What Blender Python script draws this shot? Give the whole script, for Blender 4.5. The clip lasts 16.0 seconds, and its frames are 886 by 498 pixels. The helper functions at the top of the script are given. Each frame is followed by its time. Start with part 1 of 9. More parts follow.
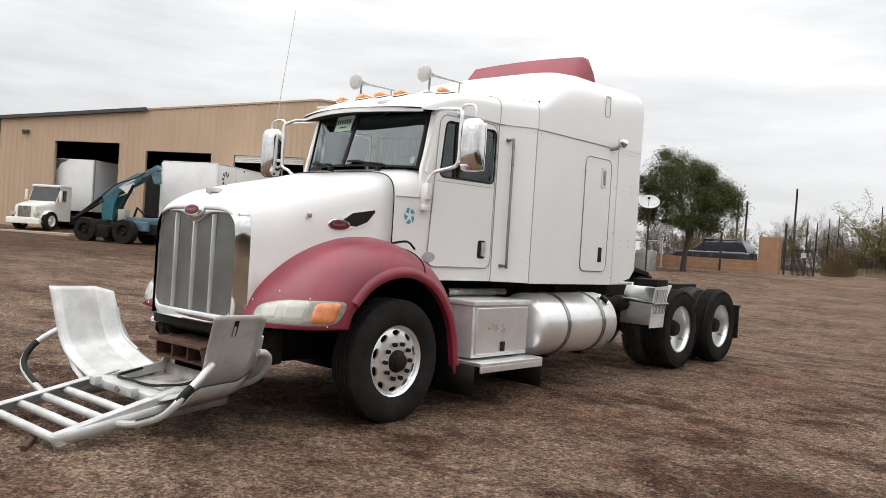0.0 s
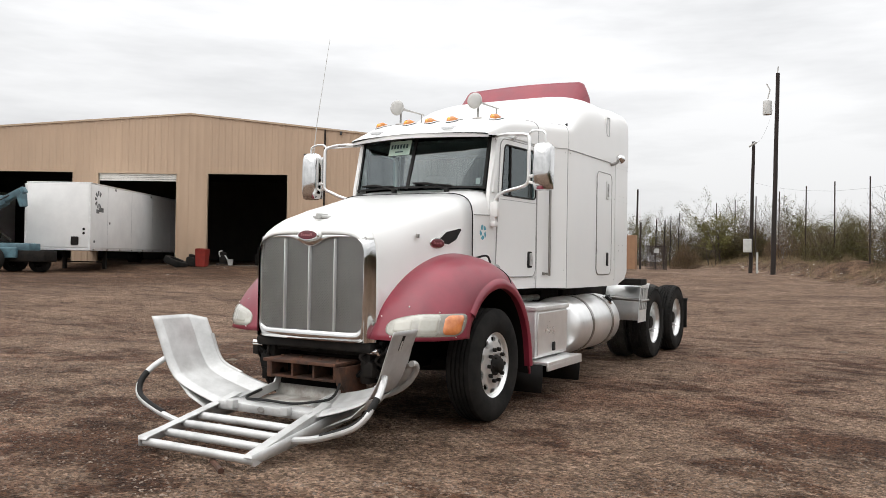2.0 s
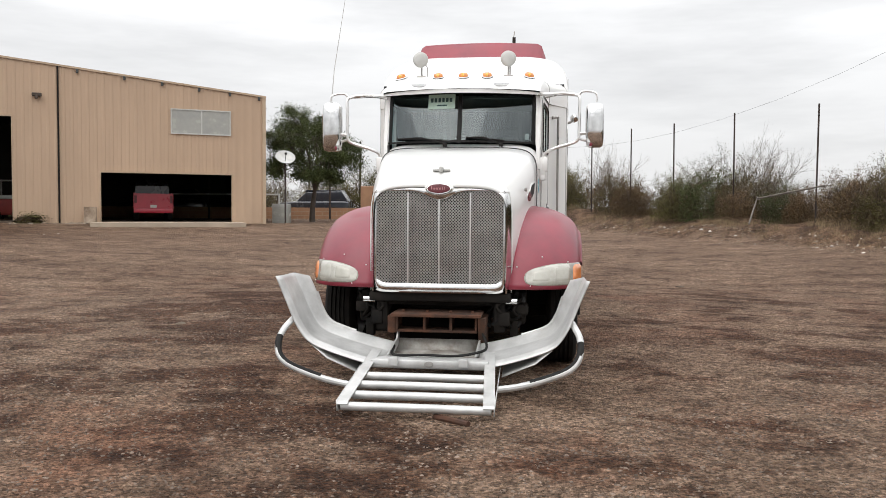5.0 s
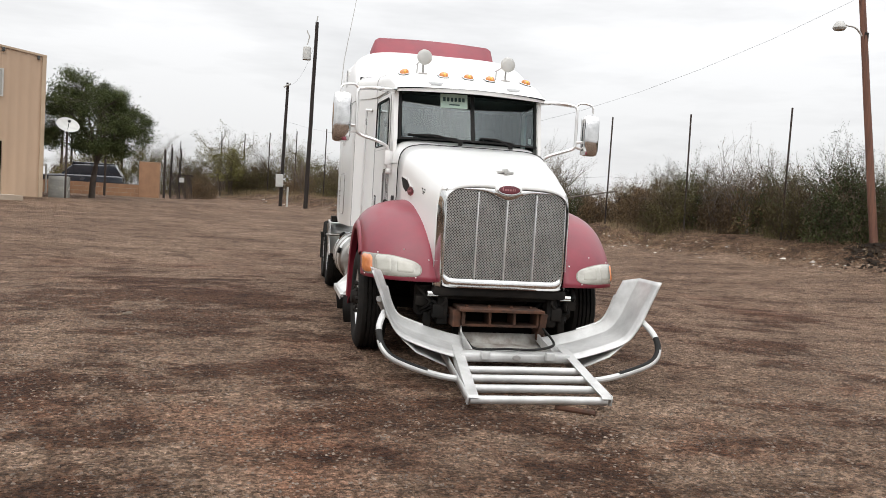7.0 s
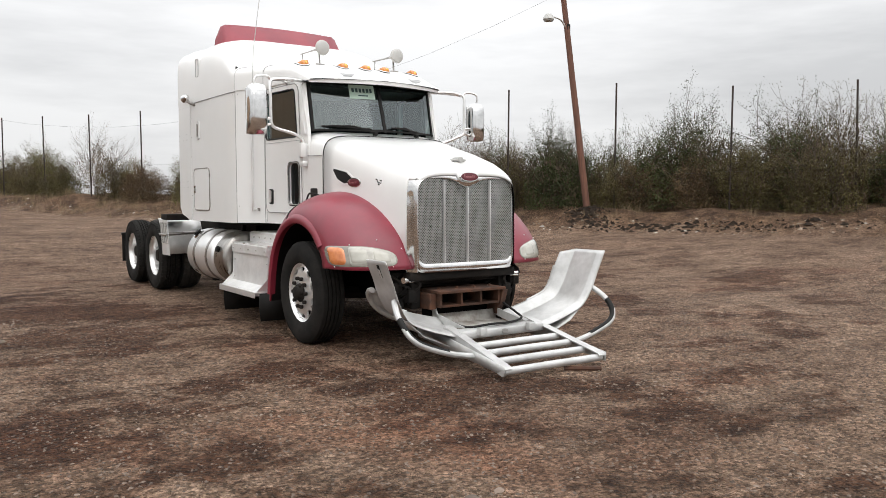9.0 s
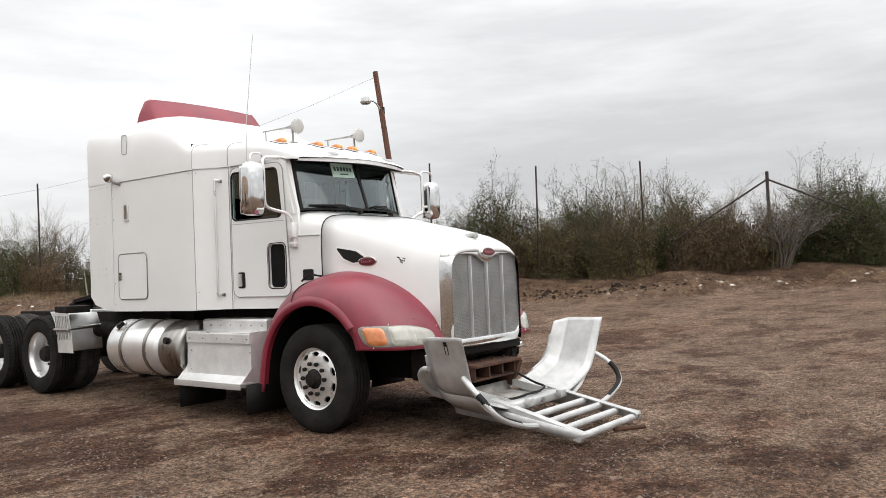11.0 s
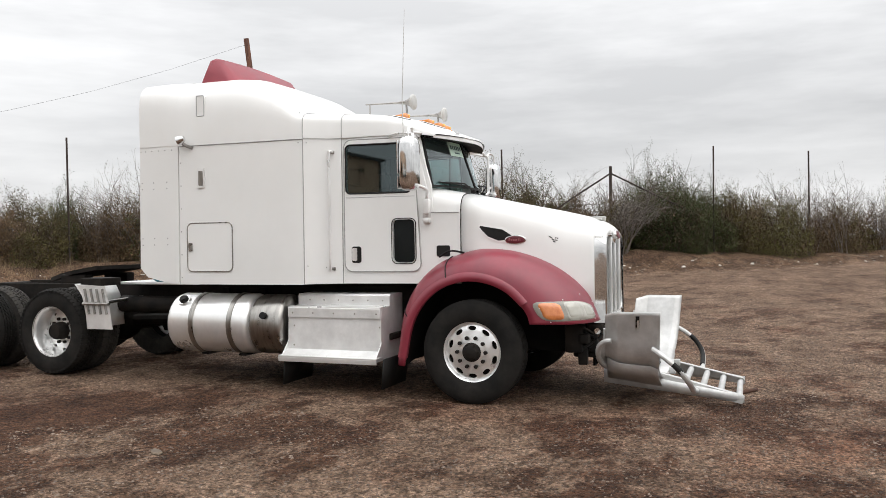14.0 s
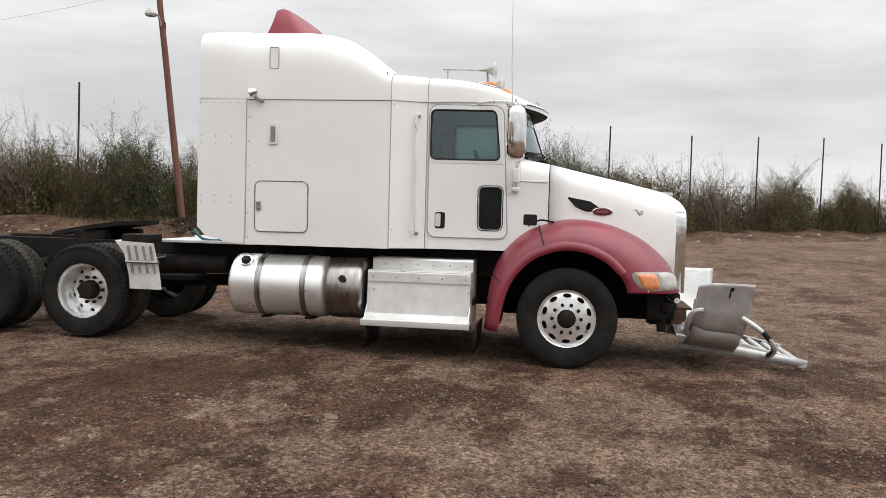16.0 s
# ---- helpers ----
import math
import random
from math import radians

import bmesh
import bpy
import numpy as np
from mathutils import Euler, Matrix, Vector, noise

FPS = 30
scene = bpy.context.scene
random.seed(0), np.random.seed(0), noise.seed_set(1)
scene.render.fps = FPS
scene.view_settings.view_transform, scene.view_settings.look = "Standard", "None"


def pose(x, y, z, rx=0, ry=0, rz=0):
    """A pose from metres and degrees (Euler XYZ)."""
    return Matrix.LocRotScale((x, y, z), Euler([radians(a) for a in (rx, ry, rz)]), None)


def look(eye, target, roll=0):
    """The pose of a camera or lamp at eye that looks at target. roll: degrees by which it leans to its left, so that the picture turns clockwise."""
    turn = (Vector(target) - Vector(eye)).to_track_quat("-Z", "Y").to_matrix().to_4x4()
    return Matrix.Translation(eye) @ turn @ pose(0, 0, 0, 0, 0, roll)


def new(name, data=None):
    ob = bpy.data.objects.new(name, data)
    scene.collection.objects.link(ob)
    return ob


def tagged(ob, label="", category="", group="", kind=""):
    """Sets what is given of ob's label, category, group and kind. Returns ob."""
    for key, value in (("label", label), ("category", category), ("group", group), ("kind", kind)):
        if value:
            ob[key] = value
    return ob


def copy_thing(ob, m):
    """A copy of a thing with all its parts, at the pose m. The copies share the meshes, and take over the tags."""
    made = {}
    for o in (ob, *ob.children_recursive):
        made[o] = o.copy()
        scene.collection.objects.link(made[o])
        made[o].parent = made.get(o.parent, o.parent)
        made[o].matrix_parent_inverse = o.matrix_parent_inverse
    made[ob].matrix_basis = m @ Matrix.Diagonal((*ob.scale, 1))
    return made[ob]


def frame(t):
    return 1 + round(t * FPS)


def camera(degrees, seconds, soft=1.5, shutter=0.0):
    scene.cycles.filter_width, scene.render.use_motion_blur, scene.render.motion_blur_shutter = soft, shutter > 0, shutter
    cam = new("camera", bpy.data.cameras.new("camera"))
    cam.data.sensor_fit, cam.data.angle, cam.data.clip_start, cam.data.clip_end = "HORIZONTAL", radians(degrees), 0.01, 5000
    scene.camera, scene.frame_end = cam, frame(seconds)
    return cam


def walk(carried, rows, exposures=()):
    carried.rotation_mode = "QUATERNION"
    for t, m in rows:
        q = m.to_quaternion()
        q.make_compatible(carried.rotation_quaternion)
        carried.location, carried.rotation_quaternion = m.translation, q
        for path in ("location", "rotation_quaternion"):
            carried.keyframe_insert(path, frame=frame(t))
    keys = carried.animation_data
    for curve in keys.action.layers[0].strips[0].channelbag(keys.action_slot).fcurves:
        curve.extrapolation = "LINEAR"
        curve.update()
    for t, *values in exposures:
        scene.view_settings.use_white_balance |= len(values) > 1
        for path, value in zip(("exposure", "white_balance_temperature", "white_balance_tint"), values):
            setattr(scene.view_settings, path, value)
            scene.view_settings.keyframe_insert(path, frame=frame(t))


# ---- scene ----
cam = camera(57.2, 16.0, 0.8)
METRES, EYE, TILT, LEAN, TURN = 20.358, 1.463, 0.0, 0.0, 40.9
EAST, NORTH = 5.664, -4.730
ROWS = [
    (0.0, 0.0, 0.0, 0.0, 0.02, -0.38, -3.66),
    (0.5, -0.0249, -0.0027, -0.0011, -2.04, -0.89, -2.04),
    (1.0, -0.0515, -0.0109, -0.0012, -5.61, 0.59, 0.67),
    (1.5, -0.0797, -0.018, -0.0018, -7.59, -2.17, 0.12),
    (2.0, -0.1088, -0.0215, -0.0015, -11.46, 0.64, -0.93),
    (2.5, -0.1389, -0.0215, -0.0037, -14.94, -3.26, -4.28),
    (3.0, -0.169, -0.0137, -0.0042, -19.65, -2.95, -2.77),
    (3.5, -0.1976, -0.0054, -0.0043, -25.26, -1.64, -2.91),
    (4.0, -0.225, 0.0086, -0.0045, -27.04, -2.24, -3.06),
    (4.5, -0.2519, 0.0221, -0.0035, -29.88, -2.42, -1.49),
    (7.0, -0.386, 0.1213, -0.0015, -51.87, -3.0, -3.37),
    (7.5, -0.4086, 0.1466, -0.0025, -56.41, -3.28, -3.99),
    (8.0, -0.4281, 0.1736, -0.0024, -62.25, -6.49, -1.75),
    (8.5, -0.4426, 0.2005, -0.0022, -67.79, -4.94, -0.18),
    (9.0, -0.4572, 0.2291, -0.0023, -75.07, -3.63, 0.14),
    (9.5, -0.4664, 0.2599, -0.0023, -80.25, -1.48, 1.61),
    (12.0, -0.4721, 0.4162, 0.0006, -101.46, -0.2, 0.07),
    (12.5, -0.4705, 0.4468, 0.0013, -105.27, -2.27, -0.58),
    (13.0, -0.4661, 0.4766, 0.0027, -107.3, -2.19, 2.19),
    (13.5, -0.4618, 0.5085, 0.0028, -109.63, -1.66, 0.95),
    (14.0, -0.4529, 0.5383, 0.0036, -110.26, -0.4, 0.76),
    (14.5, -0.4446, 0.569, 0.0035, -115.36, -0.32, -2.15),
    (15.0, -0.4316, 0.5971, 0.0032, -117.82, -2.51, -1.09),
    (15.5, -0.4176, 0.6262, 0.0038, -120.35, -1.76, -0.78),
    (16.0, -0.4024, 0.6531, 0.0032, -121.71, -2.69, -1.52),
]
walk(cam, [(t, pose(EAST, NORTH, EYE, TILT, LEAN, TURN) @ pose(METRES * x, METRES * y, METRES * z, 90 + pitch, roll, yaw)) for t, x, y, z, yaw, pitch, roll in ROWS])

# ---- world, sun ----
world = bpy.data.worlds.new("overcast")
scene.world = world
world.use_nodes = True
wt = world.node_tree
bg = wt.nodes["Background"]
sky = wt.nodes.new("ShaderNodeTexSky")
sky.sky_type, sky.sun_disc = "NISHITA", False
sky.sun_elevation, sky.sun_rotation = radians(52), radians(200)
sky.air_density, sky.dust_density = 1.0, 4.0
grey = wt.nodes.new("ShaderNodeMix")
grey.data_type = "RGBA"
wco = wt.nodes.new("ShaderNodeTexCoord")
wmap = wt.nodes.new("ShaderNodeMapping")
wmap.inputs["Scale"].default_value = (1.0, 1.0, 5.5)
wno = wt.nodes.new("ShaderNodeTexNoise")
wno.inputs["Scale"].default_value, wno.inputs["Detail"].default_value, wno.inputs["Roughness"].default_value = 1.5, 6.0, 0.58
wra = wt.nodes.new("ShaderNodeValToRGB")
wra.color_ramp.elements[0].position, wra.color_ramp.elements[0].color = 0.36, (6.05, 6.09, 6.18, 1)
wra.color_ramp.elements[1].position, wra.color_ramp.elements[1].color = 0.62, (8.75, 8.77, 8.83, 1)
wt.links.new(wco.outputs["Generated"], wmap.inputs["Vector"])
wt.links.new(wmap.outputs["Vector"], wno.inputs["Vector"])
wt.links.new(wno.outputs["Fac"], wra.inputs["Fac"])
grey.inputs["Factor"].default_value = 0.94
wt.links.new(sky.outputs["Color"], grey.inputs["A"])
# overcast skies grow brighter towards the zenith
wsep = wt.nodes.new("ShaderNodeSeparateXYZ")
wt.links.new(wco.outputs["Generated"], wsep.inputs["Vector"])


def sky_math(kind, a, b):
    nd = wt.nodes.new("ShaderNodeMath")
    nd.operation = kind
    for i, v in ((0, a), (1, b)):
        if isinstance(v, (int, float)):
            nd.inputs[i].default_value = v
        else:
            wt.links.new(v, nd.inputs[i])
    return nd.outputs["Value"]


lift = sky_math("ADD", sky_math("MULTIPLY", sky_math("POWER", sky_math("MAXIMUM", wsep.outputs["Z"], 0.0), 1.5), 2.6), 1.0)
wmul = wt.nodes.new("ShaderNodeVectorMath")
wmul.operation = "SCALE"
wt.links.new(wra.outputs["Color"], wmul.inputs[0])
wt.links.new(lift, wmul.inputs["Scale"])
wt.links.new(wmul.outputs["Vector"], grey.inputs["B"])
wt.links.new(grey.outputs["Result"], bg.inputs["Color"])
bg.inputs["Strength"].default_value = 0.1
sun = new("sun", bpy.data.lights.new("sun", "SUN"))
sun.data.energy, sun.data.angle, sun.data.color = 0.9, radians(60), (1.0, 0.97, 0.93)
sun.matrix_world = look((0, 0, 30), (8, 22, 0))


# ---- materials ----
def nodes_of(name):
    m = bpy.data.materials.new(name)
    m.use_nodes = True
    nt = m.node_tree
    return m, nt, nt.nodes["Principled BSDF"]


def surface(name, col, col2=None, scale=3.0, rough=0.5, metal=0.0, bump=0.0, bscale=80.0, coat=0.0, rvar=0.12, stretch=(1, 1, 1), island=0.0, pos=(0.35, 0.65), spec=0.5, vary=0.0):
    """Two-colour worn surface: coarse noise between the colours, fine grain in gloss and relief."""
    m, nt, b = nodes_of(name)
    n, l = nt.nodes, nt.links
    co = n.new("ShaderNodeTexCoord")
    mp = n.new("ShaderNodeMapping")
    mp.inputs["Scale"].default_value = stretch
    l.new(co.outputs["Object"], mp.inputs["Vector"])
    big = n.new("ShaderNodeTexNoise")
    big.inputs["Scale"].default_value, big.inputs["Detail"].default_value, big.inputs["Roughness"].default_value = scale, 7, 0.62
    l.new(mp.outputs["Vector"], big.inputs["Vector"])
    ramp = n.new("ShaderNodeValToRGB")
    c2 = col2 or tuple(c * 0.82 for c in col)
    ramp.color_ramp.elements[0].position, ramp.color_ramp.elements[0].color = pos[0], (*c2, 1)
    ramp.color_ramp.elements[1].position, ramp.color_ramp.elements[1].color = pos[1], (*col, 1)
    l.new(big.outputs["Fac"], ramp.inputs["Fac"])
    out = ramp.outputs["Color"]
    if island:
        oi = n.new("ShaderNodeNewGeometry")
        hv = n.new("ShaderNodeHueSaturation")
        mr = n.new("ShaderNodeMapRange")
        mr.inputs["To Min"].default_value, mr.inputs["To Max"].default_value = 1 - island, 1 + island
        l.new(oi.outputs["Random Per Island"], mr.inputs["Value"])
        l.new(mr.outputs["Result"], hv.inputs["Value"])
        l.new(out, hv.inputs["Color"])
        out = hv.outputs["Color"]
    if vary:
        ob = n.new("ShaderNodeObjectInfo")
        ov = n.new("ShaderNodeMapRange")
        ov.inputs["To Min"].default_value, ov.inputs["To Max"].default_value = 1 - vary, 1 + vary
        l.new(ob.outputs["Random"], ov.inputs["Value"])
        oh = n.new("ShaderNodeHueSaturation")
        l.new(ov.outputs["Result"], oh.inputs["Value"])
        l.new(out, oh.inputs["Color"])
        out = oh.outputs["Color"]
    l.new(out, b.inputs["Base Color"])
    fine = n.new("ShaderNodeTexNoise")
    fine.inputs["Scale"].default_value, fine.inputs["Detail"].default_value = bscale, 4
    l.new(mp.outputs["Vector"], fine.inputs["Vector"])
    rr = n.new("ShaderNodeMapRange")
    rr.inputs["To Min"].default_value, rr.inputs["To Max"].default_value = max(0.02, rough - rvar), min(1, rough + rvar)
    l.new(big.outputs["Fac"], rr.inputs["Value"])
    l.new(rr.outputs["Result"], b.inputs["Roughness"])
    b.inputs["Metallic"].default_value = metal
    b.inputs["Specular IOR Level"].default_value = spec
    b.inputs["Coat Weight"].default_value = coat
    b.inputs["Coat Roughness"].default_value = 0.08
    if bump:
        bp = n.new("ShaderNodeBump")
        bp.inputs["Strength"].default_value, bp.inputs["Distance"].default_value = bump, 0.01
        l.new(fine.outputs["Fac"], bp.inputs["Height"])
        l.new(bp.outputs["Normal"], b.inputs["Normal"])
    return m


def glass_of(name, tint, rough=0.02, mixed=0.25):
    """Thin pane: clear body with a Fresnel gloss."""
    m, nt, b = nodes_of(name)
    n, l = nt.nodes, nt.links
    tr = n.new("ShaderNodeBsdfTransparent")
    tr.inputs["Color"].default_value = (*tint, 1)
    gl = n.new("ShaderNodeBsdfGlossy")
    gl.inputs["Roughness"].default_value = rough
    gl.inputs["Color"].default_value = (0.86, 0.95, 0.97, 1)
    fr = n.new("ShaderNodeFresnel")
    fr.inputs["IOR"].default_value = 1.5
    mx = n.new("ShaderNodeMixShader")
    ad = n.new("ShaderNodeMath")
    ad.operation, ad.use_clamp = "MULTIPLY_ADD", True
    ad.inputs[1].default_value, ad.inputs[2].default_value = 1.3, mixed
    l.new(fr.outputs["Fac"], ad.inputs[0])
    l.new(ad.outputs["Value"], mx.inputs["Fac"])
    l.new(tr.outputs["BSDF"], mx.inputs[1])
    l.new(gl.outputs["BSDF"], mx.inputs[2])
    l.new(mx.outputs["Shader"], n["Material Output"].inputs["Surface"])
    return m


WHITE = surface("white_paint", (0.80, 0.80, 0.785), (0.765, 0.767, 0.75), 1.3, 0.34, coat=0.35, bump=0.012, bscale=30)
RED = surface("faded_red_paint", (0.245, 0.023, 0.042), (0.175, 0.018, 0.033), 2.2, 0.42, coat=0.2, bump=0.03, bscale=40)
REDDULL = surface("chalky_red_paint", (0.27, 0.04, 0.055), (0.19, 0.024, 0.038), 2.0, 0.55, bump=0.03)
CHROME = surface("chrome", (0.78, 0.78, 0.78), (0.62, 0.62, 0.61), 5, 0.09, 1.0, rvar=0.05, bump=0.01)
DULLCHROME = surface("scuffed_chrome", (0.55, 0.55, 0.54), (0.30, 0.29, 0.28), 9, 0.24, 1.0, bump=0.04)
ALU = surface("polished_aluminium", (0.88, 0.88, 0.87), (0.77, 0.77, 0.76), 4, 0.30, 0.7, bump=0.03, bscale=50, rvar=0.1)
ALUDULL = surface("brushed_aluminium", (0.80, 0.80, 0.79), (0.67, 0.67, 0.66), 6, 0.40, 0.45, bump=0.05, bscale=120)
STAIN = surface("satin_steel", (0.40, 0.385, 0.36), (0.26, 0.25, 0.235), 5, 0.30, 1.0, stretch=(1, 4, 1), bump=0.02)
GUARD = surface("scuffed_silver_guard", (0.63, 0.63, 0.62), (0.46, 0.46, 0.45), 5, 0.38, 0.40, bump=0.06, bscale=40, rvar=0.15)
RUBBER = surface("tyre_rubber", (0.011, 0.011, 0.0105), (0.022, 0.020, 0.018), 5, 0.85, bump=0.12, bscale=60, spec=0.12)
TREAD = surface("dusty_tread_rubber", (0.018, 0.017, 0.015), (0.04, 0.034, 0.028), 9, 0.9, bump=0.15, bscale=50)
DARKVINYL = surface("dark_seat_cloth", (0.03, 0.03, 0.032), (0.02, 0.02, 0.022), 6, 0.9)
DIRTYGUARD = surface("dirty_silver_sheet", (0.50, 0.49, 0.46), (0.22, 0.19, 0.16), 7, 0.6, 0.2, bump=0.1)
BLACK = surface("black_plastic", (0.009, 0.009, 0.009), (0.015, 0.014, 0.013), 6, 0.6, bump=0.05, spec=0.2)
FRAME = surface("greasy_black_frame", (0.010, 0.0095, 0.009), (0.022, 0.018, 0.015), 5, 0.7, bump=0.12, bscale=40, spec=0.12)
WELL = surface("black_wheel_well", (0.006, 0.006, 0.006), (0.010, 0.009, 0.008), 5, 0.95, spec=0.08)
FARGLASS = surface("dark_cab_glass", (0.03, 0.035, 0.035), (0.02, 0.024, 0.024), 3, 0.15, spec=0.4)
RUST = surface("rusted_steel", (0.100, 0.040, 0.020), (0.030, 0.015, 0.009), 7, 0.85, bump=0.25, bscale=60)
DARKRED = surface("badge_red", (0.11, 0.005, 0.013), (0.085, 0.005, 0.011), 12, 0.5, coat=0.1)
PALEBADGE = surface("worn_badge_lettering", (0.33, 0.13, 0.14), (0.24, 0.07, 0.08), 20, 0.35)
AMBER = surface("amber_lens", (0.62, 0.22, 0.03), (0.50, 0.16, 0.02), 20, 0.16, coat=0.6)
AMBERCORE = surface("amber_bulb", (0.95, 0.55, 0.10), (0.85, 0.40, 0.06), 20, 0.2)
ORANGE = surface("orange_indicator_lens", (0.66, 0.24, 0.08), (0.50, 0.15, 0.05), 14, 0.15, coat=0.6)
LENSRIM = surface("aged_lens_rim", (0.30, 0.28, 0.24), (0.20, 0.19, 0.16), 10, 0.25, coat=0.5)
BOWL = surface("headlight_bowl", (0.44, 0.43, 0.38), (0.37, 0.36, 0.31), 8, 0.12, 0.1, coat=0.8)
HAZE = surface("hazed_headlight_lens", (0.46, 0.45, 0.40), (0.34, 0.33, 0.29), 9, 0.14, coat=0.8, bump=0.03, bscale=35)
MESHMETAL = surface("grille_mesh_metal", (0.52, 0.52, 0.51), (0.38, 0.38, 0.37), 8, 0.35, 0.9)
VINYL = surface("grey_vinyl", (0.10, 0.10, 0.105), (0.07, 0.07, 0.075), 5, 0.6, bump=0.1)
LINER = surface("tan_headliner", (0.22, 0.21, 0.20), (0.17, 0.165, 0.16), 4, 0.9, bump=0.1)
GLASS = glass_of("windshield_glass", (0.56, 0.72, 0.70), mixed=0.05)
# opaque pane: the dark cab behind it is put into its colour
PEEPGLASS = surface("dark_peep_pane", (0.008, 0.010, 0.010), (0.012, 0.014, 0.014), 4, 0.08, spec=0.15)
DARKGLASS = glass_of("tinted_side_glass", (0.50, 0.60, 0.60), mixed=0.04)
PAPER = surface("pale_green_paper", (0.58, 0.74, 0.64), (0.52, 0.68, 0.58), 12, 0.7)
INK = surface("dark_ink", (0.05, 0.10, 0.10), (0.07, 0.13, 0.12), 12, 0.7)
DECALBLUE = surface("blue_decal", (0.05, 0.26, 0.36), (0.12, 0.36, 0.42), 30, 0.4)
SEAM = surface("dark_seam", (0.377, 0.377, 0.362), (0.246, 0.246, 0.239), 12, 0.7)
GREYDECAL = surface("grey_decal", (0.30, 0.31, 0.31), (0.45, 0.45, 0.45), 30, 0.4)
TEAL = surface("teal_hose", (0.02, 0.14, 0.17), (0.015, 0.10, 0.13), 10, 0.5)
BLUELIFT = surface("faded_teal_machine_paint", (0.095, 0.19, 0.225), (0.045, 0.085, 0.105), 2.5, 0.55, bump=0.05)
TIN = surface("tan_ribbed_steel", (0.462, 0.330, 0.228), (0.418, 0.298, 0.206), 0.9, 0.5, bump=0.02, stretch=(1, 1, 0.25))
TRIMDARK = surface("dark_roof_trim", (0.05, 0.055, 0.055), (0.035, 0.04, 0.04), 3, 0.5)
TRIMTAN = surface("tan_trim", (0.46, 0.35, 0.245), (0.41, 0.31, 0.215), 2, 0.5)
ROLLER = surface("white_roll_door", (0.62, 0.61, 0.57), (0.52, 0.50, 0.46), 2, 0.5)
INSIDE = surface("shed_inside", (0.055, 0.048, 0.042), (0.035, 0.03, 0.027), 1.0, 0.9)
MUDFLOOR = surface("dirty_bay_floor", (0.13, 0.092, 0.066), (0.075, 0.052, 0.038), 1.5, 0.9, bump=0.2, bscale=30)
CONCRETE = surface("pale_concrete", (0.44, 0.36, 0.28), (0.33, 0.27, 0.21), 1.2, 0.85, bump=0.2, bscale=30)
TRAILERW = surface("white_trailer_panel", (0.78, 0.78, 0.765), (0.70, 0.70, 0.69), 1.2, 0.42, bump=0.01)
TRAILERG = surface("grey_trailer_panel", (0.42, 0.43, 0.44), (0.33, 0.34, 0.35), 1.2, 0.5)
SOOT = surface("soot", (0.05, 0.05, 0.05), (0.16, 0.16, 0.16), 4, 0.8)
CREAM = surface("cream_truck_paint", (0.76, 0.76, 0.71), (0.66, 0.66, 0.61), 2, 0.4, coat=0.3)
WOODPOLE = surface("creosoted_pole_wood", (0.026, 0.018, 0.015), (0.014, 0.010, 0.009), 5, 0.85, bump=0.4, bscale=40, stretch=(4, 4, 0.3))
WOODRED = surface("reddish_pole_wood", (0.185, 0.085, 0.055), (0.105, 0.052, 0.038), 4, 0.85, bump=0.4, bscale=40, stretch=(4, 4, 0.3))
POST = surface("rusty_fence_post", (0.030, 0.024, 0.022), (0.050, 0.032, 0.025), 4, 0.85, bump=0.2)
WIRE = surface("galvanised_wire", (0.18, 0.18, 0.18), (0.12, 0.11, 0.10), 4, 0.6, 0.5)
MASON = surface("tan_block_wall", (0.37, 0.215, 0.125), (0.29, 0.165, 0.10), 2, 0.9, bump=0.4, bscale=25)
BARK = surface("grey_brown_bark", (0.085, 0.065, 0.052), (0.05, 0.04, 0.033), 6, 0.95, bump=0.5, bscale=40)
TWIG = surface("bare_twig", (0.125, 0.092, 0.072), (0.066, 0.050, 0.040), 3, 0.95, island=0.45)
PALETWIG = surface("pale_twig", (0.20, 0.175, 0.155), (0.11, 0.092, 0.08), 3, 0.95, island=0.35)
LEAFOLIVE = surface("olive_leaf", (0.150, 0.128, 0.052), (0.074, 0.064, 0.029), 1.3, 0.75, island=0.28, vary=0.3, spec=0.15)
LEAFDARK = surface("dark_green_leaf", (0.082, 0.100, 0.036), (0.038, 0.047, 0.019), 1.3, 0.7, island=0.28, vary=0.3, spec=0.15)
LEAFBROWN = surface("dry_brown_leaf", (0.185, 0.125, 0.068), (0.098, 0.067, 0.038), 1.3, 0.85, island=0.28, vary=0.3, spec=0.15)
LEAFYELLOW = surface("yellow_green_leaf", (0.165, 0.152, 0.054), (0.085, 0.078, 0.030), 1.3, 0.75, island=0.28, vary=0.3, spec=0.15)
UNDER = surface("dead_shaded_undergrowth", (0.100, 0.066, 0.042), (0.048, 0.032, 0.022), 1, 0.95, island=0.5)
DRYGRASS = surface("dry_grass", (0.27, 0.20, 0.115), (0.15, 0.11, 0.062), 2, 0.95, island=0.4)
STONE = surface("gravel_stone", (0.222, 0.170, 0.132), (0.090, 0.063, 0.048), 1.2, 0.9, island=0.45)
RUBBLE = surface("rubble_stone", (0.32, 0.26, 0.20), (0.14, 0.10, 0.07), 2, 0.95, island=0.5, bump=0.3)
PALESTONE = surface("pale_litter", (0.62, 0.58, 0.52), (0.36, 0.31, 0.26), 3, 0.85, island=0.4)
ASPHALT = surface("broken_asphalt", (0.014, 0.011, 0.009), (0.040, 0.028, 0.020), 4, 0.95, bump=0.4, spec=0.1)
CARBLUE = surface("dark_blue_car_paint", (0.028, 0.033, 0.045), (0.022, 0.026, 0.036), 2, 0.25, coat=0.6)
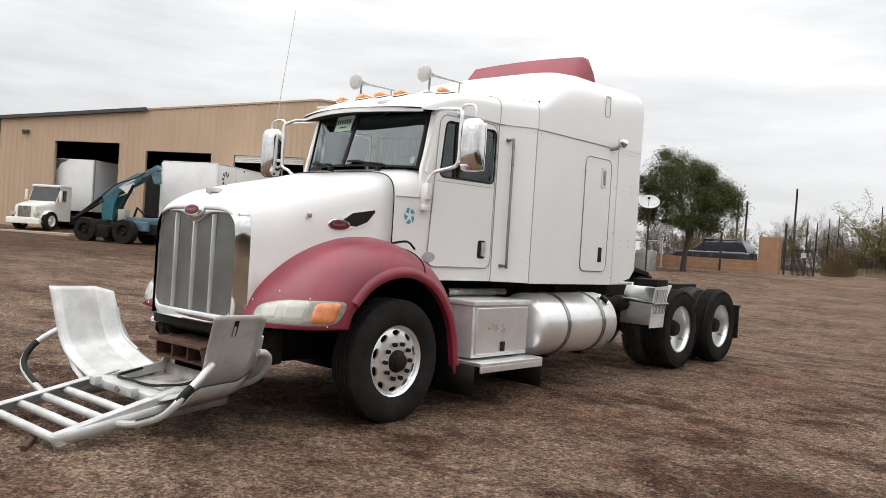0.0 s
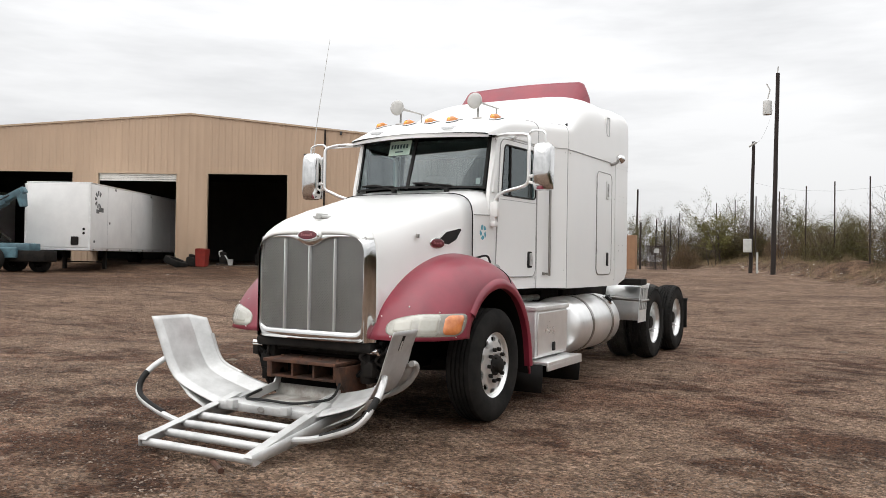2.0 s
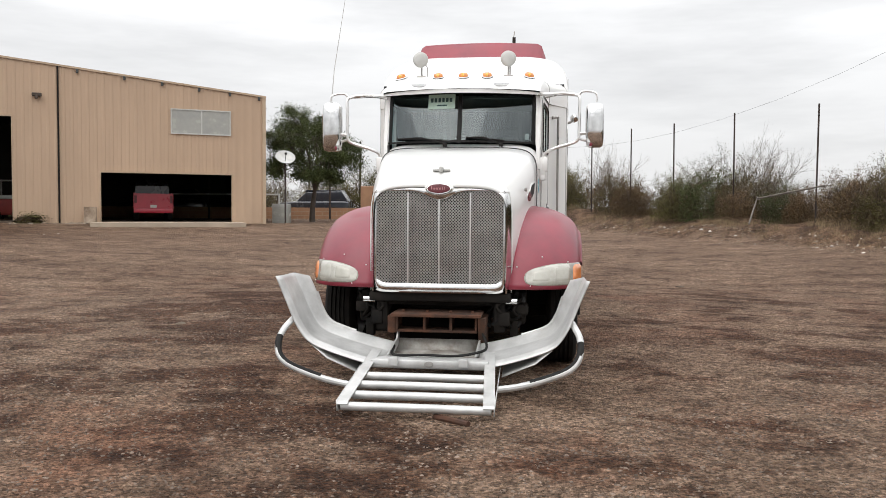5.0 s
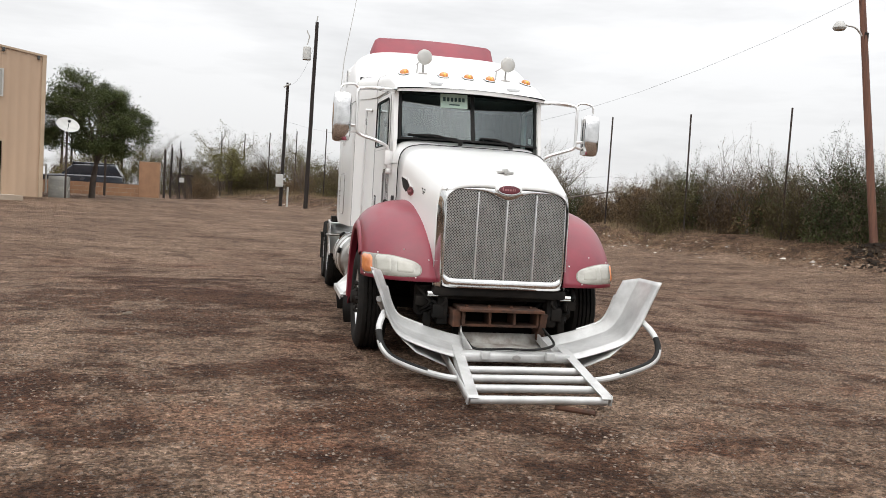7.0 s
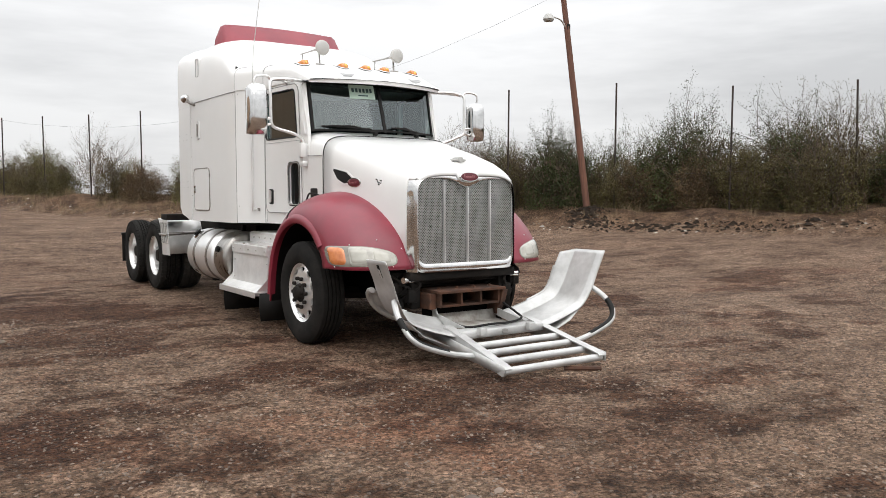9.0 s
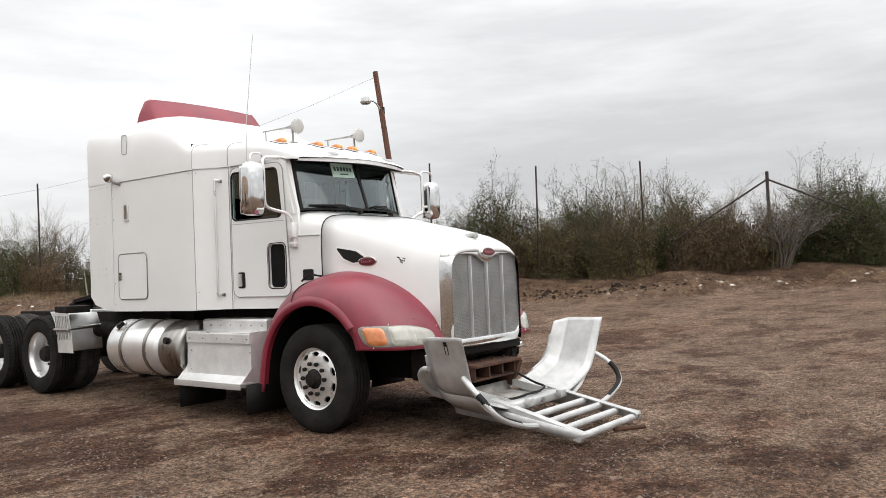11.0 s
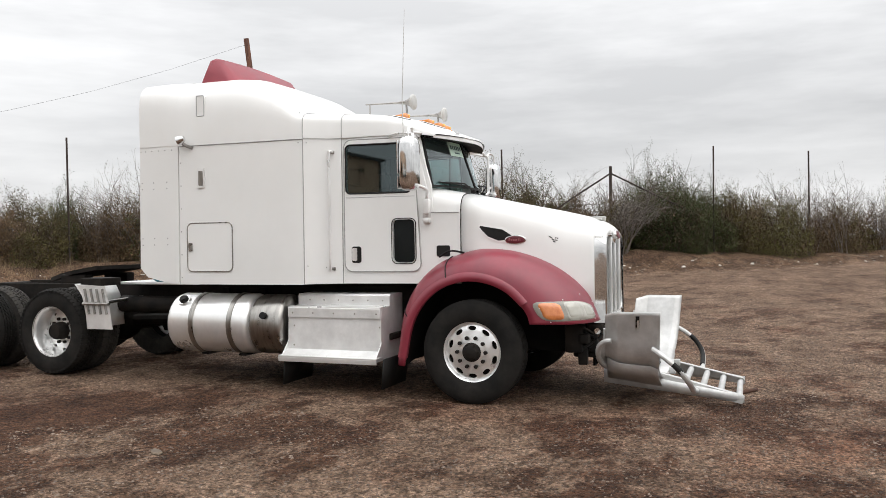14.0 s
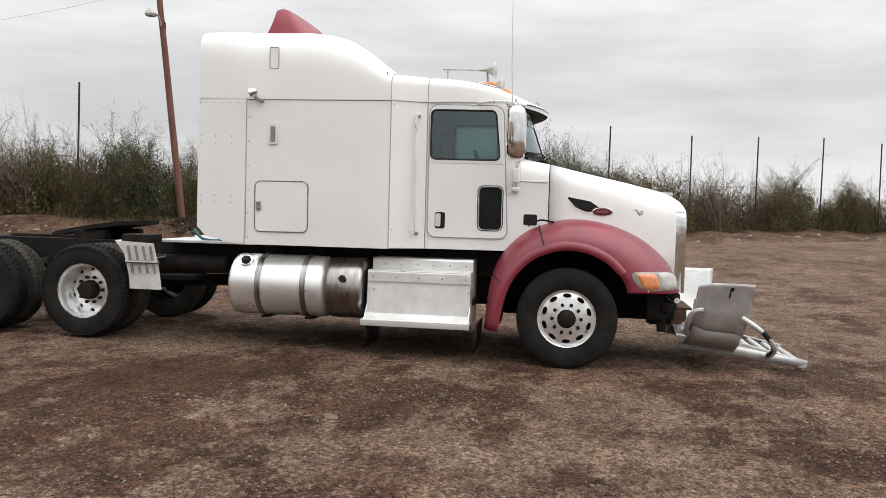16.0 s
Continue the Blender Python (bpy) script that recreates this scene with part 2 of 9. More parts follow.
CARRED = surface("red_pickup_paint", (0.40, 0.012, 0.035), (0.32, 0.010, 0.028), 2, 0.3, coat=0.5)
REDPLASTIC = surface("red_bin", (0.30, 0.03, 0.02), (0.22, 0.025, 0.018), 4, 0.6)
DISHGREY = surface("dish_grey", (0.52, 0.52, 0.50), (0.42, 0.42, 0.40), 4, 0.5)
WINGREY = surface("window_grey_panel", (0.36, 0.36, 0.33), (0.30, 0.305, 0.29), 3, 0.25)


FP, FU, FN = Vector((20.73, 2.11)), Vector((-0.506, 0.8625)), Vector((0.8625, 0.506))
FA = radians(28.2)
BU, BN, BOFF = Vector((math.cos(FA), math.sin(FA))), Vector((-math.sin(FA), math.cos(FA))), 29.5


def fence_at(s, d=0.0):
    """A place s along the fence line and d in front of it."""
    return FP + FU * s - FN * d


def shed_at(s, d=0.0):
    """A place s along the shed's front and d in front of it."""
    return BU * s + BN * (BOFF - d)


def ground_material():
    m, nt, b = nodes_of("gravel_dirt")
    n, l = nt.nodes, nt.links
    co = n.new("ShaderNodeTexCoord")

    def noise_at(scale, detail, rough=0.6, stretch=(1, 1, 1), turn=0.0):
        mp = n.new("ShaderNodeMapping")
        mp.inputs["Scale"].default_value = stretch
        mp.inputs["Rotation"].default_value = (0, 0, turn)
        l.new(co.outputs["Object"], mp.inputs["Vector"])
        t = n.new("ShaderNodeTexNoise")
        t.inputs["Scale"].default_value, t.inputs["Detail"].default_value, t.inputs["Roughness"].default_value = scale, detail, rough
        l.new(mp.outputs["Vector"], t.inputs["Vector"])
        return t.outputs["Fac"]

    def ramp(fac, p0, c0, p1, c1):
        r = n.new("ShaderNodeValToRGB")
        r.color_ramp.elements[0].position, r.color_ramp.elements[0].color = p0, (*c0, 1)
        r.color_ramp.elements[1].position, r.color_ramp.elements[1].color = p1, (*c1, 1)
        l.new(fac, r.inputs["Fac"])
        return r.outputs["Color"]

    def mix(kind, fac, a, c):
        x = n.new("ShaderNodeMix")
        x.data_type, x.blend_type = "RGBA", kind
        if isinstance(fac, float):
            x.inputs["Factor"].default_value = fac
        else:
            l.new(fac, x.inputs["Factor"])
        l.new(a, x.inputs["A"])
        l.new(c, x.inputs["B"])
        return x.outputs["Result"]

    base = ramp(noise_at(0.30, 10, 0.68), 0.34, (0.220, 0.157, 0.119), 0.68, (0.326, 0.246, 0.192))
    # damp stretches lie along the truck's right side and before its guard
    wetness = noise_at(0.62, 12, 0.72, (0.8, 1.15, 1), 0.7)
    for (sx, sy), r0, r1, deep, dry in (((-3.1, 3.0), 0.7, 2.9, -0.085, 0.022), ((-0.3, -3.1), 0.6, 2.8, -0.038, 0.004)):
        spot = n.new("ShaderNodeVectorMath")
        spot.operation = "DISTANCE"
        spot.inputs[1].default_value = (sx, sy, 0)
        l.new(co.outputs["Object"], spot.inputs[0])
        soak = n.new("ShaderNodeMapRange")
        soak.interpolation_type = "SMOOTHSTEP"
        soak.inputs["From Min"].default_value, soak.inputs["From Max"].default_value = r0, r1
        soak.inputs["To Min"].default_value, soak.inputs["To Max"].default_value = deep, dry
        l.new(spot.outputs["Value"], soak.inputs["Value"])
        add = n.new("ShaderNodeMath")
        l.new(wetness, add.inputs[0])
        l.new(soak.outputs["Result"], add.inputs[1])
        wetness = add.outputs["Value"]
    # and a muddy one before the workshop's open bay
    mud = n.new("ShaderNodeVectorMath")
    mud.operation = "DISTANCE"
    mud.inputs[1].default_value = (*shed_at(-17.0, 5.0), 0)
    l.new(co.outputs["Object"], mud.inputs[0])
    rag = n.new("ShaderNodeMath")
    rag.operation = "MULTIPLY_ADD"
    rag.inputs[1].default_value = 5.0
    l.new(noise_at(0.5, 8, 0.7), rag.inputs[0])
    l.new(mud.outputs["Value"], rag.inputs[2])
    mfac = n.new("ShaderNodeMapRange")
    mfac.interpolation_type = "SMOOTHSTEP"
    mfac.inputs["From Min"].default_value, mfac.inputs["From Max"].default_value = 10.5, 17.0
    mfac.inputs["To Min"].default_value, mfac.inputs["To Max"].default_value = 1.0, 0.0
    l.new(rag.outputs["Value"], mfac.inputs["Value"])
    mudcol = ramp(noise_at(1.1, 8, 0.7), 0.35, (0.38, 0.32, 0.27), 0.65, (0.70, 0.62, 0.55))
    damp = ramp(wetness, 0.455, (0.40, 0.295, 0.24), 0.515, (1.0, 1.0, 1.0))
    red = ramp(noise_at(0.40, 11, 0.70, (1, 1, 1), 1.9), 0.50, (1.02, 1.02, 1.02), 0.66, (0.82, 0.625, 0.55))
    lumps = ramp(noise_at(5.5, 8, 0.72), 0.36, (0.72, 0.69, 0.66), 0.58, (1.06, 1.05, 1.04))
    # churned clods and scuffs, a hand to an arm long
    scuffs = ramp(noise_at(1.9, 9, 0.70, (0.9, 1.1, 1), 2.1), 0.40, (0.58, 0.53, 0.49), 0.50, (1.05, 1.045, 1.04))
    # tan dirt on the bank below the fence
    geo = n.new("ShaderNodeVectorMath")
    geo.operation = "DOT_PRODUCT"
    geo.inputs[1].default_value = (-FN.x, -FN.y, 0)
    l.new(co.outputs["Object"], geo.inputs[0])
    wob = n.new("ShaderNodeMath")
    wob.operation = "MULTIPLY_ADD"
    wob.inputs[1].default_value = 3.6
    l.new(noise_at(0.7, 8, 0.65), wob.inputs[0])
    l.new(geo.outputs["Value"], wob.inputs[2])
    edge = n.new("ShaderNodeMapRange")
    off = -FN.dot(FP)
    edge.inputs["From Min"].default_value, edge.inputs["From Max"].default_value = off + 3.6, off + 4.2
    edge.inputs["To Min"].default_value, edge.inputs["To Max"].default_value = 1.0, 0.0
    l.new(wob.outputs["Value"], edge.inputs["Value"])
    tan = ramp(noise_at(1.3, 9, 0.7), 0.36, (0.085, 0.052, 0.036), 0.62, (0.252, 0.168, 0.110))
    vor = n.new("ShaderNodeTexVoronoi")
    vor.inputs["Scale"].default_value, vor.inputs["Randomness"].default_value = 48.0, 1.0
    l.new(co.outputs["Object"], vor.inputs["Vector"])
    sep = n.new("ShaderNodeSeparateColor")
    l.new(vor.outputs["Color"], sep.inputs["Color"])
    pebble = ramp(sep.outputs["Red"], 0.10, (0.50, 0.48, 0.46), 0.99, (1.95, 1.93, 1.90))
    grain = ramp(noise_at(46.0, 8, 0.86), 0.36, (0.60, 0.58, 0.56), 0.66, (1.36, 1.36, 1.36))
    # the damp and red patches lie round the truck; farther off the yard is drier, with faint wheel tracks
    ln = n.new("ShaderNodeVectorMath")
    ln.operation = "LENGTH"
    l.new(co.outputs["Object"], ln.inputs[0])
    ragged = n.new("ShaderNodeMath")
    ragged.operation = "MULTIPLY_ADD"
    ragged.inputs[1].default_value = 9.0
    l.new(noise_at(0.25, 6, 0.6), ragged.inputs[0])
    l.new(ln.outputs["Value"], ragged.inputs[2])
    wet = n.new("ShaderNodeMapRange")
    wet.inputs["From Min"].default_value, wet.inputs["From Max"].default_value = 11.0, 18.0
    wet.inputs["To Min"].default_value, wet.inputs["To Max"].default_value = 1.0, 0.12
    l.new(ragged.outputs["Value"], wet.inputs["Value"])
    tracks = ramp(noise_at(0.9, 11, 0.74, (0.45, 1.3, 1), 2.1), 0.37, (0.72, 0.67, 0.63), 0.56, (1.13, 1.105, 1.08))
    c = mix("MULTIPLY", wet.outputs["Result"], base, damp)
    c = mix("MULTIPLY", wet.outputs["Result"], c, red)
    c = mix("MULTIPLY", 1.0, c, tracks)
    c = mix("MULTIPLY", mfac.outputs["Result"], c, mudcol)
    c = mix("MIX", edge.outputs["Result"], c, tan)
    c = mix("MULTIPLY", 1.0, c, lumps)
    c = mix("MULTIPLY", 0.85, c, scuffs)
    clod = n.new("ShaderNodeTexVoronoi")
    clod.inputs["Scale"].default_value = 17.0
    warp = n.new("ShaderNodeVectorMath")
    warp.operation = "MULTIPLY_ADD"
    warp.inputs[1].default_value = (0.10, 0.10, 0.10)
    wn = n.new("ShaderNodeTexNoise")
    wn.inputs["Scale"].default_value, wn.inputs["Detail"].default_value = 14.0, 5
    l.new(co.outputs["Object"], wn.inputs["Vector"])
    l.new(wn.outputs["Color"], warp.inputs[0])
    l.new(co.outputs["Object"], warp.inputs[2])
    l.new(warp.outputs["Vector"], clod.inputs["Vector"])
    # shade in the crevices between clods, put into the colour
    clod_shade = ramp(clod.outputs["Distance"], 0.08, (1.12, 1.12, 1.11), 0.74, (0.62, 0.585, 0.55))
    c = mix("MULTIPLY", 0.9, c, clod_shade)
    c = mix("MULTIPLY", 0.85, c, pebble)
    c = mix("MULTIPLY", 0.9, c, grain)
    l.new(c, b.inputs["Base Color"])
    b.inputs["Roughness"].default_value = 0.92
    b.inputs["Specular IOR Level"].default_value = 0.25
    bp = n.new("ShaderNodeBump")
    bp.inputs["Strength"].default_value, bp.inputs["Distance"].default_value = 1.0, 0.026
    bp2 = n.new("ShaderNodeBump")
    bp2.inputs["Strength"].default_value, bp2.inputs["Distance"].default_value = 0.9, 0.07
    bp.invert = True
    l.new(vor.outputs["Distance"], bp.inputs["Height"])
    l.new(noise_at(9.0, 9, 0.72), bp2.inputs["Height"])
    bp4 = n.new("ShaderNodeBump")
    bp4.inputs["Strength"].default_value, bp4.inputs["Distance"].default_value = 0.8, 0.16
    l.new(noise_at(1.9, 9, 0.70, (0.9, 1.1, 1), 2.1), bp4.inputs["Height"])
    l.new(bp4.outputs["Normal"], bp2.inputs["Normal"])
    bp3 = n.new("ShaderNodeBump")
    bp3.invert = True
    bp3.inputs["Strength"].default_value, bp3.inputs["Distance"].default_value = 1.0, 0.06
    l.new(clod.outputs["Distance"], bp3.inputs["Height"])
    l.new(bp2.outputs["Normal"], bp3.inputs["Normal"])
    l.new(bp3.outputs["Normal"], bp.inputs["Normal"])
    l.new(bp.outputs["Normal"], b.inputs["Normal"])
    return m


GROUND = ground_material()


# ---- mesh helpers ----
def part(name, bm, material, parent=None, label="", smooth=32, mats=()):
    """Links a bmesh as one mesh object, under parent if one is given."""
    me = bpy.data.meshes.new(name)
    bmesh.ops.recalc_face_normals(bm, faces=bm.faces)
    for f in bm.faces:
        f.smooth = smooth > 0
    bm.to_mesh(me)
    bm.free()
    if smooth > 0:
        me.set_sharp_from_angle(angle=radians(smooth))
    me.materials.append(material)
    for x in mats:
        me.materials.append(x)
    ob = new(name, me)
    ob.parent = parent
    if label:
        tagged(ob, label)
    return ob


def thicken(ob, t):
    """Gives a thin sheet its thickness."""
    so = ob.modifiers.new("thickness", "SOLIDIFY")
    so.thickness, so.offset = t, -1.0
    return ob


def empty(name, at=(0, 0, 0), turn=0.0, **tags):
    ob = new(name)
    ob.matrix_basis = pose(*at, 0, 0, turn)
    return tagged(ob, **tags)


def box(bm, x0, x1, y0, y1, z0, z1, bevel=0.0, seg=2, turn=None):
    vs = [bm.verts.new((x, y, z)) for x in (x0, x1) for y in (y0, y1) for z in (z0, z1)]
    fs = [bm.faces.new([vs[i] for i in q]) for q in ((0, 1, 3, 2), (4, 6, 7, 5), (0, 4, 5, 1), (2, 3, 7, 6), (0, 2, 6, 4), (1, 5, 7, 3))]
    if turn is not None:
        for v in vs:
            v.co = turn @ v.co
    if bevel:
        es = list({e for f in fs for e in f.edges})
        bmesh.ops.bevel(bm, geom=es, offset=bevel, segments=seg, affect="EDGES", profile=0.5)
    return bm


def grid(bm, rows, wrap=False, cap=False):
    """Quads over rows of points; wrap joins each row's ends; cap closes the first and last row."""
    vs = [[bm.verts.new(p) for p in r] for r in rows]
    for a, b in zip(vs, vs[1:]):
        k = len(a)
        for j in range(k if wrap else k - 1):
            q = [a[j], a[(j + 1) % k], b[(j + 1) % k], b[j]]
            bm.faces.new(q)
    if cap:
        bm.faces.new(vs[0])
        bm.faces.new(vs[-1][::-1])
    return bm


def tube(bm, pts, r, seg=8, cap=True, taper=None):
    """A round bar along a polyline."""
    pts = [Vector(p) for p in pts]
    rows, ref = [], None
    for i, p in enumerate(pts):
        d = (pts[min(i + 1, len(pts) - 1)] - pts[max(i - 1, 0)]).normalized()
        if ref is None:
            ref = d.orthogonal().normalized()
        ref = (ref - d * ref.dot(d))
        ref = ref.normalized() if ref.length > 1e-6 else d.orthogonal().normalized()
        side = d.cross(ref)
        rr = r if taper is None else r + (taper - r) * i / (len(pts) - 1)
        rows.append([p + (ref * math.cos(a) + side * math.sin(a)) * rr for a in [2 * math.pi * k / seg for k in range(seg)]])
    return grid(bm, rows, True, cap)


def curve_pts(pts, n=6):
    """Catmull-Rom through the points."""
    p = [Vector(q) for q in pts]
    p = [2 * p[0] - p[1]] + p + [2 * p[-1] - p[-2]]
    out = []
    for i in range(1, len(p) - 2):
        for k in range(n):
            t = k / n
            out.append(0.5 * (2 * p[i] + (p[i + 1] - p[i - 1]) * t + (2 * p[i - 1] - 5 * p[i] + 4 * p[i + 1] - p[i + 2]) * t * t + (3 * p[i] - p[i - 1] - 3 * p[i + 1] + p[i + 2]) * t ** 3))
    return out + [p[-2]]


def revolve(bm, prof, seg=48, wrap=False):
    """Turns (radius, x) points round the x axis."""
    rows = []
    for k in range(seg + 1):
        a = 2 * math.pi * k / seg
        rows.append([(x, r * math.cos(a), r * math.sin(a)) for r, x in prof])
    grid(bm, rows, wrap)
    bmesh.ops.remove_doubles(bm, verts=bm.verts, dist=1e-5)
    return bm


def rrect(a0, a1, b0, b1, r, n=5):
    """Rounded rectangle as a closed list of 2D points."""
    out = []
    for ca, cb, s in ((a1 - r, b1 - r, 0), (a0 + r, b1 - r, 90), (a0 + r, b0 + r, 180), (a1 - r, b0 + r, 270)):
        for k in range(n + 1):
            t = radians(s + 90 * k / n)
            out.append((ca + r * math.cos(t), cb + r * math.sin(t)))
    return out


def holed(bm, outer, holes, put, thick, cuts=0):
    """A plate with openings: 2D loops, put(a, b, depth) gives the place."""
    edges = []
    for loop in [outer, *holes]:
        vs = [bm.verts.new((a, b, 0)) for a, b in loop]
        edges += [bm.edges.new((vs[i], vs[(i + 1) % len(vs)])) for i in range(len(vs))]
    got = bmesh.ops.triangle_fill(bm, use_beauty=True, use_dissolve=False, edges=edges)
    faces = [g for g in got["geom"] if isinstance(g, bmesh.types.BMFace)]
    ext = bmesh.ops.extrude_face_region(bm, geom=faces)
    top = [g for g in ext["geom"] if isinstance(g, bmesh.types.BMVert)]
    tops = set(top)
    for v in {v for f in bm.faces for v in f.verts}:
        a, b = v.co.x, v.co.y
        v.co = put(a, b, thick if v in tops else 0.0)
    return bm


def prism(bm, loop, put, d0, d1):
    """A closed solid over a 2D loop between two depths."""
    lo = [bm.verts.new(put(a, b, d0)) for a, b in loop]
    hi = [bm.verts.new(put(a, b, d1)) for a, b in loop]
    bm.faces.new(lo)
    bm.faces.new(hi[::-1])
    for i in range(len(loop)):
        j = (i + 1) % len(loop)
        bm.faces.new((lo[i], lo[j], hi[j], hi[i]))
    return bm


def smoothstep(a, b, x):
    t = min(1, max(0, (x - a) / (b - a)))
    return t * t * (3 - 2 * t)


# ---- ground ----


def ground_z(x, y):
    r = math.hypot(x, y - 2.5)
    near = math.exp(-((r / 6.5) ** 4))
    z = near * 0.010 * max(y, 0) - 0.05 * (1 - near)
    if r > 8:
        z += 1.0 * (1 - math.exp(-(r - 8) / 16))
    # the pad of the shed stands a little higher
    z += 0.20 * smoothstep(4.5, 0.5, BOFF - BN.dot(Vector((x, y))))
    d = FN.dot(FP) - FN.dot(Vector((x, y)))
    s = FU.dot(Vector((x, y)) - FP)
    if s < 62:
        k = smoothstep(2.6, 0.4, d + 0.6 * noise.noise(Vector((x * 0.35, y * 0.35, 3.0)))) * smoothstep(62, 46, s)
        z += k * (0.60 - 0.30 * smoothstep(-1.5, -8, s) + 0.24 * noise.noise(Vector((x * 0.6, y * 0.6, 0.0))) + 0.12 * noise.noise(Vector((x * 1.7, y * 1.7, 5.0))))
    z += 0.012 * noise.noise(Vector((x * 0.9, y * 0.9, 1.0))) + 0.008 * noise.noise(Vector((x * 3.1, y * 3.1, 2.0)))
    return z


def ground_sheet():
    bm = bmesh.new()
    radii = [0.0] + [0.25 * k for k in range(1, 60)] + [15 + 0.45 * k for k in range(50)]
    while radii[-1] < 3200:
        radii.append(radii[-1] * 1.12)
    seg = 220
    vs = []
    for r in radii:
        row = []
        for k in range(seg):
            a = 2 * math.pi * k / seg
            x, y = r * math.cos(a), 2.5 + r * math.sin(a)
            row.append((x, y, ground_z(x, y)))
        vs.append(row)
    grid(bm, vs[1:], True)
    bm.verts.ensure_lookup_table()
    bm.faces.new([bm.verts[k] for k in range(seg)])
    return tagged(part("ground", bm, GROUND, smooth=80), "brown gravel and dirt yard with damp red-brown patches", "ground", kind="structure")


ground_sheet()


# ---- steel shed ----
def shed():
    root = empty("workshop_building", label="large tan ribbed steel workshop with open truck bays", category="building")
    m = Matrix.LocRotScale(Vector((*(BN * BOFF), 0)), Euler((0, 0, FA)), None)
    root.matrix_basis = m
    ridge, left, right, top = -11.9, -29.6, 2.7, 7.9

    def roof(s):
        return top - (0.098 if s > ridge else 0.074) * abs(s - ridge)

    base = 0.4
    bays = [(-26.2, -22.45, 5.48), (-20.95, -17.35, 5.15), (-16.15, -12.5, 5.12), (-11.05, -7.35, 5.15), (-4.05, 1.26, 2.98)]
    # front wall: piers full height, lintels over the bays
    def wall(bm, s0, s1, z0, t=0.12):
        n = max(1, int((s1 - s0) / 0.30))
        xs = []
        for k in range(n):
            a, w = s0 + (s1 - s0) * k / n, (s1 - s0) / n
            xs += [(a, 0.0), (a + 0.18 * w, 0.0), (a + 0.32 * w, -0.018), (a + 0.53 * w, -0.018), (a + 0.67 * w, 0.0)]
        xs.append((s1, 0.0))
        splits = sorted({x for x, _ in xs} | ({ridge} if s0 < ridge < s1 else set()))
        look_up = dict(xs)
        rows = [[], []]
        for x in splits:
            d = look_up.get(x, 0.0)
            rows[0].append((x, d, z0))
            rows[1].append((x, d, roof(x)))
        grid(bm, rows)
        back = [[(x, t, z0) for x in splits], [(x, t, roof(x)) for x in splits]]
        grid(bm, back)

    edge = left
    for a, b, h in bays + [(right, right, 0)]:
        for s0, s1, z0 in ((edge, a, base), (a, b, h)):
            if s1 - s0 > 0.05:
                bm = bmesh.new()
                wall(bm, s0, s1, z0)
                part("wall_cladding", bm, TIN, root, "tan ribbed steel cladding", smooth=20)
        edge = b
    # jambs, lintel trims, corner trims
    for a, b, h in bays:
        bm = bmesh.new()
        box(bm, a - 0.03, a, -0.015, 0.16, base, h + 0.04)
        box(bm, b, b + 0.03, -0.015, 0.16, base, h + 0.04)
        box(bm, a, b, -0.015, 0.16, h, h + 0.04)
        part("bay_frame", bm, TRIMTAN, root, smooth=0)
    bm = bmesh.new()
    box(bm, left - 0.06, left + 0.10, -0.05, 0.15, base, roof(left) + 0.05)
    part("corner_trim", bm, TRIMDARK, root, smooth=0)
    bm = bmesh.new()
    box(bm, right - 0.10, right + 0.05, -0.05, 0.15, base, roof(right))
    part("corner_trim", bm, TRIMTAN, root, smooth=0)
    # roof edge: dark gutter on the low stretch, thin trim elsewhere
    bm = bmesh.new()
    prism(bm, [(left - 0.25, roof(left) + 0.05), (-21.0, roof(-21.0) + 0.07), (-21.0, roof(-21.0) - 0.10), (left - 0.25, roof(left) - 0.12)], lambda a, b, d: (a, d, b), -0.22, 0.3)
    part("gutter", bm, TRIMDARK, root, "dark green-grey eave gutter", smooth=0)
    bm = bmesh.new()
    prism(bm, [(-21.0, roof(-21.0) + 0.04), (ridge, top + 0.05), (right + 0.06, roof(right) + 0.04), (right + 0.06, roof(right) - 0.04), (ridge, top - 0.03), (-21.0, roof(-21.0) - 0.04)], lambda a, b, d: (a, d, b), -0.06, 0.25)
    part("roof_trim", bm, TRIMTAN, root, smooth=0)
    bm = bmesh.new()
    grid(bm, [[(left - 0.2, y, roof(left)), (ridge, y, top), (right, y, roof(right))] for y in (0.1, 26.0)])
    grid(bm, [[(left - 0.2, y, roof(left) - 0.15), (ridge, y, top - 0.15), (right, y, roof(right) - 0.15)] for y in (0.1, 26.0)])
    part("roof", bm, TRIMTAN, root, smooth=0)
    # other walls, inside and out
    bm = bmesh.new()
    box(bm, left, left + 0.12, 0.16, 26, base, roof(left) - 0.1)
    box(bm, right - 0.12, right, 0.16, 26, base, roof(right) - 0.1)
    box(bm, left + 0.12, right - 0.12, 25.88, 26, base, 6.4)
    part("side_wall", bm, TIN, root, smooth=0)
    # near-black brown lining: side walls, partitions and ceiling behind the bays
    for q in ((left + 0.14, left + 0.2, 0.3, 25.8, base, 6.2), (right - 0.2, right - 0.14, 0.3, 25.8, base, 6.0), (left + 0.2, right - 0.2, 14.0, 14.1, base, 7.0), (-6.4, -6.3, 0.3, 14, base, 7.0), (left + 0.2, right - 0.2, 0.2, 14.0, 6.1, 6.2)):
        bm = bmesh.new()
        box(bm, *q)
        part("lining", bm, INSIDE, root, "dark brown interior wall", smooth=0)
    bm = bmesh.new()
    box(bm, left, right, 0.02, 25, 0.3, 0.93)
    part("bay_floor", bm, MUDFLOOR, root, "dirty oil-stained bay floor", smooth=0)
    bm = bmesh.new()
    box(bm, -4.4, 1.6, -2.2, 0.02, 0.3, 0.91)
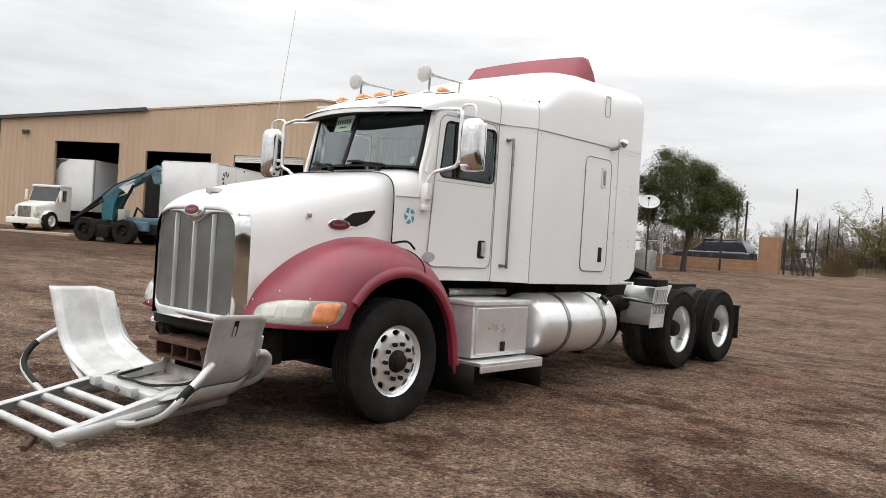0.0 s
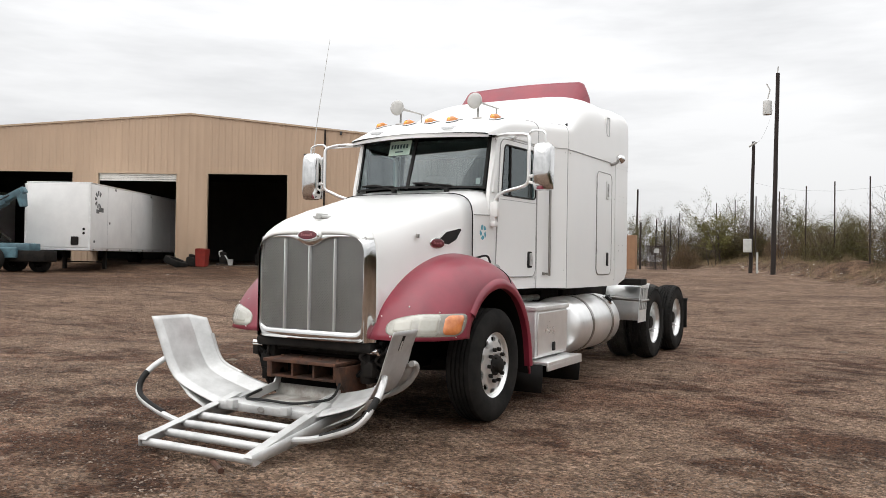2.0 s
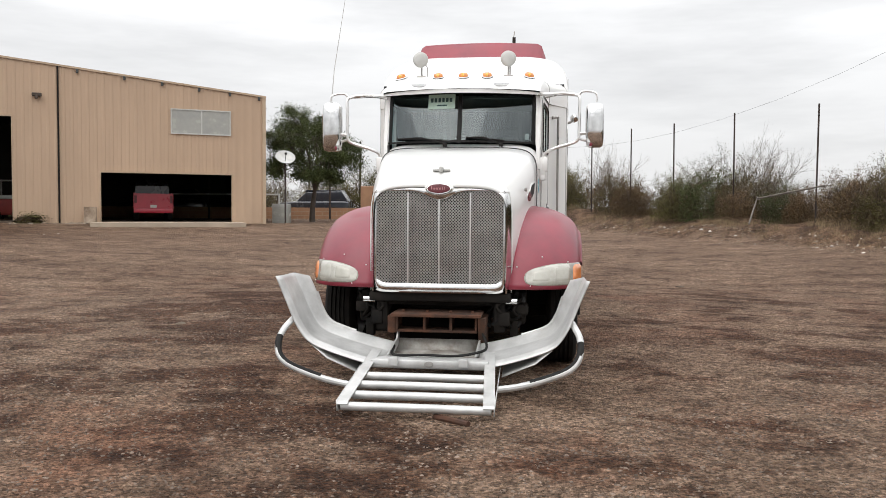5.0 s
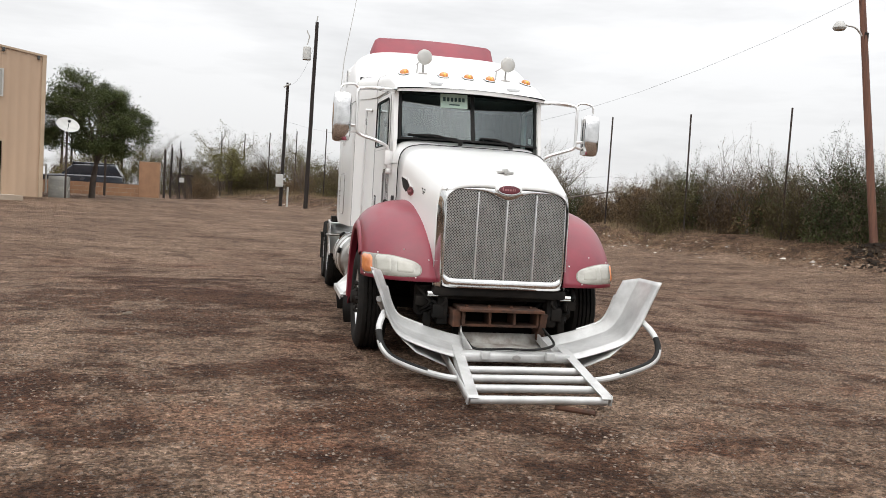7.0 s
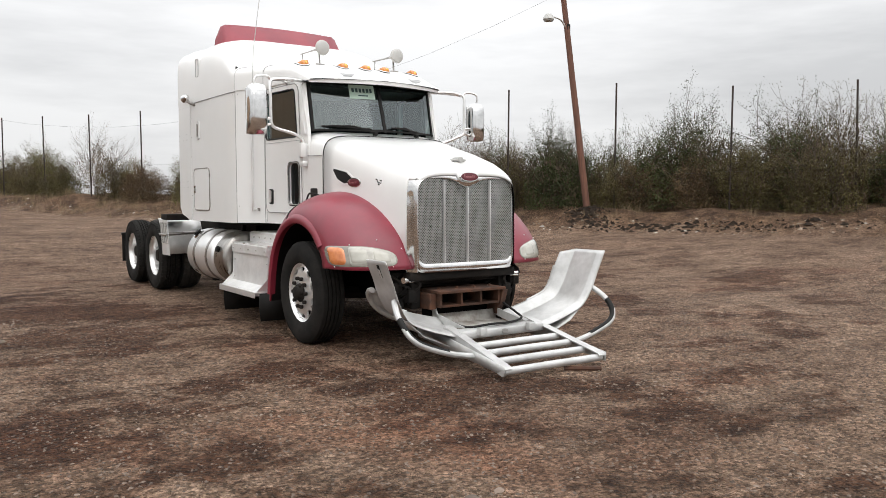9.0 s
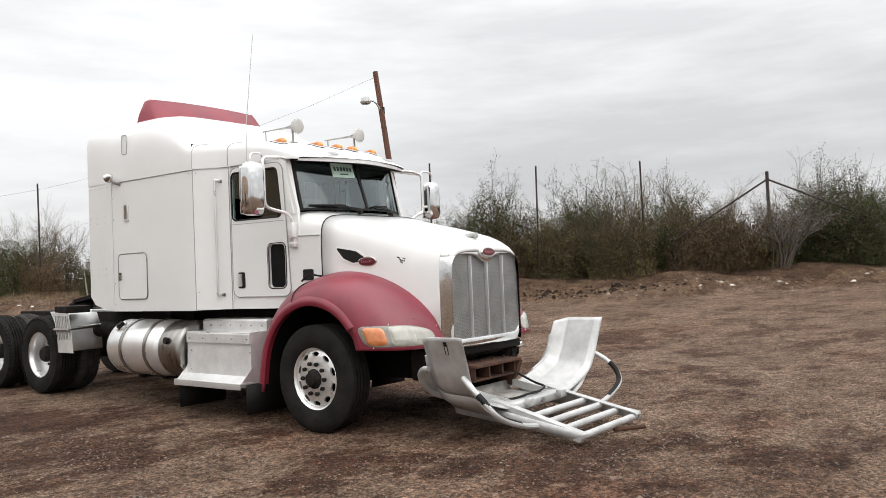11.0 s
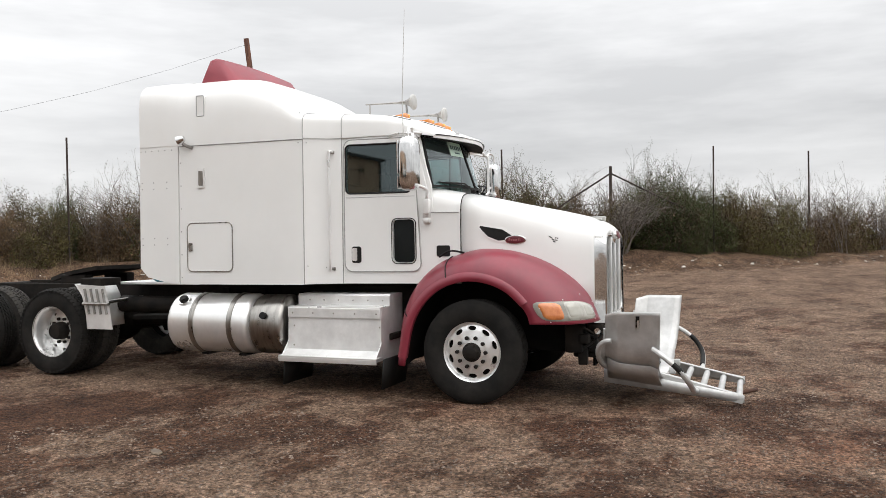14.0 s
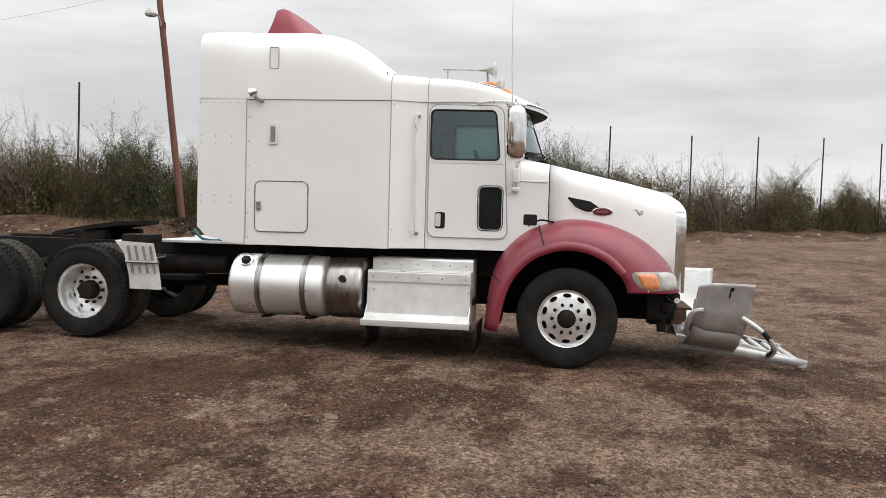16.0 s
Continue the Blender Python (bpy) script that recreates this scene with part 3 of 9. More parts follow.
    part("apron_slab", bm, CONCRETE, root, "pale concrete apron", smooth=0)
    bm = bmesh.new()
    box(bm, -27.5, -21.6, -4.5, 0.02, 0.3, 0.83)
    part("apron_slab", bm, CONCRETE, root, "pale concrete apron", smooth=0)
    # the roll door half lowered in the third bay
    bm = bmesh.new()
    for k in range(4):
        box(bm, -16.12, -12.53, 0.05, 0.085, 4.78 + 0.085 * k, 4.855 + 0.085 * k, 0.006)
    part("roll_door", bm, ROLLER, root, "white roll-up door curtain, nearly raised", smooth=0)
    # down pipe, vents along the roof edge, wall lamps
    bm = bmesh.new()
    box(bm, -5.665, -5.60, -0.07, 0.0, base, roof(-5.6) - 0.02, 0.015)
    part("down_pipe", bm, FRAME, root, smooth=0)
    for s in (-4.9, -3.1, -1.6, -0.1, 1.2, 2.45):
        bm = bmesh.new()
        box(bm, s - 0.05, s + 0.05, -0.12, -0.03, roof(s) - 0.20, roof(s) - 0.04, 0.02)
        part("roof_bracket", bm, TRIMDARK, root, smooth=0)
    for s, z in ((-27.9, 5.9), (-6.4, 6.05)):
        bm = bmesh.new()
        box(bm, s - 0.18, s + 0.18, -0.20, -0.03, z - 0.07, z + 0.07, 0.03)
        box(bm, s - 0.05, s + 0.05, -0.30, -0.18, z - 0.18, z - 0.02, 0.02)
        part("wall_lamp", bm, BARK, root, "weathered brown flood lamp", smooth=0)
    # upper window of the office end
    win = bmesh.new()
    holed(win, [(-1.27, 4.69), (1.23, 4.69), (1.23, 5.77), (-1.27, 5.77)], [[(-1.22, 4.74), (-0.03, 4.74), (-0.03, 5.72), (-1.22, 5.72)], [(0.03, 4.74), (1.18, 4.74), (1.18, 5.72), (0.03, 5.72)]], lambda a, b, d: (a, -0.07 + d, b), 0.06)
    w = part("window", win, DISHGREY, root, "two-pane upper window with pale frame", smooth=0)
    for a, b in ((-1.22, -0.03), (0.03, 1.18)):
        bm = bmesh.new()
        box(bm, a, b, -0.045, -0.03, 4.74, 5.72)
        part("pane", bm, WINGREY, w, smooth=0)
    return root


shed()


def simple_wheel(name, parent, at, r, w, side, rimcol):
    """A far vehicle's wheel: tyre with a dished rim."""
    hub = new(name)
    hub.parent, hub.matrix_basis = parent, pose(*at)
    bm = bmesh.new()
    rim = r * 0.58
    prof = [(rim, -w / 2), (r * 0.93, -w / 2), (r, -w * 0.34), (r, w * 0.34), (r * 0.93, w / 2), (rim, w / 2)]
    revolve(bm, prof, 24, True)
    part("tyre", bm, RUBBER, hub, smooth=40)
    bm = bmesh.new()
    o = side
    revolve(bm, [(0.001, o * w * 0.30), (rim * 0.3, o * w * 0.42), (rim * 0.4, o * w * 0.26), (rim * 0.8, o * w * 0.20), (rim * 0.9, o * w * 0.46), (rim, o * w * 0.46), (rim, -o * w * 0.45)], 24)
    part("rim", bm, rimcol, hub, smooth=40)
    return hub


def van_trailer():
    """A box trailer backed into the third bay; nose out."""
    root = empty("box_trailer", label="white box trailer backed into a workshop bay", category="trailer")
    p = shed_at(-15.2, 5.6)
    root.matrix_basis = pose(p.x, p.y, 0, 0, 0, 28.2)
    bm = bmesh.new()
    box(bm, -1.28, 1.28, 0, 12.0, 1.60, 4.15, 0.05, 2)
    part("body", bm, TRAILERW, root, "white smooth trailer box", smooth=30)
    for y0, y1, z0, z1 in ((0.02, 11.98, 1.50, 1.60), (0.02, 11.98, 4.15, 4.20)):
        bm = bmesh.new()
        box(bm, -1.27, 1.27, y0, y1, z0, z1, 0.01)
        part("rail", bm, ALUDULL, root, smooth=0)
    for x in (-1.27, 1.27):
        bm = bmesh.new()
        box(bm, x - 0.05, x + 0.05, -0.012, 0.05, 1.5, 4.13, 0.02)
        part("corner_post", bm, ALUDULL, root, smooth=0)
    for k in range(4):
        bm = bmesh.new()
        box(bm, 1.281, 1.284, 1.6 + 2.44 * k, 1.610 + 2.44 * k, 1.62, 4.1)
        part("seam", bm, TRAILERG, root, smooth=0)
    for k in range(9):
        bm = bmesh.new()
        box(bm, 1.275, 1.285, 0.3 + 1.25 * k, 0.42 + 1.25 * k, 1.515, 1.575)
        part("side_marker", bm, STAIN, root, smooth=0)
    for x in (-0.85, 0.85):
        bm = bmesh.new()
        box(bm, x - 0.07, x + 0.07, 2.3, 2.45, 0.75, 1.5, 0.01)
        box(bm, x - 0.15, x + 0.15, 2.25, 2.5, 0.66, 0.72, 0.01)
        part("landing_leg", bm, FRAME, root, smooth=0)
    bm = bmesh.new()
    box(bm, -0.8, 0.8, 2.34, 2.4, 1.0, 1.06)
    part("cross_brace", bm, FRAME, root, smooth=0)
    bm = bmesh.new()
    box(bm, 0.55, 0.85, -0.05, 0.0, 1.72, 2.05, 0.03)
    part("connector_box", bm, FRAME, root, "black connector box", smooth=0)
    for z in (2.35, 2.18):
        bm = bmesh.new()
        revolve(bm, [(0.001, 0.02), (0.05, 0.02), (0.05, 0)], 12)
        ob = part("marker_lamp", bm, FRAME, root)
        ob.matrix_basis = pose(1.05, -0.002, z, 0, 0, -90)
    # round emblem: a ring of blades and a plain bar under it
    bm = bmesh.new()
    for k in range(7):
        a = radians(40 + 40 * k)
        b = a + radians(26)
        q = [(0.17, a), (0.36, a + 0.1), (0.36, b), (0.17, b)]
        prism(bm, [(0.75 + r * math.cos(t), 3.55 + r * math.sin(t)) for r, t in q], lambda u, v, d: (d, u, v), 1.281, 1.286)
    box(bm, 1.281, 1.286, 0.55, 0.80, 3.00, 3.16)
    box(bm, 1.281, 1.286, 0.80, 1.20, 3.06, 3.24)
    for y, z in ((2.3, 4.02), (6.2, 4.02), (1.75, 2.6), (0.35, 1.82)):
        box(bm, 1.281, 1.286, y, y + 0.12, z, z + 0.09)
    part("emblem", bm, SOOT, root, "dark round emblem", smooth=0)
    for x in (-0.95, 0.95):
        simple_wheel("wheel", root, (x, 10.0, 1.40), 0.48, 0.5, 1 if x > 0 else -1, ALUDULL)
    return root


van_trailer()


def cab_truck():
    """The white box truck standing before the first bay."""
    root = empty("box_truck", label="cream white bonneted box truck parked at a workshop bay", category="truck")
    p = shed_at(-25.25, 2.1)
    root.matrix_basis = pose(p.x, p.y, 0.86, 0, 0, 28.2)
    bm = bmesh.new()
    box(bm, -1.15, 1.15, 3.0, 10.0, 0.95, 3.62, 0.03)
    part("cargo_box", bm, TRAILERW, root, "white cargo box with soot stain", smooth=30)
    bm = bmesh.new()
    box(bm, 1.10, 1.17, 2.96, 3.1, 0.95, 3.62, 0.02)
    part("corner_post", bm, TRAILERG, root, smooth=0)
    bm = bmesh.new()
    loop = [(-1.1 + 0.75 * t, 3.55 - 0.5 * (1 - t) ** 2 - 0.12 * noise.noise(Vector((t * 5, 0, 0)))) for t in [k / 8 for k in range(9)]]
    prism(bm, loop + [(-0.35, 3.58), (-1.1, 3.58)], lambda a, b, d: (a, d, b), 2.985, 2.995)
    part("soot_stain", bm, SOOT, root, smooth=0)
    # bonnet and cab by sections along y
    bm = bmesh.new()

    def sect(y, w, z0, z1, r):
        return [(a, y, b) for a, b in rrect(-w, w, z0, z1, r, 4)]
    grid(bm, [sect(-0.75, 0.62, 0.55, 1.10, 0.10), sect(-0.70, 0.72, 0.50, 1.20, 0.14), sect(0.0, 0.86, 0.50, 1.32, 0.18), sect(0.95, 0.98, 0.52, 1.45, 0.16)], True, True)
    part("bonnet", bm, CREAM, root, "rounded cream bonnet", smooth=50)
    bm = bmesh.new()
    for sx in (1, -1):
        put = lambda a, b, d, sx=sx: (sx * (0.98 + d), a, b)
        prism(bm, [(0.95, 0.50), (2.6, 0.50), (2.6, 1.46), (1.0, 1.46)], put, -0.03, 0.0)
        prism(bm, [(1.33, 2.02), (2.6, 2.02), (2.6, 2.16), (1.36, 2.16)], put, -0.03, 0.0)
        prism(bm, [(2.08, 1.46), (2.6, 1.46), (2.6, 2.02), (2.08, 2.02)], put, -0.03, 0.0)
        prism(bm, [(1.0, 1.46), (1.14, 1.46), (1.45, 2.02), (1.33, 2.02)], put, -0.03, 0.0)
    box(bm, -0.98, 0.98, 2.57, 2.6, 0.55, 2.15)
    box(bm, -1.0, 1.0, 1.25, 2.62, 2.15, 2.28, 0.06)
    part("cab", bm, CREAM, root, smooth=30)
    bm = bmesh.new()
    grid(bm, [[(-0.95, 1.0, 1.46), (0.95, 1.0, 1.46)], [(-0.9, 1.33, 2.15), (0.9, 1.33, 2.15)]])
    part("windscreen", bm, FARGLASS, root, smooth=0)
    bm = bmesh.new()
    box(bm, -0.9, 0.9, 1.4, 2.5, 0.6, 1.35)
    part("dashboard", bm, BLACK, root, smooth=0)
    bm = bmesh.new()
    for k in range(9):
        box(bm, -0.44 + 0.10 * k, -0.38 + 0.10 * k, -0.80, -0.75, 0.62, 1.14)
    part("grille", bm, STAIN, root, "dark slatted grille", smooth=0)
    bm = bmesh.new()
    box(bm, -1.15, 1.15, -0.95, -0.72, 0.30, 0.60, 0.05)
    part("bumper", bm, CREAM, root, "cream front bumper", smooth=30)
    for x in (-0.78, 0.78):
        bm = bmesh.new()
        box(bm, x - 0.17, x + 0.17, -0.78, -0.6, 0.68, 0.86, 0.04)
        part("headlight", bm, HAZE, root, smooth=30)
        bm = bmesh.new()
        sx = 1 if x > 0 else -1
        rows = []
        for k in range(9):
            a = math.pi * k / 8
            rows.append([(sx * 0.74, 0.15 + 0.68 * math.cos(a), 0.42 + 0.62 * math.sin(a)), (sx * 1.10, 0.15 + 0.66 * math.cos(a), 0.42 + 0.58 * math.sin(a)), (sx * 1.16, 0.15 + 0.60 * math.cos(a), 0.42 + 0.50 * math.sin(a))])
        grid(bm, rows)
        part("wing", bm, CREAM, root, smooth=60)
        bm = bmesh.new()
        box(bm, sx * 1.22 - 0.08, sx * 1.22 + 0.08, 1.0, 1.16, 1.45, 2.0, 0.04)
        part("mirror", bm, CREAM, root, smooth=30)
        simple_wheel("wheel", root, (sx * 1.02, 0.15, 0.47), 0.47, 0.26, sx, ALU)
        simple_wheel("wheel", root, (sx * 0.98, 6.6, 0.47), 0.47, 0.5, sx, ALU)
    bm = bmesh.new()
    box(bm, -0.45, 0.45, 0, 9.8, 0.55, 0.9)
    box(bm, 0.6, 1.1, 1.3, 2.5, 0.35, 0.80, 0.05)
    part("chassis", bm, FRAME, root, smooth=0)
    for ob in root.children:
        kind = ob.name.split(".")[0]
        if kind in ("cargo_box", "corner_post", "soot_stain"):
            ob.matrix_basis = pose(0, -0.5, 0.13)
        elif kind == "wing":
            ob.matrix_basis = pose(0.05, -0.34, 0) @ Matrix.Diagonal((0.80, 0.70, 0.98, 1))
        elif kind == "wheel" and ob.location.y < 1:
            ob.location.x, ob.location.y = ob.location.x * 0.80 + 0.05, -0.235
        elif kind not in ("wheel", "chassis"):
            ob.matrix_basis = pose(0.05, -0.46, 0) @ Matrix.Diagonal((0.80, 0.67, 0.99, 1))
    return root


cab_truck()


def telehandler():
    root = empty("telehandler", label="faded teal telescopic handler with raised boom and big tyres", category="forklift")
    p = shed_at(-16.85, 6.6)
    root.matrix_basis = pose(p.x, p.y, 0.62, 0, 0, 28.2)
    bm = bmesh.new()
    box(bm, -2.1, 1.9, -0.45, 0.55, 0.42, 0.85, 0.05)
    box(bm, -2.3, -1.0, -0.55, 0.3, 0.30, 0.95, 0.08)
    box(bm, -1.25, -0.65, -0.95, -0.4, 0.22, 0.72, 0.04)
    part("chassis", bm, FRAME, root, "greasy dark chassis", smooth=30)
    bm = bmesh.new()
    box(bm, -0.3, 1.3, -0.4, 0.45, 0.8, 1.12, 0.05)
    part("engine_cover", bm, BLUELIFT, root, smooth=30)
    m = Matrix.LocRotScale(Vector((-1.25, 0.1, 1.96)), Euler((0, radians(-28), 0)), None)
    bm = bmesh.new()
    box(bm, -0.6, 1.55, -0.20, 0.20, -0.08, 0.30, 0.03, 2, m)
    part("boom", bm, BLUELIFT, root, "faded teal telescopic boom", smooth=30)
    bm = bmesh.new()
    box(bm, 1.4, 2.40, -0.14, 0.14, -0.01, 0.23, 0.02, 2, m)
    part("inner_boom", bm, BLUELIFT, root, smooth=30)
    bm = bmesh.new()
    box(bm, 0.5, 1.3, -0.206, -0.203, 0.06, 0.14, 0, 2, m)
    part("lettering_bar", bm, DISHGREY, root, smooth=0)
    bm = bmesh.new()
    prism(bm, [(0.55, 3.10), (0.72, 3.18), (0.82, 2.98), (0.86, 2.56), (0.76, 2.50), (0.64, 2.80)], lambda a, b, d: (a, d, b), -0.14, 0.24)
    part("boom_head", bm, BLUELIFT, root, smooth=0)
    bm = bmesh.new()
    tube(bm, [(-0.9, -0.25, 0.9), (-0.1, -0.24, 2.42)], 0.06)
    part("lift_ram", bm, FRAME, root)
    bm = bmesh.new()
    tube(bm, curve_pts([(-1.5, -0.3, 1.9), (-0.8, -0.34, 2.42), (-0.1, -0.3, 2.66), (0.4, -0.26, 2.92)], 4), 0.025, 6)
    part("hose", bm, BLACK, root)
    for y in (-0.26, 0.40):
        bm = bmesh.new()
        prism(bm, [(-1.45, 0.75), (-1.00, 0.75), (-0.95, 1.55), (-0.75, 2.10), (-1.35, 1.88), (-1.50, 1.45)], lambda a, b, d: (a, d, b), y, y + 0.06)
        part("boom_tower", bm, TEAL, root, "dark teal boom tower", smooth=0)
    bm = bmesh.new()
    prism(bm, [(-0.75, 2.28), (-0.15, 2.52), (-0.10, 2.10), (-0.30, 1.98)], lambda a, b, d: (a, d, b), -0.20, -0.14)
    part("ram_bracket", bm, ALUDULL, root, smooth=0)
    bm = bmesh.new()
    box(bm, -0.55, -0.22, -0.55, -0.2, 0.95, 1.40, 0.03)
    part("battery_housing", bm, WINGREY, root, "pale grey control housing", smooth=30)
    bm = bmesh.new()
    box(bm, -0.4, 0.9, -0.62, -0.45, 0.55, 0.95, 0.04)
    part("side_box", bm, BLUELIFT, root, smooth=0)
    for pts, r in (([(-2.6, -0.3, 1.0), (-1.5, -0.3, 1.85)], 0.07), ([(-2.7, -0.45, 0.85), (-1.5, -0.45, 1.60)], 0.06), ([(-0.1, -0.2, 0.9), (0.1, -0.2, 1.5), (0.5, -0.2, 1.2)], 0.05)):
        bm = bmesh.new()
        tube(bm, pts, r)
        part("hydraulic_ram", bm, FRAME, root)
    for x, y in ((-1.70, -0.85), (0.05, -0.85), (-1.70, 0.85), (0.05, 0.85), (1.25, 0.5)):
        simple_wheel("wheel", root, (x, y, 0.50 if x < 1 else 0.38), 0.50 if x < 1 else 0.38, 0.38, 1, FRAME).matrix_basis @= pose(0, 0, 0, 0, 0, -90)
    return root


telehandler()


def pickup():
    root = empty("pickup_truck", label="red pickup truck standing inside a low bay", category="truck")
    p = shed_at(-1.95, -1.6)
    root.matrix_basis = pose(p.x, p.y, 0.93, 0, 0, 28.2) @ Matrix.Diagonal((0.87, 1.0, 1.2, 1.0))
    bm = bmesh.new()
    holed(bm, rrect(-0.95, 0.95, 0.45, 1.02, 0.08), [], lambda a, b, d: (a, d, b), 0.05)
    box(bm, -0.97, -0.85, 0.05, 2.2, 0.45, 1.05, 0.03)
    box(bm, 0.85, 0.97, 0.05, 2.2, 0.45, 1.05, 0.03)
    box(bm, -0.97, 0.97, 2.2, 5.2, 0.45, 1.0, 0.06)
    part("body", bm, CARRED, root, "glossy red body and tailgate", smooth=30)
    bm = bmesh.new()
    grid(bm, [[(a, y, b) for a, b in rrect(-w, w, z0, z1, 0.1, 4)] for y, w, z0, z1 in ((2.15, 0.86, 1.0, 1.35), (2.5, 0.80, 1.0, 1.62), (3.6, 0.80, 1.0, 1.62), (4.2, 0.86, 1.0, 1.2))], True, True)
    part("cabin", bm, CARBLUE, root, smooth=40)
    bm = bmesh.new()
    box(bm, -0.95, 0.95, -0.12, 0.02, 0.30, 0.46, 0.03)
    part("bumper", bm, CARRED, root, smooth=30)
    for x in (-0.86, 0.86):
        bm = bmesh.new()
        box(bm, x - 0.07, x + 0.07, -0.01, 0.03, 0.66, 0.95, 0.01)
        part("tail_lamp", bm, DARKRED, root, smooth=0)
        for y in (1.1, 4.4):
            simple_wheel("wheel", root, (math.copysign(0.83, x), y, 0.38), 0.38, 0.25, 1 if x > 0 else -1, ALU)
    bm = bmesh.new()
    box(bm, -0.15, 0.15, -0.006, 0.0, 0.50, 0.60)
    part("plate", bm, DISHGREY, root, smooth=0)


pickup()


# ---- fence, poles, wall ----
def fence():
    root = empty("fence", label="tall rusty pipe posts with sagging wire in a line", category="fence")
    stops = [-32.0, -28.5, -25.0, -21.6, -18.1, -14.64, -11.1, -7.77, -3.92, 3.93, 7.42, 11.0, 14.72, 18.15, 21.5, 25.3, 28.75, 31.7, 34.8, 37.8, 40.7, 43.8, 46.9, 50.0, 53.2]
    tops = {-14.64: 5.1, -11.1: 4.95, -7.77: 4.8, -3.92: 4.95, 3.93: 4.77, 7.42: 4.8}
    rng = random.Random(5)
    for s in stops:
        p = fence_at(s)
        h = tops.get(s, 5.0 + 0.006 * max(s, 0) + rng.uniform(-0.05, 0.05))
        lean = rng.uniform(-0.06, 0.06)
        bm = bmesh.new()
        tube(bm, [(p.x, p.y, 0.5), (p.x + lean * FU.x, p.y + lean * FU.y, h)], 0.030, 7)
        part("post", bm, POST, root)
    p = fence_at(0)
    bm = bmesh.new()
    tube(bm, [(p.x, p.y, 0.5), (p.x, p.y, 4.2)], 0.055, 8)
    part("corner_post", bm, POST, root)
    for k in (-1, 1):
        q = fence_at(3.4 * k if k < 0 else 3.0)
        bm = bmesh.new()
        tube(bm, [(p.x, p.y, 3.95), (q.x, q.y, 2.1 if k > 0 else 2.4)], 0.03, 6)
        part("brace", bm, POST, root)
    for z in (2.9, 2.2):
        bm = bmesh.new()
        for a, b in zip(stops, stops[1:]):
            pa, pb = fence_at(a), fence_at(b)
            tube(bm, [(pa.x + (pb.x - pa.x) * t, pa.y + (pb.y - pa.y) * t, z - 0.06 * 4 * t * (1 - t)) for t in (0, 0.25, 0.5, 0.75, 1)], 0.0035, 3, False)
        part("wire", bm, WIRE, root)
    # one broken rail leaning out of the brush
    p, q, r = fence_at(20.6, 0.6), fence_at(22.9, 1.2), fence_at(22.2, 2.2)
    bm = bmesh.new()
    tube(bm, [(p.x, p.y, 2.35), (q.x, q.y, 1.95), (r.x, r.y, 1.1)], 0.03, 6)
    part("broken_rail", bm, PALETWIG, root, "bleached broken rail")


fence()


def pole_thing(name, base, top, r0, r1, material, **tags):
    root = empty(name, **tags)
    bm = bmesh.new()
    tube(bm, [Vector(base).lerp(Vector(top), k / 8) + Vector((0.006 * math.sin(k * 2.1), 0.006 * math.cos(k * 1.7), 0)) * (0 < k < 8) for k in range(9)], r0, 12, True, r1)
    part("shaft", bm, material, root, smooth=50)
    return root


def street_lamp():
    root = pole_thing("street_lamp", (14.30, 11.84, 0.3), (13.59, 12.43, 8.13), 0.115, 0.085, WOODRED, label="leaning reddish wooden pole with a small street light", category="street lamp")
    bm = bmesh.new()
    tube(bm, curve_pts([(13.74, 12.35, 6.75), (13.4, 12.28, 7.03), (12.95, 12.22, 7.08)], 5), 0.028, 8)
    part("arm", bm, ALUDULL, root)
    bm = bmesh.new()
    revolve(bm, [(0.001, 0.12), (0.10, 0.10), (0.15, 0.02), (0.18, -0.06), (0.14, -0.12), (0.001, -0.15)], 18)
    ob = part("lamp_head", bm, DISHGREY, root, "grey bell-shaped lamp head")
    ob.matrix_basis = pose(12.82, 12.20, 7.03, 0, -90, 0)
    bm = bmesh.new()
    box(bm, 13.66, 13.80, 12.25, 12.32, 6.6, 6.95, 0.02)
    part("bracket", bm, FRAME, root)


street_lamp()


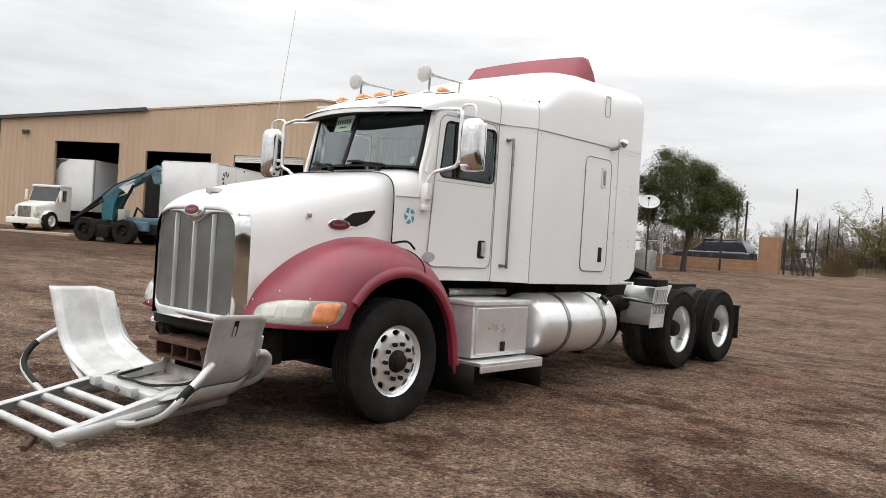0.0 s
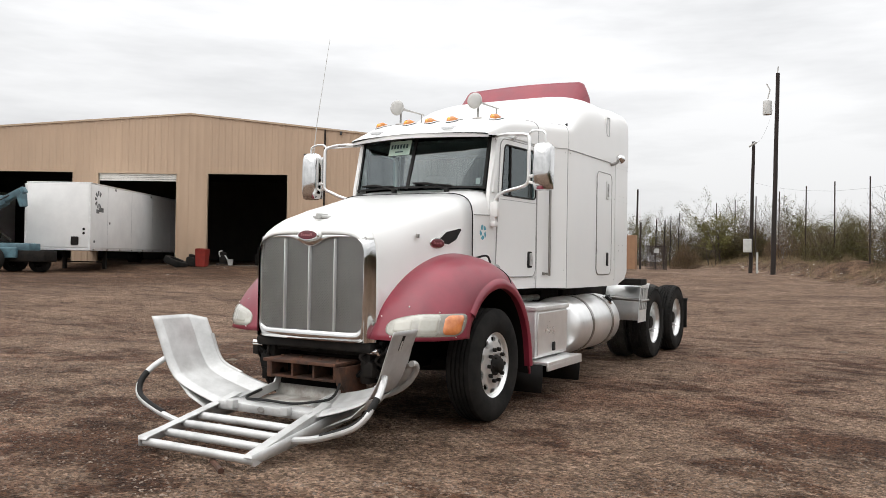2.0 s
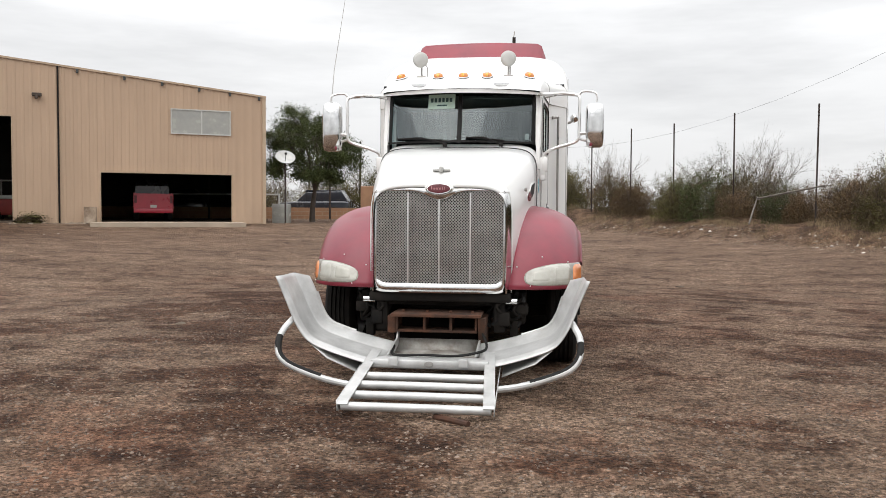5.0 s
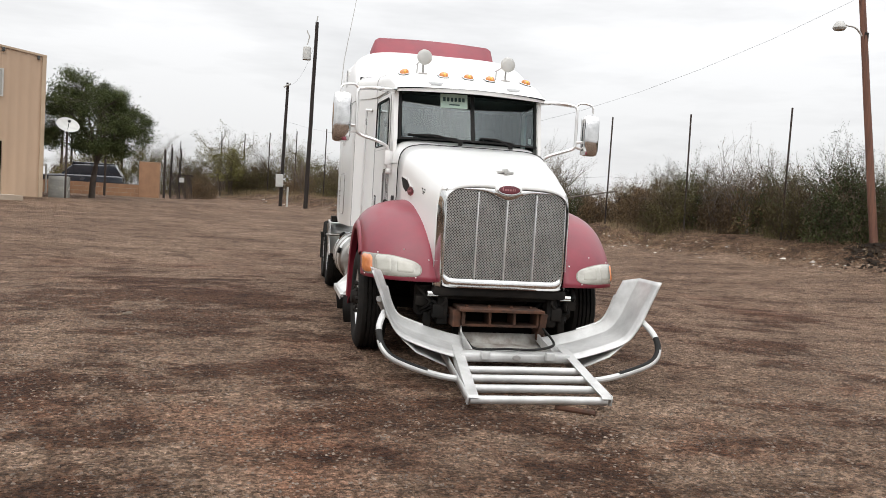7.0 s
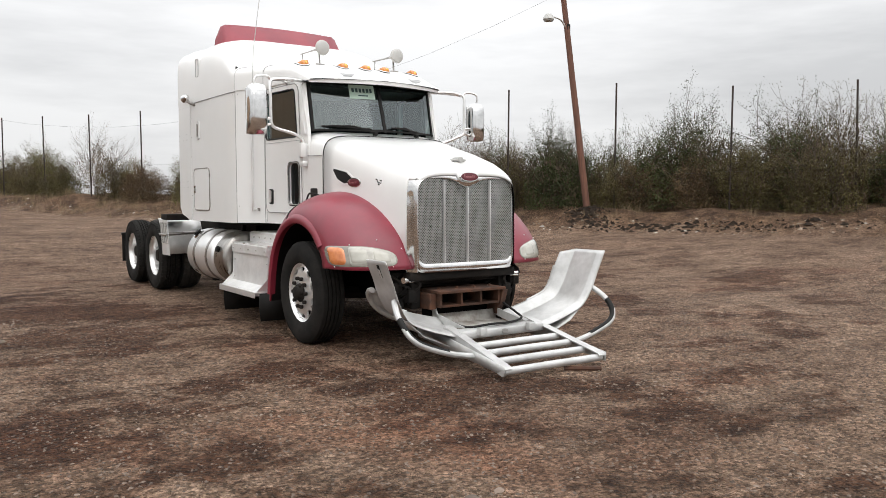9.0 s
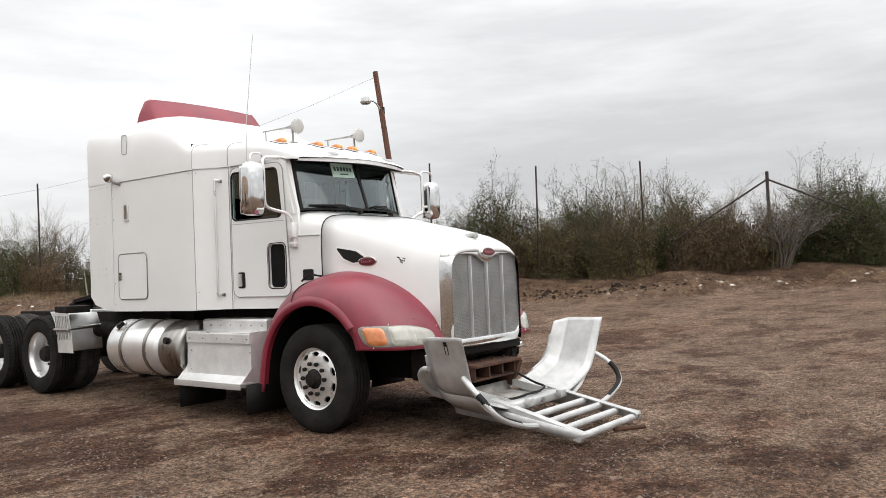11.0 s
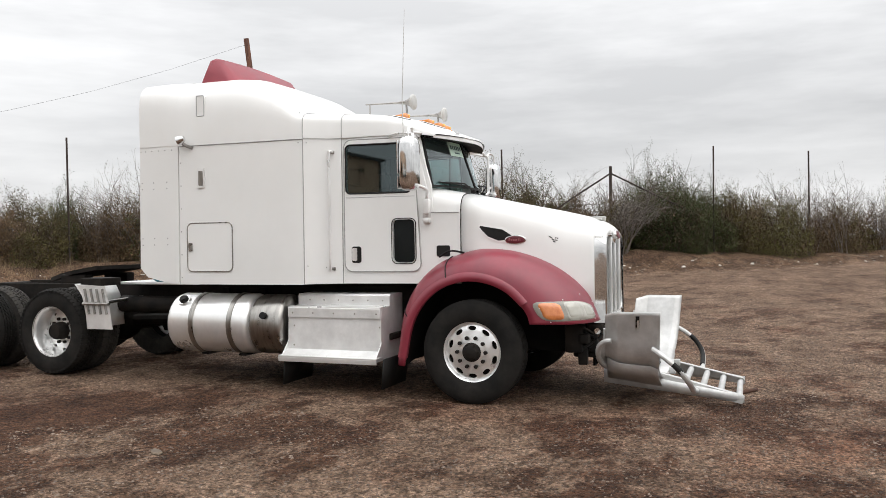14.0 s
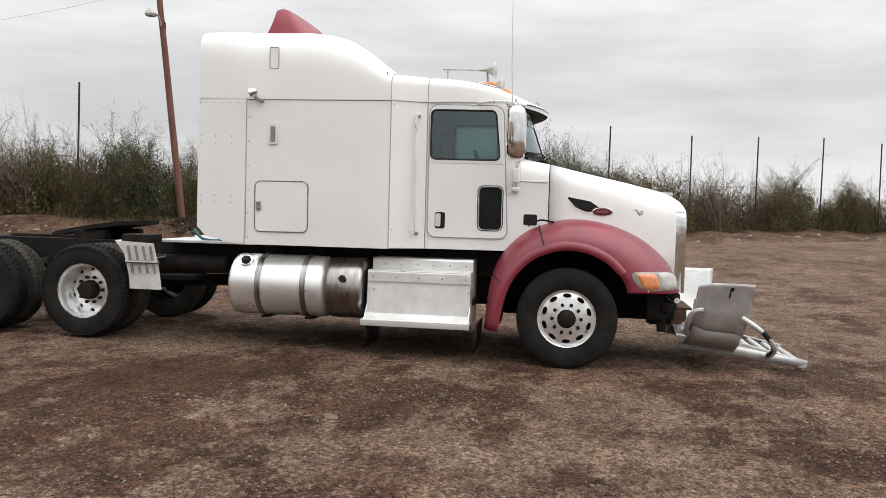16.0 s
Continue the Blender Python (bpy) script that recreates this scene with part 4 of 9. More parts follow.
def utility_poles():
    root = pole_thing("utility_pole", (-0.85, 35.3, 0.8), (-0.72, 35.2, 10.35), 0.115, 0.085, WOODPOLE, label="tall dark wooden utility pole with a transformer", category="utility pole")
    root.matrix_basis = pose(-0.04, -1.7, -0.15)
    bm = bmesh.new()
    revolve(bm, [(0.001, 0.36), (0.17, 0.34), (0.20, 0.28), (0.20, -0.30), (0.001, -0.33)], 16)
    ob = part("transformer", bm, DISHGREY, root, "grey can transformer")
    ob.matrix_basis = pose(-1.15, 35.15, 8.75, 0, -90, 0)
    for pts in ([(-1.15, 35.2, 9.2), (-1.05, 35.2, 9.6), (-1.2, 35.2, 9.9)], [(-0.75, 35.2, 10.3), (-0.7, 35.2, 10.65)]):
        bm = bmesh.new()
        tube(bm, pts, 0.03, 6)
        part("insulator", bm, DISHGREY, root)
    low = pole_thing("utility_pole", (-2.1, 36.3, 0.8), (-2.0, 36.2, 7.5), 0.095, 0.075, WOODPOLE, label="shorter dark service pole with a meter box", category="utility pole")
    low.matrix_basis = pose(-0.05, -0.9, -0.15)
    bm = bmesh.new()
    box(bm, -2.38, -2.0, 35.85, 36.1, 2.1, 2.75, 0.03)
    part("meter_box", bm, DISHGREY, low, "grey meter box", smooth=0)
    bm = bmesh.new()
    tube(bm, [(-1.75, 36.0, 0.8), (-1.75, 36.0, 2.1)], 0.05, 8)
    part("conduit", bm, DISHGREY, low)
    bm = bmesh.new()
    tube(bm, [(-2.2, 36.1, 7.25), (-1.85, 36.1, 7.45)], 0.05, 6)
    part("weatherhead", bm, DISHGREY, low)
    line = empty("power_cable", label="thin black power cable between the poles", category="cable")
    spans = [((-2.0, 35.3, 7.25), (-0.85, 33.5, 9.0), 0.5), ((-2.05, 35.3, 5.35), (13.6, 12.43, 7.95), 2.16)]
    for a, b, sag in spans:
        bm = bmesh.new()
        a, b = Vector(a), Vector(b)
        tube(bm, [a.lerp(b, k / 12) - Vector((0, 0, sag * 4 * (k / 12) * (1 - k / 12))) for k in range(13)], 0.0035, 4)
        part("cable", bm, BLACK, line)
    for x, y, h, r in ((-14.3, 58.0, 7.2, 0.085), (-24.0, 62.0, 7.6, 0.12), (-18.62, 58.0, 6.8, 0.09), (-17.94, 58.0, 6.25, 0.09), (-9.66, 50.0, 4.6, 0.035), (-9.09, 50.0, 4.8, 0.035), (-8.54, 42.0, 3.95, 0.04), (-8.04, 42.0, 3.9, 0.04)):
        pole_thing("utility_pole", (x, y, 0.8), (x + 0.05, y, h), r, r * 0.8, WOODPOLE, label="far dark wooden pole behind the wall", category="utility pole")


utility_poles()


def brick_wall():
    root = empty("boundary_wall", label="low tan block wall ending in a tall pillar", category="wall")
    a, b = Vector((-26.0, 33.5)), Vector((-9.67, 38.2))
    u = (b - a).normalized()
    n = Vector((-u.y, u.x))
    m = Matrix(((u.x, n.x, 0, a.x), (u.y, n.y, 0, a.y), (0, 0, 1, 0), (0, 0, 0, 1)))
    ln = (b - a).length
    for row in range(4):
        bm = bmesh.new()
        x = -0.2 * (row % 2)
        while x < ln:
            box(bm, max(0, x), min(ln, x + 0.39), -0.1 + 0.004 * ((row * 7 + int(x * 3)) % 3), 0.1, 0.72 + 0.23 * row, 0.935 + 0.23 * row, 0, 2, m)
            x += 0.4
        tagged(part("block_course", bm, MASON, root, smooth=0), kind="stuff")
    bm = bmesh.new()
    box(bm, 0, ln, -0.085, 0.085, 0.6, 1.62, 0, 2, m)
    part("mortar_core", bm, CONCRETE, root, smooth=0)
    bm = bmesh.new()
    box(bm, -9.65, -8.6, 38.0, 38.4, 0.6, 2.88, 0.03)
    part("pillar", bm, MASON, root, "tan block gate pillar", smooth=0)
    for x, y, h in ((-8.35, 38.1, 3.6), (-11.05, 36.5, 3.0), (-17.6, 35.3, 3.2)):
        bm = bmesh.new()
        tube(bm, [(x, y, 0.7), (x, y, h)], 0.06, 8)
        part("steel_post", bm, POST, root)
    gate = empty("metal_gate", label="dark mesh gate beside the pillar", category="gate")
    bm = bmesh.new()
    box(bm, -8.1, -6.9, 38.3, 38.36, 2.25, 2.31)
    box(bm, -8.1, -6.9, 38.3, 38.36, 0.85, 0.91)
    for k in range(20):
        box(bm, -8.1 + 0.06 * k, -8.07 + 0.06 * k, 38.32, 38.34, 0.9, 2.25)
    part("frame", bm, POST, gate, smooth=0)
    bm = bmesh.new()
    box(bm, -7.6, -7.35, 38.27, 38.29, 1.9, 2.15)
    part("notice", bm, DISHGREY, gate, smooth=0)
    rail = empty("pipe_railing", label="grey pipe railing in front of the wall", category="railing")
    for x in (-15.9, -13.3):
        bm = bmesh.new()
        tube(bm, [(x, 34.4, 0.7), (x, 34.4, 2.35)], 0.05, 7)
        part("upright", bm, DISHGREY, rail)
    bm = bmesh.new()
    tube(bm, [(-19.0, 33.6, 2.3), (-13.3, 34.4, 2.3)], 0.04, 7)
    part("rail", bm, DISHGREY, rail)


brick_wall()


def satellite_dish():
    root = empty("satellite_dish", label="round grey satellite dish on a steel mast", category="satellite dish")
    bm = bmesh.new()
    tube(bm, [(-10.75, 27.7, 0.6), (-10.75, 27.7, 3.7)], 0.04, 8)
    part("mast", bm, POST, root)
    bm = bmesh.new()
    revolve(bm, [(0.001, 0.0), (0.25, 0.03), (0.45, 0.09), (0.58, 0.16), (0.585, 0.15), (0.45, 0.07), (0.25, 0.01), (0.001, -0.02)], 28)
    ob = part("reflector", bm, DISHGREY, root, smooth=60)
    ob.matrix_basis = pose(-10.72, 27.58, 3.76, 0, -46, -62) @ Matrix.Diagonal((0.76, 0.76, 0.76, 1))
    bm = bmesh.new()
    tube(bm, [(-10.75, 27.6, 3.45), (-10.58, 27.28, 3.95)], 0.012, 6)
    box(bm, -10.63, -10.53, 27.22, 27.32, 3.92, 4.02, 0.02)
    part("feed_arm", bm, BLACK, root)


satellite_dish()


def utility_box():
    root = empty("condenser_unit", label="grey air-conditioning condenser beside the workshop corner", category="air conditioner")
    bm = bmesh.new()
    box(bm, -11.55, -10.85, 28.2, 28.9, 0.75, 1.75, 0.04)
    part("cabinet", bm, WINGREY, root, smooth=30)
    for k in range(6):
        bm = bmesh.new()
        box(bm, -11.45, -10.95, 28.17, 28.2, 0.95 + 0.12 * k, 1.02 + 0.12 * k)
        part("louvre", bm, WINGREY, root, smooth=0)


utility_box()


def parked_suv(at, turn, paint, label):
    root = empty("parked_car", at, turn, label=label, category="car")
    bm = bmesh.new()

    def sect(x, w, z0, z1, r):
        return [(x, a, b) for a, b in rrect(-w, w, z0, z1, r, 4)]
    grid(bm, [sect(-2.4, 0.75, 0.40, 0.80, 0.1), sect(-2.2, 0.88, 0.35, 0.92, 0.12), sect(-1.0, 0.92, 0.32, 1.02, 0.12), sect(2.1, 0.92, 0.32, 1.06, 0.12), sect(2.4, 0.86, 0.38, 1.0, 0.12)], True, True)
    part("body", bm, paint, root, smooth=50)
    bm = bmesh.new()
    grid(bm, [sect(-1.05, 0.80, 1.0, 1.08, 0.03), sect(-0.45, 0.74, 1.0, 1.64, 0.12), sect(1.9, 0.74, 1.0, 1.70, 0.12), sect(2.3, 0.80, 1.0, 1.1, 0.04)], True, True)
    part("cabin", bm, CARBLUE, root, "dark glasshouse", smooth=50)
    bm = bmesh.new()
    box(bm, -0.5, 1.9, -0.72, 0.72, 1.66, 1.74, 0.04)
    for x in (-0.5, 0.55, 1.55):
        box(bm, x, x + 0.07, -0.79, 0.79, 1.02, 1.66)
    part("roof", bm, paint, root, smooth=30)
    bm = bmesh.new()
    box(bm, -2.2, 2.2, -0.94, 0.94, 0.52, 0.58)
    part("side_trim", bm, ALUDULL, root, smooth=0)
    for x in (-1.45, 1.45):
        for y in (-0.82, 0.82):
            simple_wheel("wheel", root, (x, y, 0.36), 0.36, 0.24, 1 if y > 0 else -1, ALUDULL).matrix_basis @= pose(0, 0, 0, 0, 0, 90)
    return root


parked_suv((-13.0, 40.4, 1.02), 4, CARBLUE, "dark blue estate car parked behind the block wall").scale = (0.90, 0.95, 0.97)
parked_suv((-21.5, 37.8, 0.95), 15, CARBLUE, "dark car with raised bonnet parked behind the wall")


def bay_clutter():
    p = shed_at(-12.0, 1.3)
    bm = bmesh.new()
    revolve(bm, [(0.30, -0.13), (0.50, -0.14), (0.53, -0.08), (0.53, 0.08), (0.50, 0.14), (0.30, 0.13)], 28, True)
    ob = tagged(part("loose_tyre", bm, RUBBER), "worn truck tyre lying by the workshop", "tyre")
    ob.matrix_basis = pose(p.x, p.y, ground_z(p.x, p.y) + 0.20, 0, -68, 28)
    p = shed_at(-10.95, 0.9)
    bm = bmesh.new()
    grid(bm, [[(x * k, y * k, z) for x, y in rrect(-0.32, 0.32, -0.3, 0.3, 0.06, 3)] for k, z in ((0.85, 0), (1.0, 0.75), (1.04, 0.78), (0.96, 0.78), (0.82, 0.05))], True, True)
    ob = tagged(part("waste_bin", bm, REDPLASTIC), "red open bin beside a bay door", "bin")
    ob.matrix_basis = pose(p.x, p.y, ground_z(p.x, p.y) + 0.02, 4, 3, 20) @ Matrix.Diagonal((0.82, 0.82, 1.0, 1.0))
    p = shed_at(-11.45, 1.0)
    bm = bmesh.new()
    box(bm, -0.22, 0.22, -0.2, 0.2, 0, 0.42, 0.08)
    box(bm, -0.15, 0.18, -0.12, 0.14, 0.40, 0.55, 0.05)
    ob = tagged(part("scrap_part", bm, FRAME), "black and white scrap machine part", "scrap")
    ob.matrix_basis = pose(p.x, p.y, ground_z(p.x, p.y), 0, 12, 60)
    p = shed_at(-4.45, 0.5)
    bm = bmesh.new()
    tube(bm, [(0, 0, 0), (0, 0, 0.22), (0, 0, 0.23), (0, 0, 0.44), (0, 0, 0.45), (0, 0, 0.66)], 0.25, 16)
    ob = tagged(part("barrel", bm, RUBBLE), "faded dented drum standing by the low bay", "barrel")
    ob.matrix_basis = pose(p.x, p.y, ground_z(p.x, p.y) + 0.03)
    rng = random.Random(8)
    # a small forklift just inside the bay
    p = shed_at(-8.15, -4.5)
    lift = empty("forklift", (p.x, p.y, 0.93), 28.2, label="red forklift with a grey cab frame inside the bay", category="forklift")
    bm = bmesh.new()
    box(bm, -0.34, 0.34, 0.0, 1.1, 0.22, 0.95, 0.08)
    part("body", bm, REDPLASTIC, lift, "dusty red body", smooth=30)
    bm = bmesh.new()
    for x in (-0.31, 0.31):
        tube(bm, [(x, 0.05, 0.9), (x, 0.18, 1.78), (x, 1.0, 1.78), (x, 1.05, 0.9)], 0.035, 6)
    box(bm, -0.33, 0.33, 0.0, 0.06, 0.95, 1.12, 0.01)
    box(bm, -0.35, 0.35, 0.10, 1.05, 1.76, 1.82, 0.02)
    part("cab_frame", bm, WINGREY, lift, "grey cab frame", smooth=30)
    for x in (-0.30, 0.30):
        for y in (0.2, 0.9):
            simple_wheel("wheel", lift, (x, y, 0.24), 0.24, 0.16, 1 if x > 0 else -1, ALUDULL)
    # an old engine block on a pallet, and a pale bucket by it
    p = shed_at(-10.35, -0.45)
    eng = empty("engine_block", (p.x, p.y, 0.93), 50, label="dusty engine block standing on a pallet", category="engine")
    bm = bmesh.new()
    for i in range(4):
        box(bm, -0.36, 0.36, -0.30 + 0.16 * i, -0.20 + 0.16 * i, 0.06, 0.09)
    box(bm, -0.34, -0.26, -0.30, 0.28, 0.0, 0.06)
    box(bm, 0.26, 0.34, -0.30, 0.28, 0.0, 0.06)
    part("pallet", bm, WOODPOLE, eng, smooth=0)
    bm = bmesh.new()
    box(bm, -0.20, 0.16, -0.16, 0.18, 0.09, 0.46, 0.05)
    box(bm, -0.12, 0.10, -0.10, 0.10, 0.44, 0.60, 0.03)
    part("block", bm, FRAME, eng, smooth=30)
    for pts in ([(-0.20, -0.16, 0.40), (-0.24, -0.20, 0.62), (-0.10, -0.20, 0.66)], [(0.02, -0.18, 0.46), (0.10, -0.24, 0.34), (0.18, -0.20, 0.12)]):
        bm = bmesh.new()
        tube(bm, curve_pts(pts, 5), 0.03, 8)
        part("manifold", bm, DISHGREY, eng, smooth=50)
    p = shed_at(-9.95, -0.1)
    bm = bmesh.new()
    grid(bm, [[(q * math.cos(2 * math.pi * i / 14), q * math.sin(2 * math.pi * i / 14), z) for i in range(14)] for q, z in ((0.10, 0.0), (0.135, 0.27), (0.142, 0.28), (0.128, 0.28), (0.09, 0.03))], True, True)
    ob = tagged(part("bucket", bm, DISHGREY), "pale plastic bucket standing in the bay", "bucket")
    ob.matrix_basis = pose(p.x, p.y, 0.935)
    for s, d, w, h in ((-9.2, -3.0, 0.6, 0.9), (-8.7, -2.2, 0.4, 0.6)):
        p = shed_at(s, d)
        bm = bmesh.new()
        box(bm, -w / 2, w / 2, -0.2, 0.2, 0, h * 0.6, 0.03)
        box(bm, -w / 3, w / 3, -0.15, 0.15, h * 0.6, h, 0.03)
        ob = tagged(part("workshop_stand", bm, FRAME), "grey workshop stand with parts in the dark bay", "stand")
        ob.matrix_basis = pose(p.x, p.y, 0.93, 0, 0, rng.uniform(0, 60))


bay_clutter()


# ---- the tractor unit: front axle at the origin, nose towards -y, its left side at +x ----
truck = empty("semi_truck", label="white semi truck with faded red fenders and lowered front guard", category="truck")
BOTH = (1, -1)


def lerp_table(tab, v):
    for (a, p), (b, q) in zip(tab, tab[1:]):
        if v <= b:
            t = max(0, (v - a) / (b - a))
            return p + (q - p) * t
    return tab[-1][1]


SIDE = [(0.15, 0.785), (0.62, 0.815), (1.47, 0.885), (1.53, 0.91), (1.83, 1.105), (1.95, 1.125), (3.35, 1.155), (3.92, 1.15)]


def side(y):
    return lerp_table(SIDE, y)


def on_side(k):
    return lambda a, b, d: (k * (side(a) + d), a, b)


def arch(w, zb, zt, n, low=None, count=28):
    """Half of a squared ellipse over the width, in x and z, with skirts down to low."""
    pts = []
    if low is not None:
        pts.append((w, low))
    for k in range(count + 1):
        t = math.pi * k / count
        c, s = math.cos(t), math.sin(t)
        pts.append((w * math.copysign(abs(c) ** (2 / n), c), zb + (zt - zb) * abs(s) ** (2 / n)))
    if low is not None:
        pts.append((-w, low))
    return pts


# hood
def hood():
    secs = [(0.215, 0.786, 2.050, 7.0, 1.50), (0.0, 0.765, 2.00, 6.6, 1.42), (-0.30, 0.725, 1.935, 6.0, 1.31), (-0.60, 0.690, 1.875, 5.4, 1.20), (-0.85, 0.655, 1.822, 4.8, 1.10), (-1.02, 0.626, 1.78, 4.6, 1.15), (-1.10, 0.608, 1.745, 4.5, 1.2), (-1.125, 0.603, 1.732, 4.5, 1.22),
            (-1.135, 0.6005, 1.726, 4.5, 1.22), (-1.18, 0.588, 1.695, 4.6, 1.25), (-1.215, 0.574, 1.655, 4.7, 1.28), (-1.235, 0.560, 1.622, 4.8, 1.3)]
    bm = bmesh.new()
    skirt = [(-1.126, 0.74), (-1.10, 0.80), (-1.02, 0.95), (-0.85, 1.12), (-0.6, 1.28), (-0.3, 1.36), (0.0, 1.38), (0.22, 1.33)]
    grid(bm, [[(x, y, max(z, lerp_table(skirt, y))) for x, z in arch(w, zb, zt, n, 0.70)] for y, w, zt, n, zb in secs if y > -1.13])
    # the nose above the grille, cut off at its sides
    rows = []
    for y, w, zt, n, zb in secs:
        if y < -1.12:
            t0 = math.asin(((1.575 - zb) / (zt - zb)) ** (n / 2))
            row = []
            for i in range(41):
                t = t0 + (math.pi - 2 * t0) * i / 40
                row.append((w * math.copysign(abs(math.cos(t)) ** (2 / n), math.cos(t)), y, zb + (zt - zb) * math.sin(t) ** (2 / n)))
            rows.append(row)
    grid(bm, rows)
    for v in bm.verts:
        v.co.y += 0.045 * smoothstep(-0.45, -1.10, v.co.y)
    h = thicken(part("hood", bm, WHITE, truck, "long white sloping hood", smooth=55), 0.012)
    # side air intakes with a white rim and dark opening, badge at the front end
    for k in BOTH:
        loop = [(-0.16, 1.555), (-0.05, 1.60), (0.03, 1.69), (0.022, 1.705), (-0.20, 1.665), (-0.29, 1.605), (-0.28, 1.565)]
        rim = [(-0.175, 1.54), (-0.04, 1.588), (0.045, 1.695), (0.035, 1.717), (-0.21, 1.678), (-0.31, 1.615), (-0.30, 1.552)]
        put = lambda a, b, d, k=k: (k * (0.764 + a * 0.130 - max(0, b - 1.66) * 0.10 + d), a, b)
        bm = bmesh.new()
        prism(bm, loop, put, -0.02, 0.006)
        part("intake_opening", bm, BLACK, h, smooth=0)
        bm = bmesh.new()
        holed(bm, rim, [loop], put, 0.007)
        part("intake_rim", bm, WHITE, h, smooth=30)
        bm = bmesh.new()
        oval(bm, 0.108, 0.046, 0.008)
        ob = part("side_badge", bm, CHROME, h, "oval chrome badge with dark red field")
        ax, az = Vector((0.13, k, 0)).normalized(), Vector((k, -0.13, 0)).normalized()
        ob.matrix_basis = Matrix(((ax.x, 0, az.x, k * 0.722), (ax.y, 0, az.y, -0.325), (0, 1, 0, 1.562), (0, 0, 0, 1)))
        badge_field(h, ob.matrix_basis, 0.096, 0.037, 0.0095)
        # a small clip on the left side of the hood
        bm = bmesh.new()
        if k > 0:
            box(bm, 0.688, 0.712, -0.635, -0.60, 1.60, 1.635, 0.006)
            part("hood_clip", bm, STAIN, h)
            continue
        # a small emblem of two crossed chequered flags on the right
        for u, v in [(i * 0.012 + j * 0.006, i * 0.009 - j * 0.012) for i in range(4) for j in range(3) if (i + j) % 2 == 0] + [(-0.016 - i * 0.010, 0.022 + i * 0.004) for i in range(3)] + [(-0.008, 0.006), (0.0, -0.020)]:
            c = h.closest_point_on_mesh((-0.80, -0.722 - u, 1.575 + v))[1]
            box(bm, c.x - 0.003, c.x + 0.003, c.y - 0.0055, c.y + 0.0055, c.z - 0.0055, c.z + 0.0055)
        part("flag_emblem", bm, BLACK, h, "small black chequered flag emblem", smooth=0)
    # hood ornament
    bm = bmesh.new()
    box(bm, -0.016, 0.016, -1.10, -0.95, 1.745, 1.795, 0.012)
    box(bm, -0.075, 0.075, -1.06, -1.00, 1.755, 1.776, 0.006)
    part("hood_ornament", bm, DISHGREY, h, "small chrome hood ornament")
    # rear edge seal
    bm = bmesh.new()
    tube(bm, [(x * 1.004, 0.222, z * 1.002) for x, z in arch(0.786, 1.5, 2.050, 7.0, 1.25)], 0.005, 5)
    part("hood_seal", bm, BLACK, h)


def oval(bm, a, b, d, n=28):
    """A domed oval plate in the local xy plane, facing +z."""
    rows = []
    for f, z in ((1.0, 0.0), (1.0, d * 0.5), (0.93, d), (0.5, d * 1.15), (0.02, d * 1.2)):
        rows.append([(a * f * math.cos(2 * math.pi * k / n), b * f * math.sin(2 * math.pi * k / n), z) for k in range(n)])
    grid(bm, rows, True, True)
    return bm


def badge_field(parent, m, a, b, lift):
    bm = bmesh.new()
    oval(bm, a, b, 0.003)
    ob = part("badge_field", bm, DARKRED, parent, "dark red badge field")
    ob.matrix_basis = m @ pose(0, 0, lift)
    # plain silver strokes where the maker's lettering is
    bm = bmesh.new()
    for u, w, hh in ((-0.62, 0.10, 0.75), (-0.38, 0.16, 0.42), (-0.14, 0.16, 0.42), (0.10, 0.16, 0.42), (0.33, 0.10, 0.6), (0.5, 0.08, 0.6)):
        box(bm, (u - w / 2) * a, (u + w / 2) * a, -0.25 * b, (hh - 0.25) * b, 0, 0.0015)
    ob = part("badge_bar", bm, PALEBADGE, parent, smooth=0)
    ob.matrix_basis = m @ pose(0, 0, lift + 0.0035)


hood()


